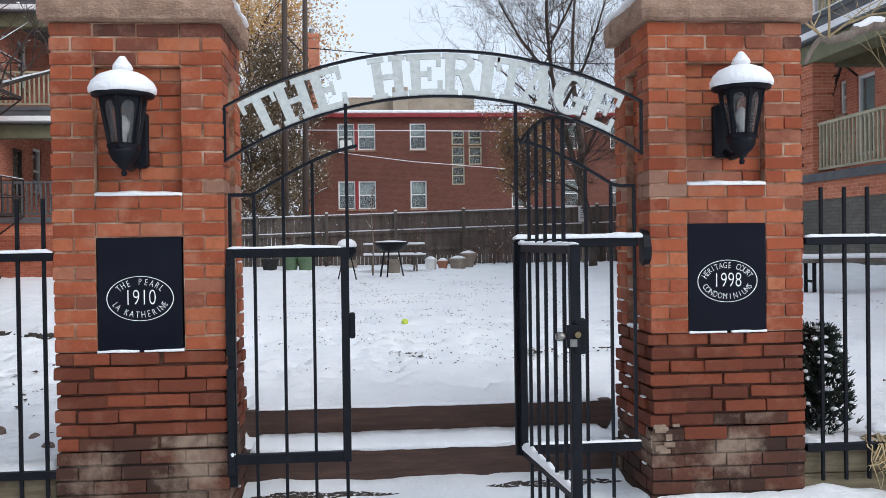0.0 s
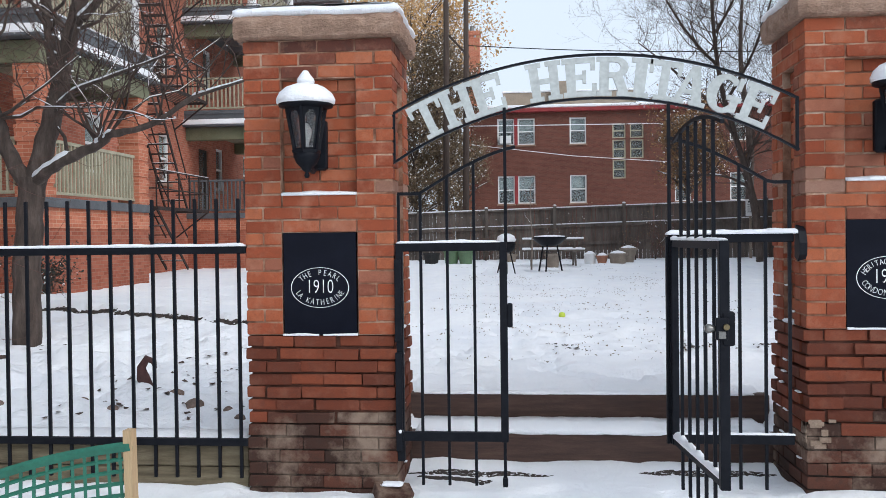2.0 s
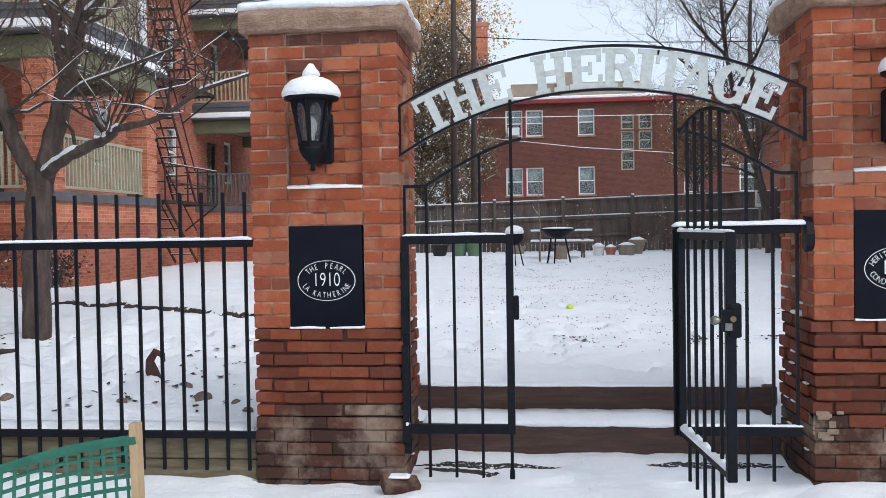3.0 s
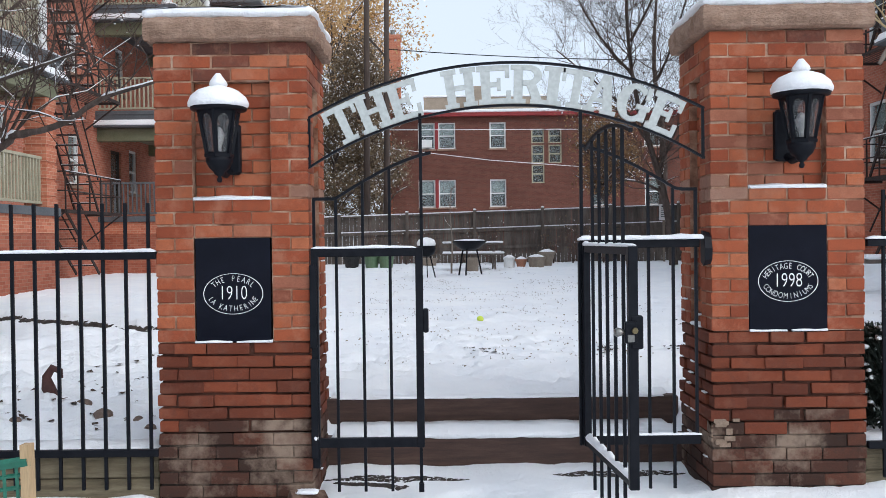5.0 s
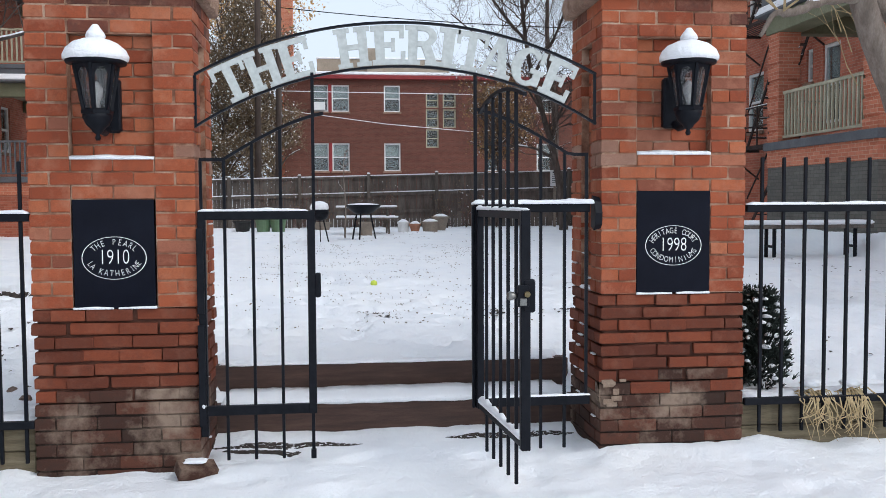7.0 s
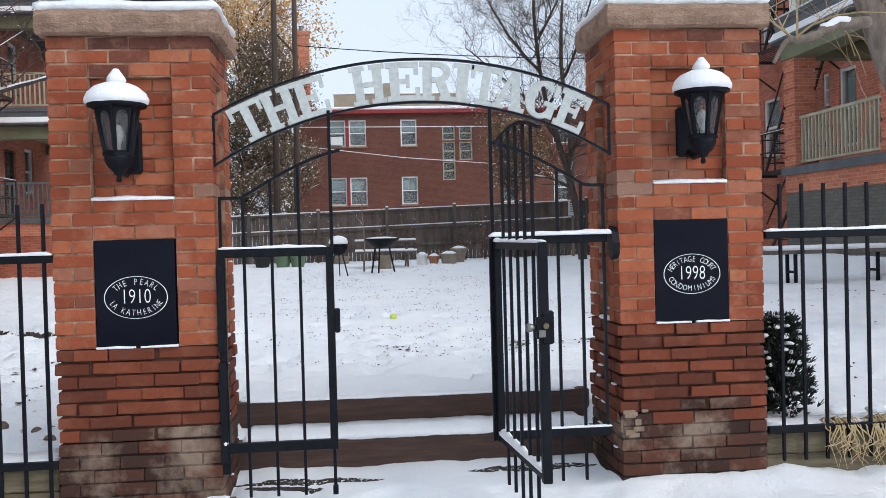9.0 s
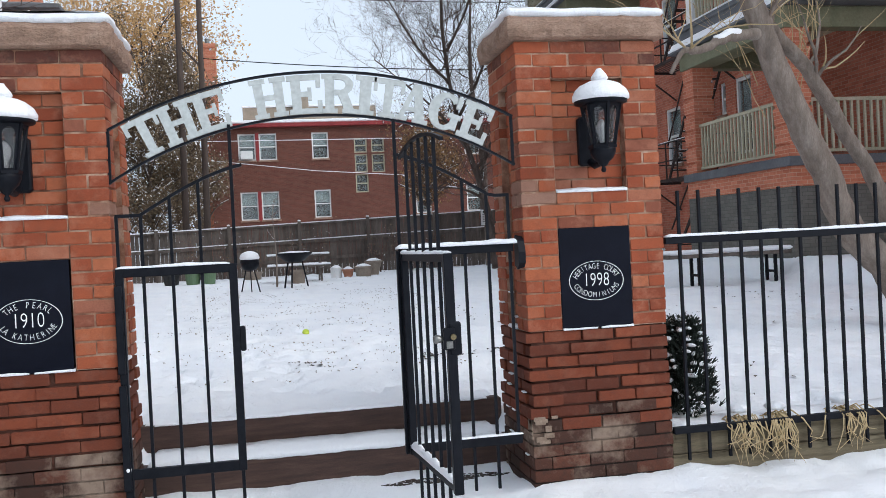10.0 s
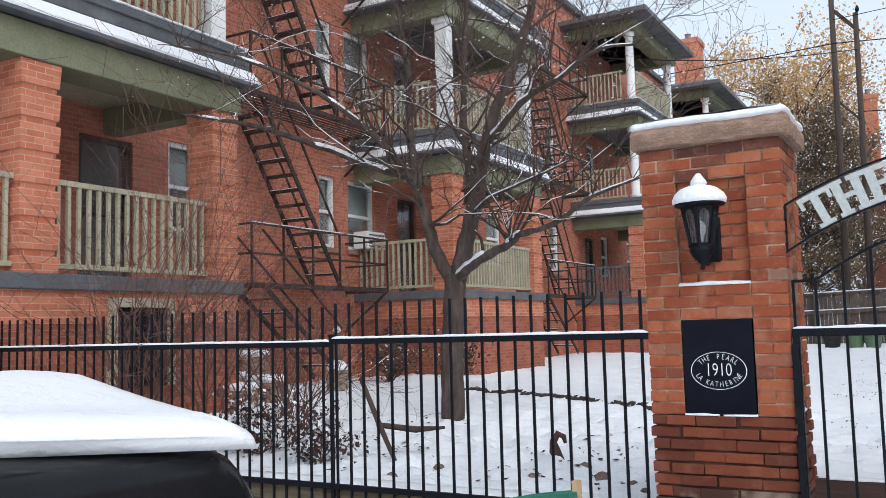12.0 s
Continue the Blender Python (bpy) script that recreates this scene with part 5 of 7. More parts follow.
RWIN = []
for y0, y1, lv in ((6.0, 6.9, 0), (3.4, 4.3, 0), (6.0, 6.9, 1), (10.2, 11.0, 1), (17.0, 17.9, 0), (17.0, 17.9, 1)):
    zz = 3.10 + 2.98 * lv
    RWIN.append((y0, y1, zz, zz + 1.5, WHITE, 0.5))
RWIN += [(13.55, 14.25, 3.0, 4.75, WHITE, 0.5), (14.66, 14.94, 4.0, 4.76, WHITE, 0.0), (15.25, 15.9, 4.4, 5.0, WHITE, 0.5)]
right_block = apartment(-1, 10.4, 8.2, -3.0, 26.0, [(8.75, 12.45, None, False), (19.2, 23.7, None, False)], 2.45,
                        "red brick apartment house on a grey painted base", GREYSTONE, RWIN, 0.1)

fire_escape(1, -10.2, 4.9, 8.55, (2.05, 5.0, 8.0), 0.5)
fire_escape(1, -10.2, 16.1, 19.6, (2.1, 5.15, 8.15), 0.5)
fire_escape(-1, 10.4, 14.2, 17.2, (2.6, 5.5, 8.5), 0.5)

# chimneys on the roofs
def chimney(x, y, z0, z1, w, label):
    s = Shape().box(x - w / 2, x + w / 2, y - w / 2, y + w / 2, z0, z1 - 0.25)
    th = thing("chimney", label, "chimney", (x, y, z0), "chimneys")
    part("shaft", s, WALL_L, th)
    part("crown", Shape().box(x - w / 2 - 0.06, x + w / 2 + 0.06, y - w / 2 - 0.06, y + w / 2 + 0.06, z1 - 0.25, z1, 0.02), WALL_L, th)
    part("pot", Shape().lathe(x, y, [(0.14, z1), (0.13, z1 + 0.3), (0.16, z1 + 0.34)], 12), STEEL, th)


chimney(-9.95, 35.2, 11.5, 14.2, 1.1, "orange brick chimney on the apartment roof")

# ---- brick building behind the garden ----
BY = 45.0
back = thing("brick_building", "long three-storey red brick building behind the garden fence", "apartment building", (5, BY, 0.3))
BWIN = []
for z0, z1 in ((3.07, 4.62), (6.36, 7.83)):
    for x0, x1 in ((-1.87, -0.93), (-0.74, 0.22), (2.15, 3.06), (7.88, 8.76), (10.85, 11.75), (13.6, 14.5)):
        BWIN.append((x0, x1, z0, z1, WHITE, 0.45))
STAIR = [(4.50, 5.22, 4.38, 5.42), (4.50, 5.22, 5.50, 6.54), (4.50, 5.22, 6.62, 7.44), (5.46, 6.20, 5.50, 6.54), (5.46, 6.20, 6.62, 7.44)]
w = Shape()
wall_sheet(w, "y", BY, -1, -3.35, 22.0, 0.2, 8.15, [q[:4] for q in BWIN] + STAIR, 0.35)
part("front_wall", w, WALL_RED, back)
# the same added near-black block behind these windows
part("dark_backing", Shape().box(-2.9, 21.6, BY + 1.0, BY + 9, 0.2, 8.1), DARK, back)
w = Shape()
wall_sheet(w, "x", -3.35, -1, BY + 0.36, BY + 10, 0.2, 8.15, [], 0.35)
part("side_wall", w, WALL_RED, back)
for q in BWIN:
    window(back, "y", BY, -1, *q[:4], q[4], q[5])
for q in STAIR:
    window(back, "y", BY, -1, *q, CREAM, 0, True, False)
for z0, z1 in ((3.0, 4.65), (6.3, 7.86)):
    part("window_trim", Shape().box(-0.925, -0.745, BY - 0.03, BY + 0.02, z0, z1), REDTRIM, back)
part("cornice", Shape().box(-3.6, 22.2, BY - 0.30, BY + 10, 8.152, 8.36, 0.02), REDTRIM, back, "dark red eaves board")
part("roof_snow", Shape().box(-3.55, 22.1, BY - 0.26, BY + 9.9, 8.361, 8.55, 0.05), SNOW, back)
part("parapet", Shape().box(-1.6, 6.2, BY + 3, BY + 8, 8.5, 9.75, 0.03), TAN, back, "tan rendered rooftop structure")
part("parapet_snow", Shape().box(-1.65, 6.25, BY + 2.95, BY + 8, 9.752, 9.86, 0.03), SNOW, back)
part("parapet", Shape().box(1.3, 2.2, BY + 2.4, BY + 2.98, 8.5, 10.3, 0.03), TAN, back)
chimney(-3.29, BY + 1.2, 0.3, 13.0, 0.85, "tall brick chimney on the red building")
rac = thing("air_conditioner", "white air conditioner in an upper window", "air conditioner", (-1.4, BY - 0.1, 6.4))
part("case", Shape().box(-1.75, -1.1, BY - 0.3, BY - 0.02, 6.42, 6.86, 0.02), WHITE, rac)

# ---- garden fence ----
def back_fence():
    th = thing("plank_fence", "weathered grey plank fence with snow on its rails", "fence", (2, 27, 0.4))
    x0, x1, y = -10.0, 10.2, 27.0
    top = lambda x: 2.15 + 0.024 * (x + 4.2)
    n = 150
    pw = (x1 - x0) / n
    mesh = [Shape().box(-pw / 2 + 0.004, pw / 2 - 0.004, -0.011, 0.011, 0, 1, 0.002).mesh("plank", FENCEWOOD) for _ in range(1)]
    for k in range(n):
        x = x0 + (k + 0.5) * pw
        piece("plank", mesh[0], th, (x, y + rnd.uniform(-0.012, 0.012), 0.42), (1, 1, top(x) - 0.47 + rnd.uniform(-0.02, 0.01)), (0, rnd.uniform(-0.006, 0.006), 0))
    for f0, h in ((0.0, 0.05), (-0.62, 0.10), (-1.25, 0.10)):
        s = Shape()
        s.beam((x0, y - 0.05, top(x0) + f0 - 0.05), (x1, y - 0.05, top(x1) + f0 - 0.05), 0.075, h)
        part("rail", s, FENCEWOOD, th)
        sn = Shape()
        if f0 > -1:
            sn.beam((x0, y - 0.055, top(x0) + f0 - 0.05 + h / 2 + 0.03), (x1, y - 0.055, top(x1) + f0 - 0.05 + h / 2 + 0.018), 0.09, 0.036)
            part("rail_snow", sn, SNOW, th)
    for k in range(9):
        x = x0 + 1.0 + 2.42 * k
        part("post", Shape().bar(x, y - 0.14, 0.35, top(x) + 0.05, 0.11), FENCEWOOD, th)
        part("post_snow", Shape().lathe(x, y - 0.14, [(0.05, top(x) + 0.05), (0.065, top(x) + 0.065), (0.055, top(x) + 0.09), (0.02, top(x) + 0.105)], 10), SNOW, th, smooth=True)


back_fence()
# chain-link stretch and notice post near the fence
np_ = thing("notice_post", "small white notice on a wooden post", "sign", (7.25, 26.2, 0.4))
part("stake", Shape().bar(7.25, 26.2, 0.4, 2.42, 0.07), POT_TAN, np_)
part("board", Shape().box(7.08, 7.42, 26.13, 26.15, 1.86, 2.42, 0.004), WHITE, np_, "white notice board")
for k in range(5):
    part("line_of_writing", Shape().box(7.14, 7.36, 26.125, 26.129, 1.98 + 0.065 * k, 2.005 + 0.065 * k), GREY, np_)
part("line_of_writing", Shape().box(7.16, 7.34, 26.125, 26.129, 2.31, 2.37), IRON, np_)


# ---- trees ----
class Grower:
    """Collects limbs, twigs, leaves and lying snow of one tree."""

    def __init__(self, seed, leaf=0.0, twig_sides=3):
        self.r = random.Random(seed)
        self.limbs, self.twigs, self.leaves, self.snow = Shape(), Shape(), Shape(), Shape()
        self.leaf = leaf
        self.flecks = Shape()
        self.tips = []

    def snow_on(self, pts, radii, cover=0.9):
        run = []
        for k, (p, q) in enumerate(zip(pts, radii)):
            a, b = Vector(pts[max(k - 1, 0)]), Vector(pts[min(k + 1, len(pts) - 1)])
            flat = abs(b.z - a.z) < 0.70 * (b - a).length
            if flat and self.r.random() < cover:
                run.append((p, q))
            else:
                self.lay(run)
                run = []
        self.lay(run)

    def lay(self, run):
        if len(run) < 2:
            return
        self.snow.tube([Vector(p) + Vector((0, -0.12 * q, q * 0.46)) for p, q in run], [0.002] + [max(0.0035, q * (self.r.uniform(0.86, 1.0) if q > 0.014 else self.r.uniform(0.6, 0.95))) for _, q in run[1:-1]] + [0.002], 6)

    def limb(self, pts, r0, r1, sides=8, snow=True):
        """A fitted main limb through plan points, smoothed and a little crooked."""
        P = [Vector(p) for p in pts]
        fine = []
        for i in range(len(P) - 1):
            a, b, c, d = P[max(i - 1, 0)], P[i], P[i + 1], P[min(i + 2, len(P) - 1)]
            for k in range(5):
                t = k / 5
                fine.append(0.5 * ((2 * b) + (c - a) * t + (2 * a - 5 * b + 4 * c - d) * t * t + (3 * b - a - 3 * c + d) * t ** 3))
        fine.append(P[-1])
        n = len(fine)
        radii = [r0 + (r1 - r0) * (i / (n - 1)) ** 0.85 for i in range(n)]
        for i in range(1, n - 1):
            fine[i] = fine[i] + Vector([self.r.uniform(-1, 1) * min(radii[i] * 0.22, 0.009) for _ in range(3)])
            radii[i] *= self.r.uniform(0.9, 1.12) if radii[i] < 0.05 else self.r.uniform(0.975, 1.03)
        self.limbs.tube(fine, radii, sides)
        if snow:
            self.snow_on(fine, radii, 0.8)
        return fine, radii

    def branch(self, p, d, length, r, depth, droop=0.0, kids=4, snow=0.5):
        n = 5 if depth > 0 else 4
        pts, radii = [Vector(p)], [r]
        d = Vector(d).normalized()
        for i in range(n):
            d = (d + Vector([self.r.uniform(-0.36, 0.36) for _ in range(3)]) + Vector((0, 0, 0.05 - droop))).normalized()
            pts.append(pts[-1] + d * length / n)
            radii.append(r * (1 - 0.78 * (i + 1) / n))
        big = r > 0.018
        (self.limbs if big else self.twigs).tube(pts, radii, 5 if big else 3, False)
        if snow and r > 0.0065 and self.r.random() < snow:
            self.snow_on(pts, [q * 0.95 for q in radii], 0.8)
        if depth <= 0:
            self.tips.append((pts[-1], pts[len(pts) // 2]))
            return
        for k in range(kids):
            i = self.r.randint(1, n)
            off = Vector([self.r.uniform(-1, 1) for _ in range(3)])
            nd = (d * 0.75 + off * 0.85 + Vector((0, 0, 0.15))).normalized()
            self.branch(pts[i], nd, length * self.r.uniform(0.45, 0.75), max(0.0028, radii[i] * 0.62), depth - 1, droop, kids, snow)

    def sprout(self, fine, radii, count, length, depth, start=0.25, droop=0.0, kids=4, up=0.35, snow=0.5):
        for _ in range(count):
            i = self.r.randint(int(start * (len(fine) - 1)), len(fine) - 1)
            d = Vector((self.r.uniform(-1, 1), self.r.uniform(-1, 1), self.r.uniform(-0.3, 1) + up))
            self.branch(fine[i], d, length * self.r.uniform(0.6, 1.15), max(0.006, min(0.02, radii[i] * 0.42)), depth, droop, kids, snow)

    def leafage(self, per_tip, size, spreadr, white=0.06):
        for a, b in self.tips:
            for _ in range(per_tip):
                c = a.lerp(b, self.r.random()) + Vector([self.r.gauss(0, spreadr) for _ in range(3)])
                u = Vector([self.r.uniform(-1, 1) for _ in range(3)]).normalized()
                v = u.cross(Vector([self.r.uniform(-1, 1) for _ in range(3)])).normalized()
                q = size * self.r.uniform(0.6, 1.3)
                (self.flecks if self.r.random() < white else self.leaves).add([c - u * q, c + v * q * 0.55, c + u * q, c - v * q * 0.55], [(0, 1, 2), (0, 2, 3)])

    def dust(self, share, size):
        """Small tufts of snow caught along the twigs."""
        for a, b in self.tips:
            if self.r.random() < share:
                c = a.lerp(b, self.r.random())
                q = size * self.r.uniform(0.5, 1.3)
                self.snow.loft([[(c.x + q * k * math.cos(w) * 1.5, c.y + q * k * math.sin(w), c.z + zz * q) for w in (0.3, 1.9, 3.4, 5.0)] for k, zz in ((0.7, -0.4), (1.0, 0.2), (0.35, 0.8))])

    def finish(self, name, label, category, at, bark, twig, leaf=None, group="", crown="twig_crown"):
        th = thing(name, label, category, at, group)
        part("trunk", self.limbs, bark, th, smooth=True)
        if self.twigs.v:
            part(crown, self.twigs, twig, th, "fine bare twigs", kind="stuff")
        if leaf and self.leaves.v:
            part("foliage", self.leaves, leaf, th, "withered leaves", kind="stuff")
            if self.flecks.v:
                part("leaf_snow", self.flecks, SNOW, th, "snow caught on the leaves", kind="stuff")
        if self.snow.v:
            part("branch_snow", self.snow, SNOW, th, "snow lying on the branches", True, kind="stuff")
        return th


# the bare garden tree behind the street fence
g = Grower(11)
trunk = g.limb([(-4.95, 3.27, 0.30), (-4.95, 3.28, 0.9), (-4.93, 3.3, 1.4), (-4.90, 3.3, 1.88)], 0.13, 0.118, 12, False)
fits = [
    ([(-4.92, 3.3, 1.80), (-5.10, 3.25, 2.15), (-5.22, 3.2, 2.60), (-5.38, 3.2, 2.97), (-5.75, 3.1, 3.12), (-6.4, 2.9, 3.42), (-7.2, 2.6, 3.72), (-8.0, 2.3, 3.90)], 0.085, 0.016),
    ([(-4.88, 3.3, 1.80), (-4.74, 3.35, 2.35), (-4.60, 3.4, 3.0), (-4.44, 3.4, 3.55), (-4.22, 3.5, 4.1), (-4.02, 3.6, 4.8), (-3.9, 3.7, 5.8), (-3.8, 3.8, 6.6)], 0.105, 0.02),
    ([(-4.86, 3.28, 1.84), (-4.5, 3.1, 2.0), (-4.1, 3.0, 2.14), (-3.95, 2.95, 2.22), (-3.55, 2.85, 2.28), (-3.1, 2.75, 2.50), (-2.6, 2.6, 2.60)], 0.062, 0.012),
    ([(-5.30, 3.2, 2.85), (-5.55, 3.5, 3.6), (-5.75, 3.8, 4.4), (-6.05, 4.1, 5.2), (-6.4, 4.3, 6.2)], 0.055, 0.014),
    ([(-4.66, 3.38, 2.75), (-5.0, 3.8, 3.5), (-5.15, 4.1, 4.3), (-5.2, 4.3, 5.3), (-5.3, 4.5, 6.4)], 0.06, 0.014),
    ([(-4.50, 3.4, 3.3), (-4.0, 3.2, 3.62), (-3.5, 3.0, 3.75), (-3.0, 2.8, 3.9), (-2.6, 2.7, 3.85)], 0.045, 0.01),
    ([(-5.38, 3.2, 2.97), (-5.6, 2.9, 3.4), (-6.1, 2.5, 3.9), (-6.8, 2.1, 4.3), (-7.5, 1.8, 4.5)], 0.045, 0.012),
    ([(-4.7, 3.35, 2.5), (-4.3, 3.0, 2.62), (-3.7, 2.7, 2.72), (-3.2, 2.5, 2.82)], 0.03, 0.008),
]
for pts, r0, r1 in fits:
    fine, radii = g.limb(pts, r0, r1)
    g.sprout(fine, radii, 21, 1.35, 2, 0.20, 0.0, 4, 0.45, 1.0)
g.dust(0.3, 0.0075)
g.leafage(1, 0.010, 0.015, 0.0)
g.finish("bare_tree", "bare spreading garden tree with snow along its limbs", "tree", (-4.95, 3.27, 0.40), BARK, TWIG, BERRY)

# the big leaning tree on the other side
g = Grower(5)
for pts, r0, r1 in (([(5.45, 2.6, 0.25), (5.2, 2.6, 0.8), (4.75, 2.55, 1.25), (4.50, 2.5, 1.75), (4.22, 2.5, 2.35), (3.98, 2.5, 2.95), (3.85, 2.5, 3.5), (3.9, 2.6, 4.6)], 0.155, 0.085),
                    ([(5.5, 2.7, 0.5), (5.25, 2.8, 1.6), (4.95, 2.8, 2.1), (4.5, 2.7, 2.7), (4.1, 2.6, 3.05)], 0.075, 0.06),
                    ([(4.0, 2.5, 2.98), (3.6, 2.4, 2.92), (3.3, 2.35, 2.80), (3.12, 2.3, 2.78), (3.0, 2.3, 2.6)], 0.055, 0.015)):
    fine, radii = g.limb(pts, r0, r1, 12)
    g.sprout(fine, radii, 4, 0.9, 1, 0.6, 0.0, 3, 0.6, 0.3)
for _ in range(16):
    g.branch((rnd.uniform(3.9, 4.8), 2.9, rnd.uniform(2.2, 3.2)), (rnd.uniform(-0.4, 0.4), 0.2, 1), 1.0, 0.006, 1, 0, 3, 0)
g.finish("leaning_tree", "thick leaning grey trunk with snow in its forks", "tree", (5.45, 2.6, 0.3), BARK_GREY, STRAW)

# bare tree by the back fence
g = Grower(23)
fine, radii = g.limb([(6.55, 22.2, 0.35), (6.45, 22.2, 1.6), (6.15, 22.2, 3.1), (5.82, 22.2, 4.2), (5.40, 22.2, 5.9), (5.2, 22.2, 8.1), (5.3, 22.2, 10.4)], 0.145, 0.03, 10)
g.sprout(fine, radii, 34, 2.7, 3, 0.34, 0.0, 4, 0.5, 0.35)
for pts in ([(5.85, 22.2, 4.1), (5.0, 22, 5.2), (4.0, 21.9, 6.1), (3.0, 21.8, 6.9)], [(5.6, 22.2, 5.2), (6.4, 22.4, 6.6), (7.0, 22.6, 8.2), (7.4, 22.6, 9.6)], [(6.1, 22.2, 3.3), (6.9, 22.4, 4.9), (7.9, 22.6, 6.4)],
            [(5.35, 22.2, 6.2), (4.4, 22.3, 7.4), (3.6, 22.3, 8.8)], [(5.3, 22.2, 7.2), (6.0, 22.0, 8.6), (6.4, 21.8, 10.2)], [(6.3, 22.2, 2.6), (5.5, 22.0, 2.95), (4.6, 21.9, 3.0), (4.0, 21.9, 3.05)]):
    f2, r2 = g.limb(pts, 0.055, 0.016, 6)
    g.sprout(f2, r2, 22, 2.2, 3, 0.10, 0.0, 4, 0.4, 0.35)
g.finish("bare_tree", "tall bare tree standing before the plank fence", "tree", (6.55, 22.2, 0.4), BARK, TWIG)


def leafy(name, label, at, height, spreadx, seed, leaf, z_from, count, per_tip, size, blur, at_bark=BARK, limbs=9, depth=2):
    g = Grower(seed)
    x, y, z = at
    fine, radii = g.limb([(x, y, z), (x + 0.1, y, z + height * 0.3), (x - 0.1, y, z + height * 0.6), (x, y, z + height * 0.95)], 0.03 * height ** 0.9 * 0.55, 0.03, 8, False)
    for k in range(limbs):
        a = g.r.uniform(0, 6.28)
        t = g.r.uniform(z_from, 0.9)
        zz = z + height * t
        d = spreadx * (1.15 - 0.6 * abs(t - 0.55)) * g.r.uniform(0.7, 1.05)
        f2, r2 = g.limb([(x, y, zz), (x + 0.5 * d * math.cos(a), y + 0.5 * d * math.sin(a), zz + 0.12 * height), (x + d * math.cos(a), y + d * math.sin(a), zz + 0.17 * height)], 0.07, 0.02, 5)
        g.sprout(f2, r2, count, spreadx * 0.42, depth, 0.2, 0.0, 3, 0.3, 0.25)
    g.leafage(per_tip, size, blur)
    return g.finish(name, label, "tree", at, at_bark, TWIG, leaf)


leafy("autumn_tree", "tall tree with thinning ochre leaves dusted with snow", (-7.1, 49.0, 0.4), 14.6, 4.7, 31, LEAF_OCHRE, 0.52, 9, 8, 0.105, 0.30, BARK, 22)
leafy("brown_tree", "dense brown-leaved tree behind the fence", (-4.6, 38.5, 0.4), 11.0, 2.0, 32, LEAF_BROWN, 0.08, 9, 11, 0.062, 0.20, BARK, 24)
leafy("brown_tree", "dense brown-leaved tree behind the fence", (-7.2, 38.0, 0.4), 10.5, 2.3, 33, LEAF_BROWN, 0.08, 8, 11, 0.062, 0.20, BARK, 22)
leafy("shrubby_tree", "small tree with brown leaves still hanging", (6.4, 33.0, 0.4), 5.9, 1.7, 34, LEAF_GOLD, 0.42, 10, 6, 0.06, 0.18, BARK, 20)
leafy("brown_tree", "slender brown-leaved tree behind the fence", (-3.9, 42.5, 0.4), 10.0, 1.7, 35, LEAF_BROWN, 0.08, 8, 11, 0.062, 0.2, BARK, 20)
leafy("brown_tree", "low thicket tree of brown leaves behind the fence", (-5.4, 36.0, 0.4), 6.5, 2.0, 36, LEAF_BROWN, 0.10, 8, 11, 0.062, 0.2, BARK, 20)
for k, (x, y, h) in enumerate(((9.5, 36, 13), (13, 38, 14), (-12, 52, 15))):
    g = Grower(41 + k)
    fine, radii = g.limb([(x, y, 0.4), (x + 0.2, y, h * 0.4), (x - 0.2, y, h * 0.7), (x, y, h)], 0.24, 0.04, 7, False)
    g.sprout(fine, radii, 26, 3.4, 3, 0.35, 0.0, 3, 0.5, 0.2)
    g.finish("bare_tree", "distant bare tree behind the garden", "tree", (x, y, 0.4), BARK, TWIG, None, "distant trees")

# ---- utility poles and wires ----
for x, z1 in ((-3.72, 16.5), (-2.86, 13.75)):
    th = thing("utility_pole", "dark wooden utility pole behind the fence", "utility pole", (x, 34, 0.4), "utility poles")
    part("shaft", Shape().tube([(x - 0.12, 34, 0.3), (x - 0.02, 34, z1 * 0.5), (x + 0.04, 34, z1)], [0.15, 0.125, 0.10], 12), POLE, th, smooth=True)
    if x < -3:
        part("brace", Shape().beam((-3.62, 34, 14.0), (-2.72, 34, 12.95), 0.09, 0.14), POLE, th)
        part("crossarm", Shape().beam((-3.62, 34, 10.1), (-2.72, 34, 9.1), 0.07, 0.09), POLE, th)
    else:
        part("insulator", Shape().lathe(-2.74, 33.9, [(0.05, 13.75), (0.09, 13.85), (0.06, 13.95), (0.03, 14.02)], 8), IRON, th)


def cable(pts, r, label):
    s = Shape()
    P = [Vector(p) for p in pts]
    fine = []
    for a, b in zip(P, P[1:]):
        for k in range(12):
            t = k / 12
            fine.append(a.lerp(b, t) - Vector((0, 0, 0.018 * (b - a).length * 4 * t * (1 - t))))
    fine.append(P[-1])
    s.tube(fine, r, 5)
    solid("overhead_wire", s, IRON, label, "wire", "overhead wires")


cable([(-30, 30, 12.4), (-3.66, 33.9, 12.6), (18, 38, 13.4)], 0.022, "black overhead wire between the poles")
cable([(-3.66, 33.9, 13.6), (22, 34, 16.5)], 0.016, "black overhead wire between the poles")
cable([(-2.75, 33.9, 9.6), (20, 30, 8.4)], 0.020, "black overhead wire over the garden")
cable([(-9.6, 20, 9.5), (-2.8, 33.9, 12.2)], 0.018, "black overhead wire from the apartment roof")
s = Shape().tube([(-8, 40, 6.9), (0, 40, 6.82), (8, 40, 6.75)], 0.020, 5)
solid("overhead_wire", s, SNOW, "snow-laden wire before the red building", "wire", "overhead wires")
s = Shape().tube([(-3, 40, 5.9), (2, 40, 5.25), (8, 40, 4.75)], 0.017, 5)
solid("overhead_wire", s, SNOW, "snow-laden wire before the red building", "wire", "overhead wires")


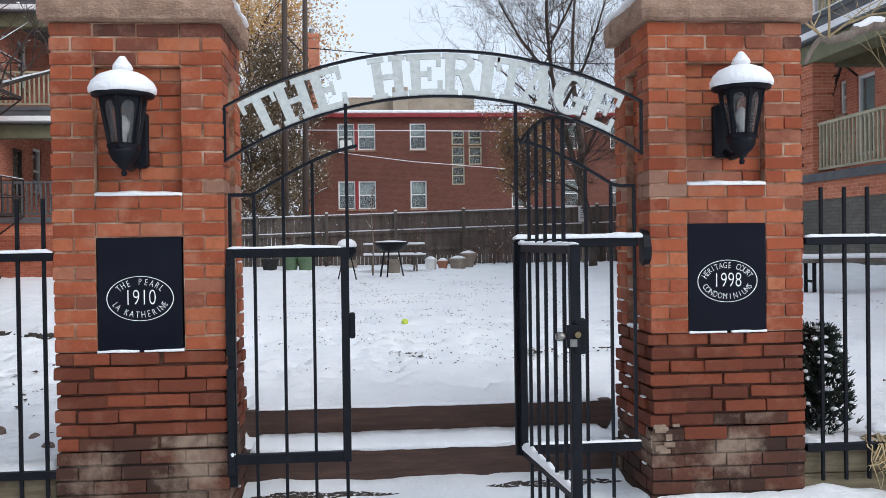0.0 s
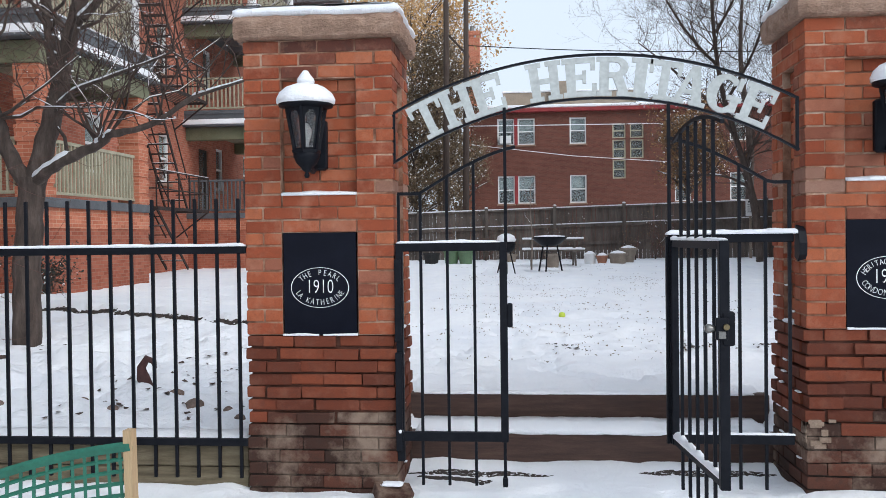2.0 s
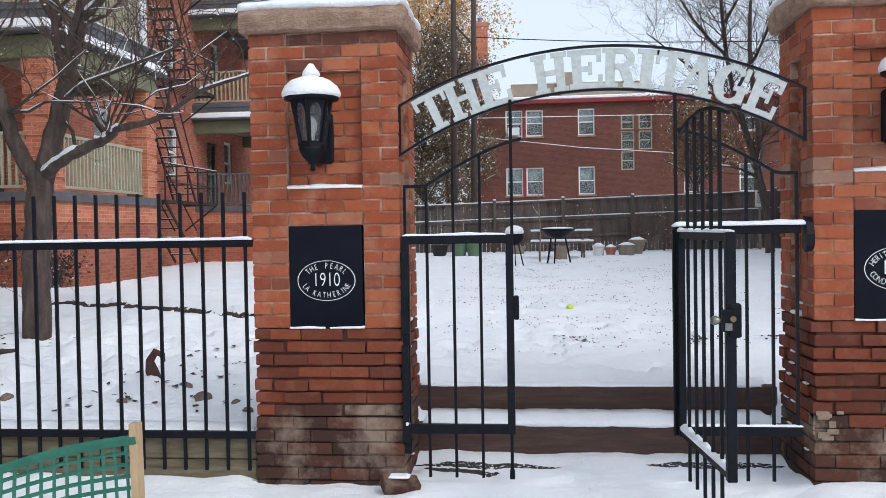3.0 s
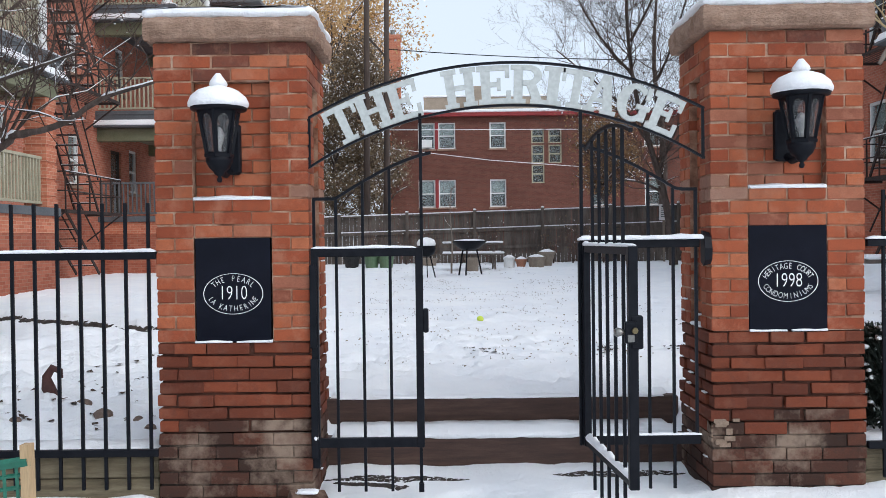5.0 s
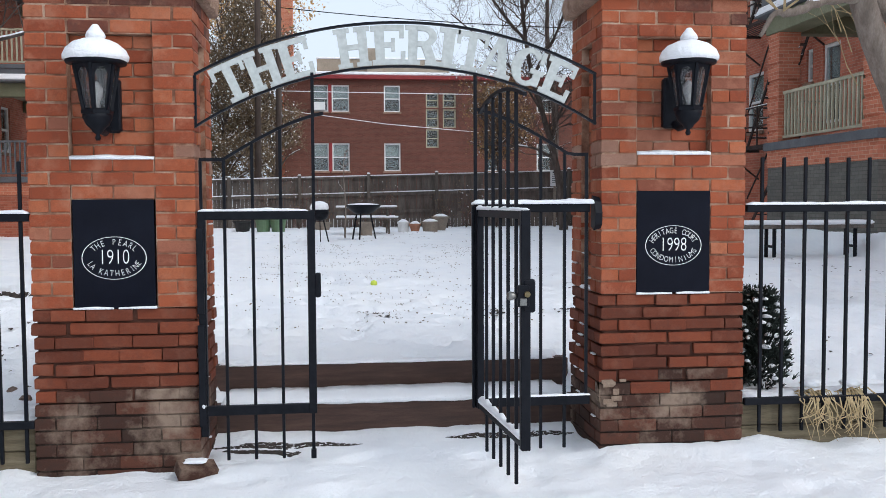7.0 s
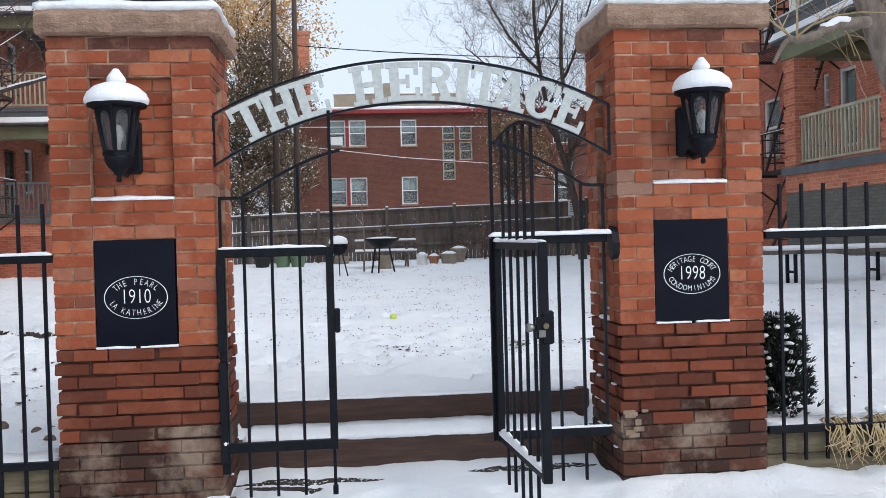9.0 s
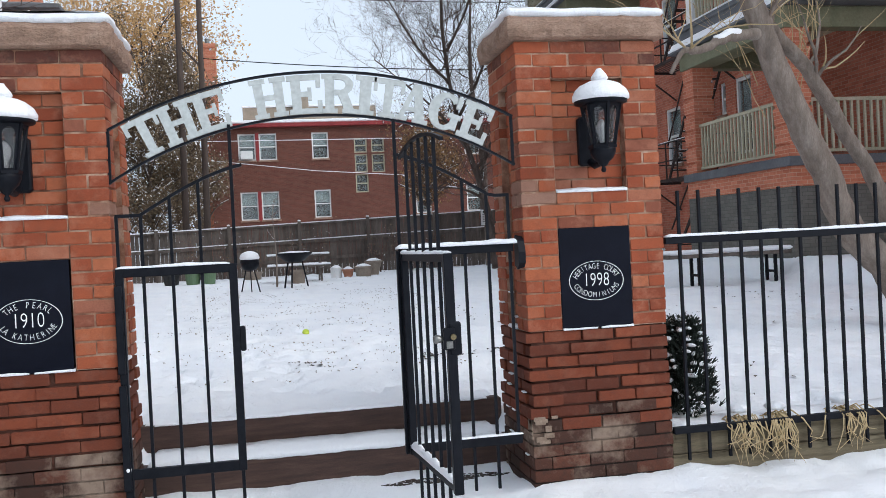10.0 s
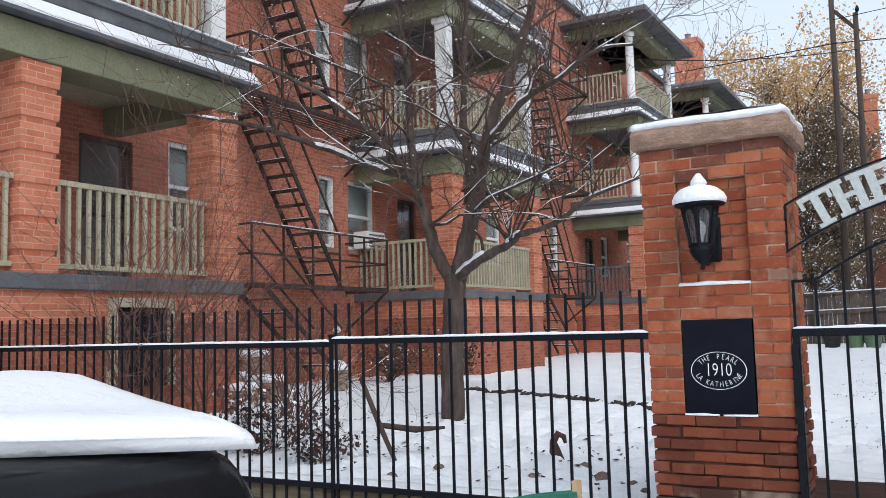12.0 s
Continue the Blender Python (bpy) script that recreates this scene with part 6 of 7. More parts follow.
# ---- garden things ----
def planter(x, y, z, r0, r1, h, material, label, snow=True):
    z = ground_height(x, y) - 0.01
    th = thing("plant_pot", label, "plant pot", (x, y, z), "pots by the fence")
    part("pot", Shape().lathe(x, y, [(r0, z), (r0 * 1.02, z + 0.03), (r1 * 0.97, z + h - 0.06), (r1 * 1.08, z + h - 0.055), (r1 * 1.08, z + h), (r1 * 0.94, z + h), (r1 * 0.92, z + h - 0.05)], 20), material, th, smooth=False)
    if snow:
        part("snow_fill", Shape().lathe(x, y, [(r1 * 0.93, z + h - 0.05), (r1 * 0.9, z + h + 0.01), (r1 * 0.5, z + h + 0.06), (0.03, z + h + 0.08)], 16), SNOW, th, smooth=True)
    else:
        part("soil", Shape().lathe(x, y, [(r1 * 0.93, z + h - 0.05), (r1 * 0.4, z + h - 0.04)], 16), SOIL, th)


GZ = 0.60
planter(-3.35, 23.4, GZ, 0.20, 0.26, 0.36, RUBBER, "black plastic plant pot dusted with snow", False)
planter(-2.68, 23.0, GZ, 0.19, 0.25, 0.42, POT_GREEN, "green plastic plant pot filled with snow")
planter(-2.22, 22.9, GZ, 0.19, 0.25, 0.42, POT_GREEN, "green plastic plant pot filled with snow")
planter(0.36, 19.2, GZ - 0.04, 0.15, 0.20, 0.38, POT_TAN, "tan tapered pot under the fire bowl", False)
planter(-0.95, 24.6, GZ, 0.26, 0.30, 0.25, POT_TAN, "low tan trough by the fence", False)
planter(1.55, 22.0, GZ, 0.16, 0.17, 0.31, WHITE, "white bucket standing in the snow")
planter(1.90, 21.9, GZ, 0.12, 0.17, 0.25, POT_CLAY, "small clay pot in the snow")
planter(2.35, 21.8, GZ, 0.22, 0.26, 0.31, POT_TAN, "wide brown pot of dead stems")
planter(2.75, 22.6, GZ, 0.15, 0.26, 0.44, POT_TAN, "tall tan urn with a snowy rim")


def kettle_grill(x, y, z):
    th = thing("kettle_grill", "black kettle grill on thin legs, capped with snow", "grill", (x, y, z))
    part("bowl", Shape().lathe(x, y, [(0.05, z + 0.46), (0.15, z + 0.50), (0.20, z + 0.58), (0.215, z + 0.66)], 18), IRON, th, smooth=True)
    part("lid", Shape().lathe(x, y, [(0.218, z + 0.66), (0.20, z + 0.74), (0.13, z + 0.82), (0.03, z + 0.85)], 18), IRON, th, smooth=True)
    for k in range(3):
        a = 2.1 * k + 0.6
        part("leg", Shape().beam((x + 0.10 * math.cos(a), y + 0.10 * math.sin(a), z + 0.50), (x + 0.24 * math.cos(a), y + 0.24 * math.sin(a), z - 0.03), 0.022), IRON, th)
    part("snow_cap", Shape().lathe(x, y, [(0.205, z + 0.72), (0.225, z + 0.76), (0.19, z + 0.85), (0.10, z + 0.90), (0.02, z + 0.915)], 18), SNOW, th, smooth=True)


kettle_grill(-0.80, 15.9, ground_height(-0.8, 15.9))


def picnic_table(x, y, z):
    th = thing("picnic_table", "snow-covered picnic table near the plank fence", "table", (x, y, z))
    for k in range(4):
        part("plank", Shape().box(x - 0.85, x + 0.85, y + 0.02 + 0.17 * k, y + 0.175 + 0.17 * k, z + 0.70, z + 0.745, 0.006), FENCEWOOD, th)
    part("table_snow", Shape().box(x - 0.85, x + 0.85, y + 0.0, y + 0.70, z + 0.746, z + 0.80, 0.018), SNOW, th)
    for o in (-0.5, 1.0):
        part("seat", Shape().box(x - 0.85, x + 0.85, y + o, y + o + 0.22, z + 0.42, z + 0.46, 0.006), FENCEWOOD, th)
        part("seat_snow", Shape().box(x - 0.85, x + 0.85, y + o, y + o + 0.22, z + 0.461, z + 0.51, 0.018), SNOW, th)
    for sx in (-0.6, 0.6):
        part("leg", Shape().beam((x + sx, y + 0.2, z + 0.70), (x + sx, y - 0.35, z - 0.04), 0.05, 0.09), FENCEWOOD, th)
        part("leg", Shape().beam((x + sx, y + 0.5, z + 0.70), (x + sx, y + 1.05, z - 0.04), 0.05, 0.09), FENCEWOOD, th)
        part("crossbar", Shape().beam((x + sx, y - 0.5, z + 0.40), (x + sx, y + 1.2, z + 0.40), 0.04, 0.08), FENCEWOOD, th)


picnic_table(0.40, 20.0, ground_height(0.4, 20.0))


def fire_bowl(x, y, z):
    th = thing("fire_bowl", "black iron fire bowl on three slanting legs", "fire bowl", (x, y, z))
    part("bowl", Shape().lathe(x, y, [(0.16, z + 0.60), (0.26, z + 0.66), (0.38, z + 0.76), (0.42, z + 0.80), (0.43, z + 0.83), (0.40, z + 0.82)], 22), IRON, th, smooth=True)
    part("snow_fill", Shape().lathe(x, y, [(0.40, z + 0.80), (0.36, z + 0.85), (0.1, z + 0.87), (0.02, z + 0.87)], 18), SNOW, th, smooth=True)
    for a in (0.3, 2.5, 4.4):
        part("leg", Shape().beam((x + 0.18 * math.cos(a), y + 0.18 * math.sin(a), z + 0.66), (x + 0.32 * math.cos(a), y + 0.32 * math.sin(a), z - 0.03), 0.03), IRON, th)


fire_bowl(0.22, 16.9, ground_height(0.22, 16.9))


def sapling(x, y, z, h, seed, name="sapling", label="young bare sapling in the lawn"):
    g = Grower(seed)
    fine, radii = g.limb([(x, y, z - 0.05), (x + 0.02, y, z + h * 0.4), (x - 0.02, y, z + h * 0.75), (x, y, z + h)], 0.024, 0.006, 6, False)
    g.sprout(fine, radii, 9, 0.6, 1, 0.35, 0, 3, 0.5, 0.2)
    g.finish(name, label, "tree", (x, y, z), BARK_GREY, TWIG_RED)


sapling(-0.22, 16.6, 0.52, 1.9, 51)
for k, (x, y) in enumerate(((-1.7, 25.2), (-1.2, 25.6), (0.2, 25.9), (3.2, 24.6), (3.9, 25.0), (4.4, 25.4), (-2.9, 25.8), (4.9, 24.8), (1.2, 25.8))):
    g = Grower(60 + k)
    for _ in range(7):
        g.branch((x + rnd.uniform(-0.2, 0.2), y, 0.5), (rnd.uniform(-0.4, 0.4), rnd.uniform(-0.2, 0.2), 1), rnd.uniform(0.5, 1.3), 0.011, 2, 0, 3, 0.5)
    g.leafage(2, 0.03, 0.05)
    g.limbs.tube([(x, y, 0.45), (x, y, 0.62)], [0.03, 0.02], 5)
    g.finish("dead_perennial", "withered garden stems sprinkled with snow", "plant", (x, y, 0.5), TWIG, TWIG_RED, LEAF_BROWN, "border plants", "stem_thicket")

s = Shape()
s.lathe(0.03, 5.1, [(0.03, 0.40), (0.038, 0.425), (0.03, 0.45), (0.008, 0.46)], 12)
solid("tennis_ball", s, grainy("yellow_felt", [(0.3, (0.50, 0.62, 0.05)), (0.7, (0.62, 0.74, 0.12))], 30, 200, 0.9), "bright yellow-green ball half sunk in snow", "ball", smooth=True)

# bench on the far side of the garden
bn = thing("garden_bench", "dark bench with a thick layer of snow on its seat", "bench", (6.9, 8.7, 0.45))
part("seat", Shape().box(5.85, 8.0, 8.5, 8.9, 0.86, 0.92, 0.01), FENCEWOOD, bn)
part("seat_snow", Shape().box(5.85, 8.0, 8.48, 8.9, 0.921, 0.99, 0.025), SNOW, bn)
for x in (6.38, 7.72):
    for y in (8.56, 8.82):
        part("leg", Shape().box(x - 0.025, x + 0.025, y - 0.02, y + 0.02, 0.40, 0.86, 0.006), IRON, bn)
    part("cross_bar", Shape().box(x - 0.018, x + 0.018, 8.58, 8.80, 0.56, 0.60, 0.004), IRON, bn)
ch = thing("garden_chair", "white plastic garden chair by the apartment wall", "chair", (8.6, 15.2, 0.5))
part("seat", Shape().box(8.35, 8.85, 15.0, 15.45, 0.86, 0.91, 0.01), WHITE, ch)
part("backrest", Shape().box(8.35, 8.85, 15.42, 15.47, 0.93, 1.40, 0.015), WHITE, ch)
for x in (8.39, 8.81):
    for y in (15.04, 15.42):
        part("leg", Shape().bar(x, y, 0.45, 0.86, 0.04), WHITE, ch)


# evergreen bush by the pillar
def evergreen(cx, cy, z0, rx, h, seed):
    r = random.Random(seed)
    th = thing("evergreen_bush", "small dark evergreen bush tufted with snow", "bush", (cx, cy, z0))
    stem, leaf, sn = Shape(), Shape(), Shape()
    stem.tube([(cx, cy, z0 - 0.05), (cx + 0.02, cy, z0 + h * 0.5), (cx, cy, z0 + h * 0.9)], [0.02, 0.014, 0.005], 6)
    for _ in range(1150):
        t = r.random() ** 0.8
        a = r.uniform(0, 6.283)
        rad = rx * math.sqrt(r.random()) * (1.0 - 0.62 * t ** 1.6) * r.uniform(0.75, 1.12)
        p = Vector((cx + rad * math.cos(a), cy + rad * math.sin(a), z0 + 0.02 + h * t))
        d = Vector((math.cos(a) * 0.8, math.sin(a) * 0.8, r.uniform(0.5, 1.6))).normalized()
        for _ in range(7):
            e = (d + Vector([r.uniform(-0.55, 0.55) for _ in range(3)])).normalized()
            L = r.uniform(0.025, 0.055)
            sd = e.cross(Vector((r.uniform(-1, 1), r.uniform(-1, 1), 0.3))).normalized() * 0.0048
            leaf.add([p - sd, p + sd, p + e * L + sd * 0.4, p + e * L - sd * 0.4], [(0, 1, 2, 3)])
        if r.random() < 0.11 and rad > rx * 0.25 * (1 - t):
            q = r.uniform(0.012, 0.030)
            c = p + d * 0.03
            sn.loft([[(c.x + q * k * math.cos(w + c.x * 50) * (1 + 0.3 * math.sin(3 * w + c.y * 90)), c.y + q * k * math.sin(w), c.z + zz * q) for w in (0, 1.05, 2.1, 3.14, 4.2, 5.25)] for k, zz in ((0.7, -0.25), (1.0, 0.1), (0.6, 0.5), (0.1, 0.62))])
    part("stem", stem, BARK, th)
    part("needles", leaf, LEAF_DARK, th, "dark needle sprays", kind="stuff")
    part("tuft_snow", sn, SNOW, th, "clumps of snow", True, kind="stuff")


evergreen(2.07, 0.40, 0.22, 0.19, 0.54, 3)
evergreen(1.97, 0.46, 0.22, 0.13, 0.36, 4)

# dry grass hanging over the edging
for k, (x0, n) in enumerate(((2.22, 22), (2.45, 24), (2.86, 16))):
    s = Shape()
    r = random.Random(70 + k)
    for _ in range(n):
        x = x0 + r.gauss(0, 0.05)
        dx = r.gauss(-0.02, 0.075)
        w = lambda: r.gauss(0, 0.022)
        end = r.uniform(0.01, 0.15)
        pts = [(x, 0.13, 0.24), (x + 0.2 * dx, 0.05, 0.262 + r.uniform(-0.01, 0.02)), (x + 0.4 * dx + w(), -0.015, 0.235), (x + 0.6 * dx + w(), -0.03 + r.uniform(-0.02, 0), 0.17), (x + 0.8 * dx + w(), -0.04 + r.uniform(-0.03, 0), 0.45 * 0.17 + 0.55 * end), (x + dx * 1.2 + w(), -0.04 + r.uniform(-0.05, 0.01), end)]
        s.tube(pts, [0.004, 0.0042, 0.004, 0.0034, 0.0026, 0.0012], 4)
    solid("dry_grass", s, STRAW, "clump of straw-coloured grass hanging over the edging", "grass", "dry grass clumps", at=(x0, 0.1, 0.24))
    solid("grass_snow", Shape().lathe(x0, 0.09, [(0.05, 0.285), (0.062, 0.30), (0.04, 0.32), (0.01, 0.328)], 12), SNOW, "dab of snow on the dry grass", "snow", smooth=True)


# rocks and low shrubs in the side bed
def rock(x, y, r, seed, material, label="rounded stone half buried in snow", squash=0.6):
    s = Shape()
    q = random.Random(seed)
    z = ground_height(x, y)
    rings = []
    for i in range(6):
        t = -0.5 + 1.5 * i / 5
        k = math.sqrt(max(0.02, 1 - min(1, abs(t)) ** 2)) if i < 5 else 0.15
        rings.append([(x + r * k * math.cos(a) * q.uniform(0.85, 1.15), y + r * k * math.sin(a) * q.uniform(0.8, 1.1), z + r * squash * t) for a in [6.283 * j / 9 for j in range(9)]])
    s.loft(rings)
    solid("rock", s, material, label, "rock", "bed stones", at=(x, y, z))


for k, (x, y, r) in enumerate(((-2.46, 0.96, 0.10), (-3.30, 1.15, 0.07), (-2.05, 0.62, 0.06), (-2.2, 0.85, 0.05), (-2.9, 0.75, 0.06), (-2.7, 1.25, 0.09), (-3.75, 0.9, 0.07), (-4.0, 0.62, 0.08))):
    rock(x, y, 0.6 * r, 80 + k, ROCK, squash=0.8)
# curled rusty ornament standing in the bed
orn = Shape()
oz = ground_height(-2.95, 1.45)
orn.tube([(-2.98, 1.45, oz - 0.05), (-3.02, 1.45, oz + 0.06), (-3.03, 1.45, oz + 0.13), (-2.99, 1.45, oz + 0.19), (-2.94, 1.45, oz + 0.17), (-2.93, 1.45, oz + 0.12)], [0.05, 0.045, 0.03, 0.028, 0.022, 0.012], 8)
solid("bed_ornament", orn, RUST, "curled rusty brown garden ornament in the snow", "ornament", at=(-2.95, 1.45, oz), smooth=True)


def low_shrub(x, y, h, spreadr, seed, n, label, twig=TWIG, leaf=None, name="low_shrub"):
    g = Grower(seed)
    z = ground_height(x, y)
    g.limbs.tube([(x, y, z - 0.05), (x, y, z + 0.12)], [0.03, 0.02], 6)
    for _ in range(n):
        d = (g.r.uniform(-1, 1) * spreadr / h, g.r.uniform(-1, 1) * spreadr / h, 1)
        g.branch((x + g.r.uniform(-0.08, 0.08), y + g.r.uniform(-0.08, 0.08), z), d, h * g.r.uniform(0.7, 1.2), 0.009 if leaf else 0.0095, 2, 0.03, 4, 0.5 if leaf else 0.10)
    if leaf:
        g.leafage(4, 0.028, 0.05, 0.38 if y < 3 else 0.06)
    g.finish(name, label, "shrub", (x, y, z), twig, twig, leaf, "garden shrubs", "stem_thicket")


low_shrub(-5.6, 0.95, 0.36, 0.7, 91, 18, "low purple-brown leafy shrub bent under snow", TWIG_RED, LEAF_PURPLE)
low_shrub(-4.9, 0.85, 0.30, 0.6, 92, 15, "low purple-brown leafy shrub bent under snow", TWIG_RED, LEAF_PURPLE)
low_shrub(-6.5, 1.2, 2.4, 0.9, 93, 16, "tall bare shrub of thin reddish stems", TWIG_RED)
low_shrub(-7.1, 0.9, 3.0, 0.9, 94, 18, "tall bare shrub of thin reddish stems", TWIG_RED)
low_shrub(-5.9, 1.6, 1.6, 0.9, 95, 10, "tall bare shrub of thin reddish stems", TWIG_RED)
low_shrub(-5.5, 1.35, 1.4, 0.9, 98, 18, "tangle of thin reddish stems behind the fence", TWIG_RED)
low_shrub(-6.7, 0.75, 1.3, 0.9, 99, 18, "tangle of thin reddish stems behind the fence", TWIG_RED)
low_shrub(-8.6, 7.6, 0.62, 0.6, 96, 18, "dark leafy shrub against the porch", TWIG, LEAF_DARK)
low_shrub(-7.7, 8.4, 0.5, 0.5, 97, 15, "dark leafy shrub against the porch", TWIG, LEAF_DARK)
br = Shape()
bz = ground_height(-4.3, 1.2)
br.tube([(-4.75, 1.3, bz + 0.62), (-4.5, 1.2, bz + 0.25), (-4.25, 1.05, bz - 0.02)], [0.02, 0.024, 0.018], 6)
br.tube([(-4.52, 1.2, bz + 0.24), (-4.2, 1.3, bz + 0.20), (-3.95, 1.35, bz + 0.22)], [0.022, 0.028, 0.012], 6)
solid("fallen_branch", br, TWIG, "broken dark branch propped in the snow", "branch", at=(-4.3, 1.2, bz))
# pedestal by the wall and heaped blocks
pd = thing("garden_pedestal", "tan concrete pedestal carrying a bottle-shaped brown ornament", "pedestal", (-8.3, 5.7, 0.45))
part("block", Shape().box(-8.42, -8.18, 5.58, 5.82, 0.38, 0.72, 0.015), TAN, pd)
part("snow_cap", Shape().lathe(-8.3, 5.7, [(0.16, 0.72), (0.165, 0.76), (0.12, 0.83), (0.06, 0.87)], 14), SNOW, pd, smooth=True)
part("ornament", Shape().lathe(-8.3, 5.7, [(0.055, 0.84), (0.06, 1.0), (0.045, 1.12), (0.06, 1.16), (0.065, 1.24), (0.04, 1.30)], 12), ROCK, pd, "weathered brown finial", True)
part("finial_snow", Shape().lathe(-8.3, 5.7, [(0.05, 1.28), (0.065, 1.31), (0.04, 1.36), (0.01, 1.37)], 10), SNOW, pd, smooth=True)
for k, (x, y, w, h) in enumerate(((-8.6, 3.6, 0.5, 0.35), (-8.1, 3.9, 0.4, 0.28), (-8.9, 4.3, 0.55, 0.55), (-8.0, 3.3, 0.35, 0.24))):
    z = ground_height(x, y)
    th = thing("stone_block", "rough pale stone block heaped with snow", "stone", (x, y, z), "heaped stones")
    part("block", Shape().box(x - w / 2, x + w / 2, y - w / 2, y + w / 2, z - 0.05, z + h, 0.03), STONE, th)
    part("snow_cap", Shape().box(x - w / 2 - 0.01, x + w / 2 + 0.01, y - w / 2 - 0.01, y + w / 2 + 0.01, z + h + 0.001, z + h + 0.09, 0.035), SNOW, th)

# dark soil edge of the side bed
s = Shape()
r = random.Random(9)
for k in range(420):
    t = k / 420
    x = -6.9 + 3.9 * t
    y = 6.6 - 0.583 * (x + 6.9) - 0.02 + r.uniform(-0.05, 0.04)
    z = ground_height(x, y - 0.03)
    q = r.uniform(0.03, 0.06)
    if noise.noise(Vector((x * 2.2, 3, 0))) < -0.5:
        continue
    s.loft([[(x + q * math.cos(a), y + 0.5 * q * math.sin(a), z - 0.03) for a in (0.1, 1.4, 2.6, 3.9, 5.1)], [(x + 0.7 * q * math.cos(a), y + 0.4 * q * math.sin(a), z + r.uniform(0.005, 0.04)) for a in (0.1, 1.4, 2.6, 3.9, 5.1)]])
solid("bed_edge", s, SOIL, "dark soil edge of the garden bed between snow", "soil", kind="stuff")

# dislodged brick at the pillar foot
lb = piece("loose_brick", BRICK_MESH[BRICK_BASE.name][2], thing("fallen_brick", "loose brick leaning at the pillar foot under snow", "brick", (-1.03, -0.07, -0.03)), (-1.03, -0.07, 0.004), (0.19, 0.092, 0.06), (0.35, 0.15, 0.5))
solid("brick_snow", Shape().box(-1.09, -0.98, -0.105, -0.035, 0.038, 0.056, 0.012), SNOW, "dab of snow on the loose brick", "snow", at=(-1.03, -0.07, 0.04))

# ---- green net on a stake at the kerb ----
net = thing("net_fence", "sagging green plastic net tied to a raw wooden stake", "net", (-1.35, -2.31, -0.07))
part("stake", Shape().beam((-1.33, -2.31, -0.42), (-1.352, -2.31, 0.815), 0.030, 0.022), RAWWOOD, net, "raw wooden stake")
A, B = Vector((-1.345, -2.318, 0.775)), Vector((-2.45, -2.60, 0.50))
s = Shape()


def net_point(u, v):
    p = A.lerp(B, u)
    return Vector((p.x, p.y + 0.02 * math.sin(9 * u + 3 * v), (p.z + 0.02 * math.sin(7 * u)) - 0.62 * v * (1 - 0.25 * u)))


nu, nv = 38, 20
for i in range(nu + 1):
    s.tube([net_point(i / nu, j / nv) for j in range(nv + 1)], 0.0055, 4, False)
for j in range(nv + 1):
    s.tube([net_point(i / nu, j / nv) for i in range(nu + 1)], 0.0055 if j else 0.013, 5, False)
part("mesh", s, GREENNET, net, "green plastic mesh", kind="stuff")

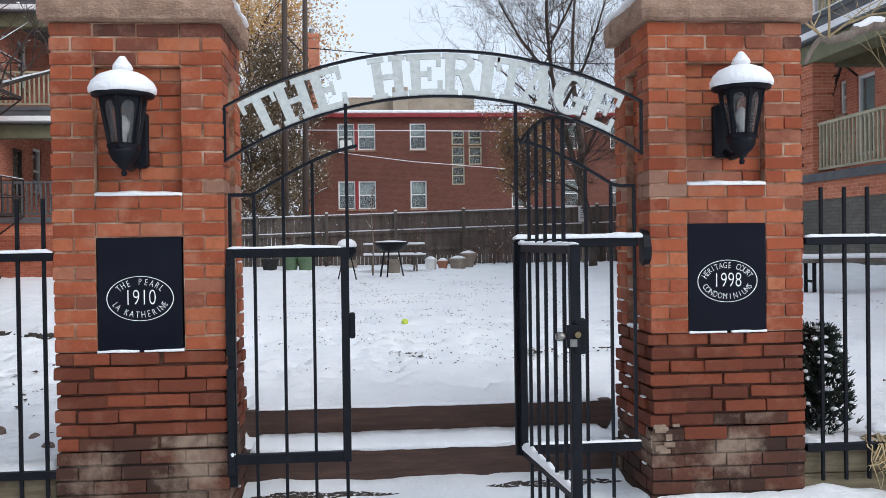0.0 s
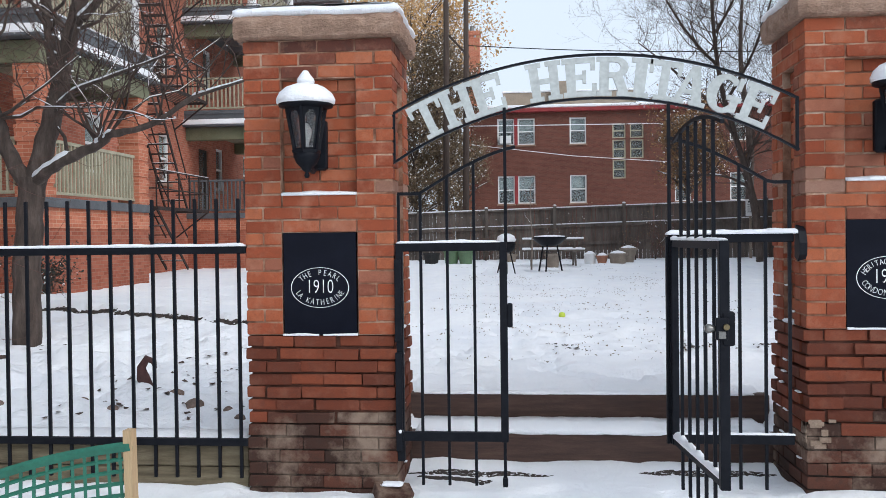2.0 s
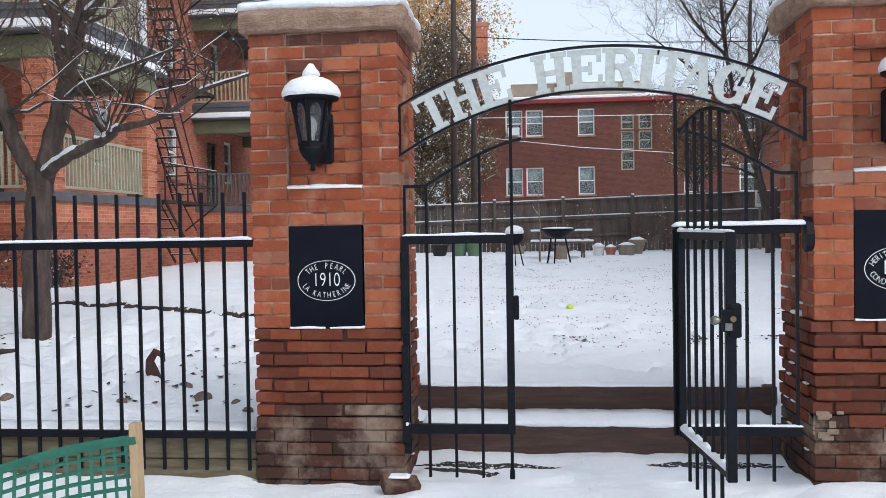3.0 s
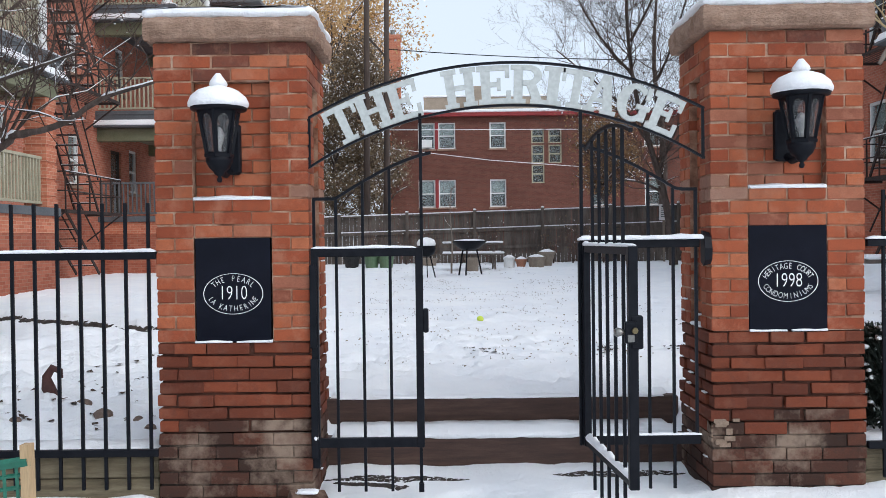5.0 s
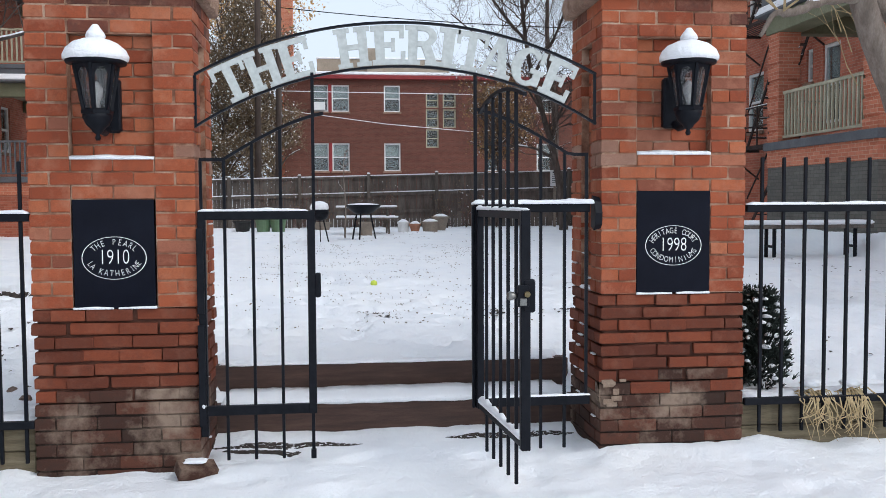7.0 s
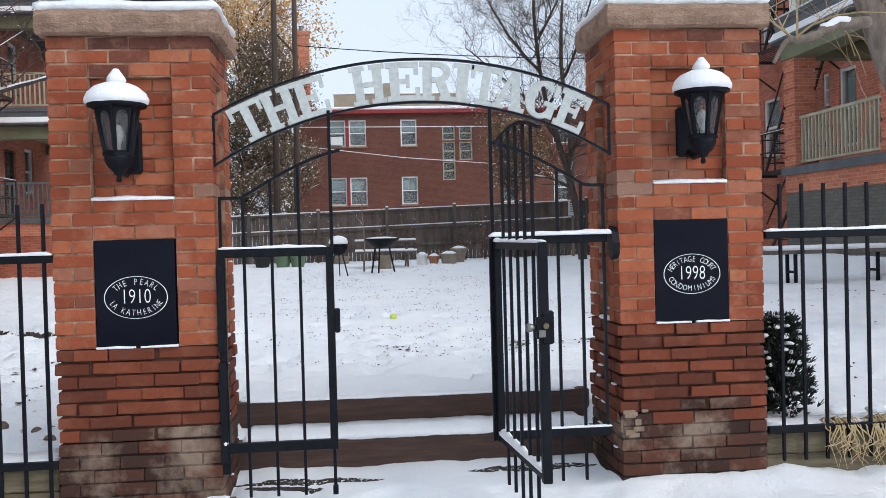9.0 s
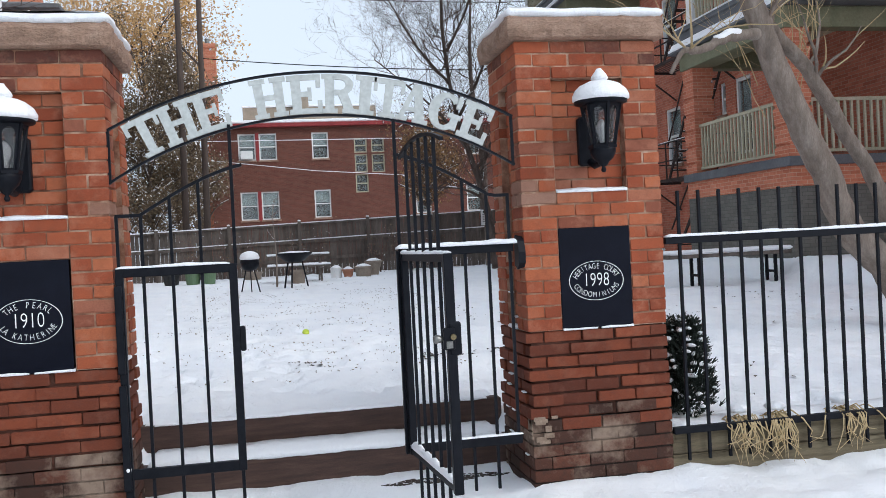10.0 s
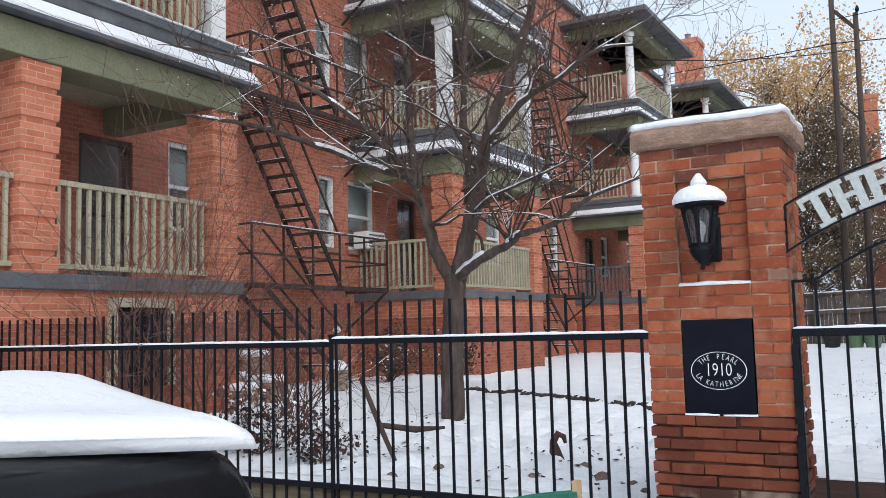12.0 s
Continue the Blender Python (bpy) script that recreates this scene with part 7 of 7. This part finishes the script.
# ---- parked black car under snow ----
def parked_car():
    zg = -0.40
    th = thing("parked_car", "black parked car under a thick layer of snow", "car", (-5.0, -3.03, zg))
    th.location, th.rotation_euler = (-5.08, -2.56, zg - 0.03), (0, 0, radians(-12))
    y0, y1 = -3.80, -2.26
    cy = (y0 + y1) / 2

    def section(x, h, z0, z1, top_in):
        return [(x, cy - h, z0), (x, cy - h, z0 + 0.55 * (z1 - z0)), (x, cy - h + top_in, z1 - 0.05), (x, cy - h + top_in + 0.10, z1), (x, cy + h - top_in - 0.10, z1), (x, cy + h - top_in, z1 - 0.05), (x, cy + h, z0 + 0.55 * (z1 - z0)), (x, cy + h, z0)]

    lower = Shape().loft([section(x, hh, zg + a, zg + b + 0.10, 0.05) for x, hh, a, b in ((-7.0, 0.66, 0.30, 0.70), (-6.85, 0.74, 0.22, 0.80), (-6.0, 0.77, 0.20, 0.90), (-3.3, 0.77, 0.20, 0.92), (-2.85, 0.76, 0.24, 0.90), (-2.70, 0.70, 0.32, 0.82))])
    part("body", lower, CARPAINT, th, "glossy black bodywork", True)
    cabin = Shape().loft([section(x, hh, zg + 0.94, zg + b + 0.14, 0.07) for x, hh, b in ((-5.85, 0.70, 0.94), (-5.2, 0.72, 1.22), (-4.7, 0.73, 1.34), (-3.7, 0.74, 1.30), (-3.1, 0.74, 1.22), (-2.82, 0.735, 1.165), (-2.74, 0.725, 1.13), (-2.70, 0.71, 1.06), (-2.68, 0.70, 0.90))])
    part("cabin", cabin, CARPAINT, th, "dark cabin and windows", True)
    for wx in (-6.2, -3.5):
        for wy, o in ((y0 + 0.10, -1), (y1 - 0.10, 1)):
            t = Shape().tube([(wx, wy - 0.09, zg + 0.31), (wx, wy + 0.09, zg + 0.31)], [0.315, 0.315], 24)
            wh = part("wheel", t, RUBBER, th, "black tyre")
            part("rim", Shape().tube([(wx, wy + o * 0.092, zg + 0.31), (wx, wy + o * 0.10, zg + 0.31)], [0.20, 0.19], 20), STEEL, wh)
    sn = Shape()
    rings = []
    for x, z, h in ((-5.3, 1.20, 0.029), (-5.1, 1.24, 0.06), (-4.7, 1.34, 0.078), (-4.2, 1.36, 0.092), (-3.9, 1.355, 0.085), (-3.65, 1.34, 0.045), (-3.4, 1.315, 0.022), (-3.2, 1.29, 0.028), (-3.0, 1.262, 0.046), (-2.85, 1.238, 0.066), (-2.75, 1.216, 0.078), (-2.68, 1.200, 0.076), (-2.645, 1.19, 0.058), (-2.63, 1.188, 0.030)):
        zb = zg + z + 0.11
        e = 0.03 * noise.noise(Vector((x * 3, 0, 5)))
        a, b = y0 + 0.09, y1 - 0.09
        up = 0.035 * smooth(-3.0, -3.8, x)
        rings.append([(x, a + 0.02, zb + up), (x, a - 0.01 + e, zb + 0.03 + up), (x, a + e, zb + 0.03 + h * 0.55), (x, a + 0.08, zb + 0.03 + h * 0.92), (x, a + 0.25, zb + 0.03 + h), (x, (a + b) / 2, zb + 0.03 + h * 1.05), (x, b - 0.25, zb + 0.03 + h), (x, b - 0.10, zb + 0.03 + h * 0.85), (x, b - 0.02, zb + 0.03 + h * 0.4), (x, b, zb)])
    # the rear edge of the roof sweeps forward on the street side
    swept = []
    for ring in rings:
        out = []
        for x, y, z in ring:
            back = 0.42 * smooth(-3.7, -2.7, x) * max(0, y1 - 0.15 - y) ** 1.15
            out.append((x - back, y, z + 0.12 * back))
        swept.append(out)
    sn.loft(swept)
    part("roof_snow", sn, SNOW, th, "thick rounded snow on the roof", True)
    bn = Shape().loft([[(x, y0 + 0.10, zg + z), (x, y0 + 0.06, zg + z + 0.05), (x, y0 + 0.3, zg + z + 0.12), (x, y1 - 0.3, zg + z + 0.12), (x, y1 - 0.06, zg + z + 0.05), (x, y1 - 0.10, zg + z)] for x, z in ((-6.9, 0.84), (-6.5, 0.93), (-5.95, 0.98))])
    part("bonnet_snow", bn, SNOW, th, "snow on the bonnet", True)


parked_car()


# ---- litter: leaves and bits showing through the snow ----
def litter(x0, x1, y0, y1, count, size, seed, label, material=LEAF_BROWN, keep=-1.0):
    r = random.Random(seed)
    s = Shape()
    for _ in range(count):
        x, y = r.uniform(x0, x1), r.uniform(y0, y1)
        if noise.noise(Vector((x * 0.9, y * 0.9, seed))) < keep:
            continue
        z = ground_height(x, y) + 0.006
        q = size * r.uniform(0.4, 1.3)
        a = r.uniform(0, 6.28)
        t = [(x + q * math.cos(a + w) * (1 if w % 2 < 1 else 0.5), y + q * math.sin(a + w) * 0.8, z + r.uniform(-0.004, 0.012)) for w in (0, 1.3, 2.6, 3.9, 5.2)]
        c = (x, y, z + 0.008)
        s.add(t + [c], [(k, (k + 1) % 5, 5) for k in range(5)])
    solid("leaf_litter", s, material, label, "leaves", kind="stuff")


litter(-1.6, 2.2, 2.2, 14, 2600, 0.011, 5, "specks of dead leaf on the snowy lawn", LEAF_BROWN, 0.0)
litter(-6.0, -1.9, 0.5, 3.4, 420, 0.028, 6, "dead leaves poking through snow in the bed", TWIG, 0.0)
litter(1.9, 6.5, 0.7, 8.0, 420, 0.022, 7, "dead leaves poking through snow in the bed", TWIG, 0.05)
litter(-2.5, 4.0, 14, 25, 300, 0.03, 8, "specks of dead leaf on the snowy lawn", LEAF_BROWN, 0.0)
# flat dark dashes in a narrow band for a row of footprints
litter(-0.2, 1.7, 2.86, 3.08, 150, 0.024, 11, "dark dashes for a row of footprints", SOIL, 0.02)
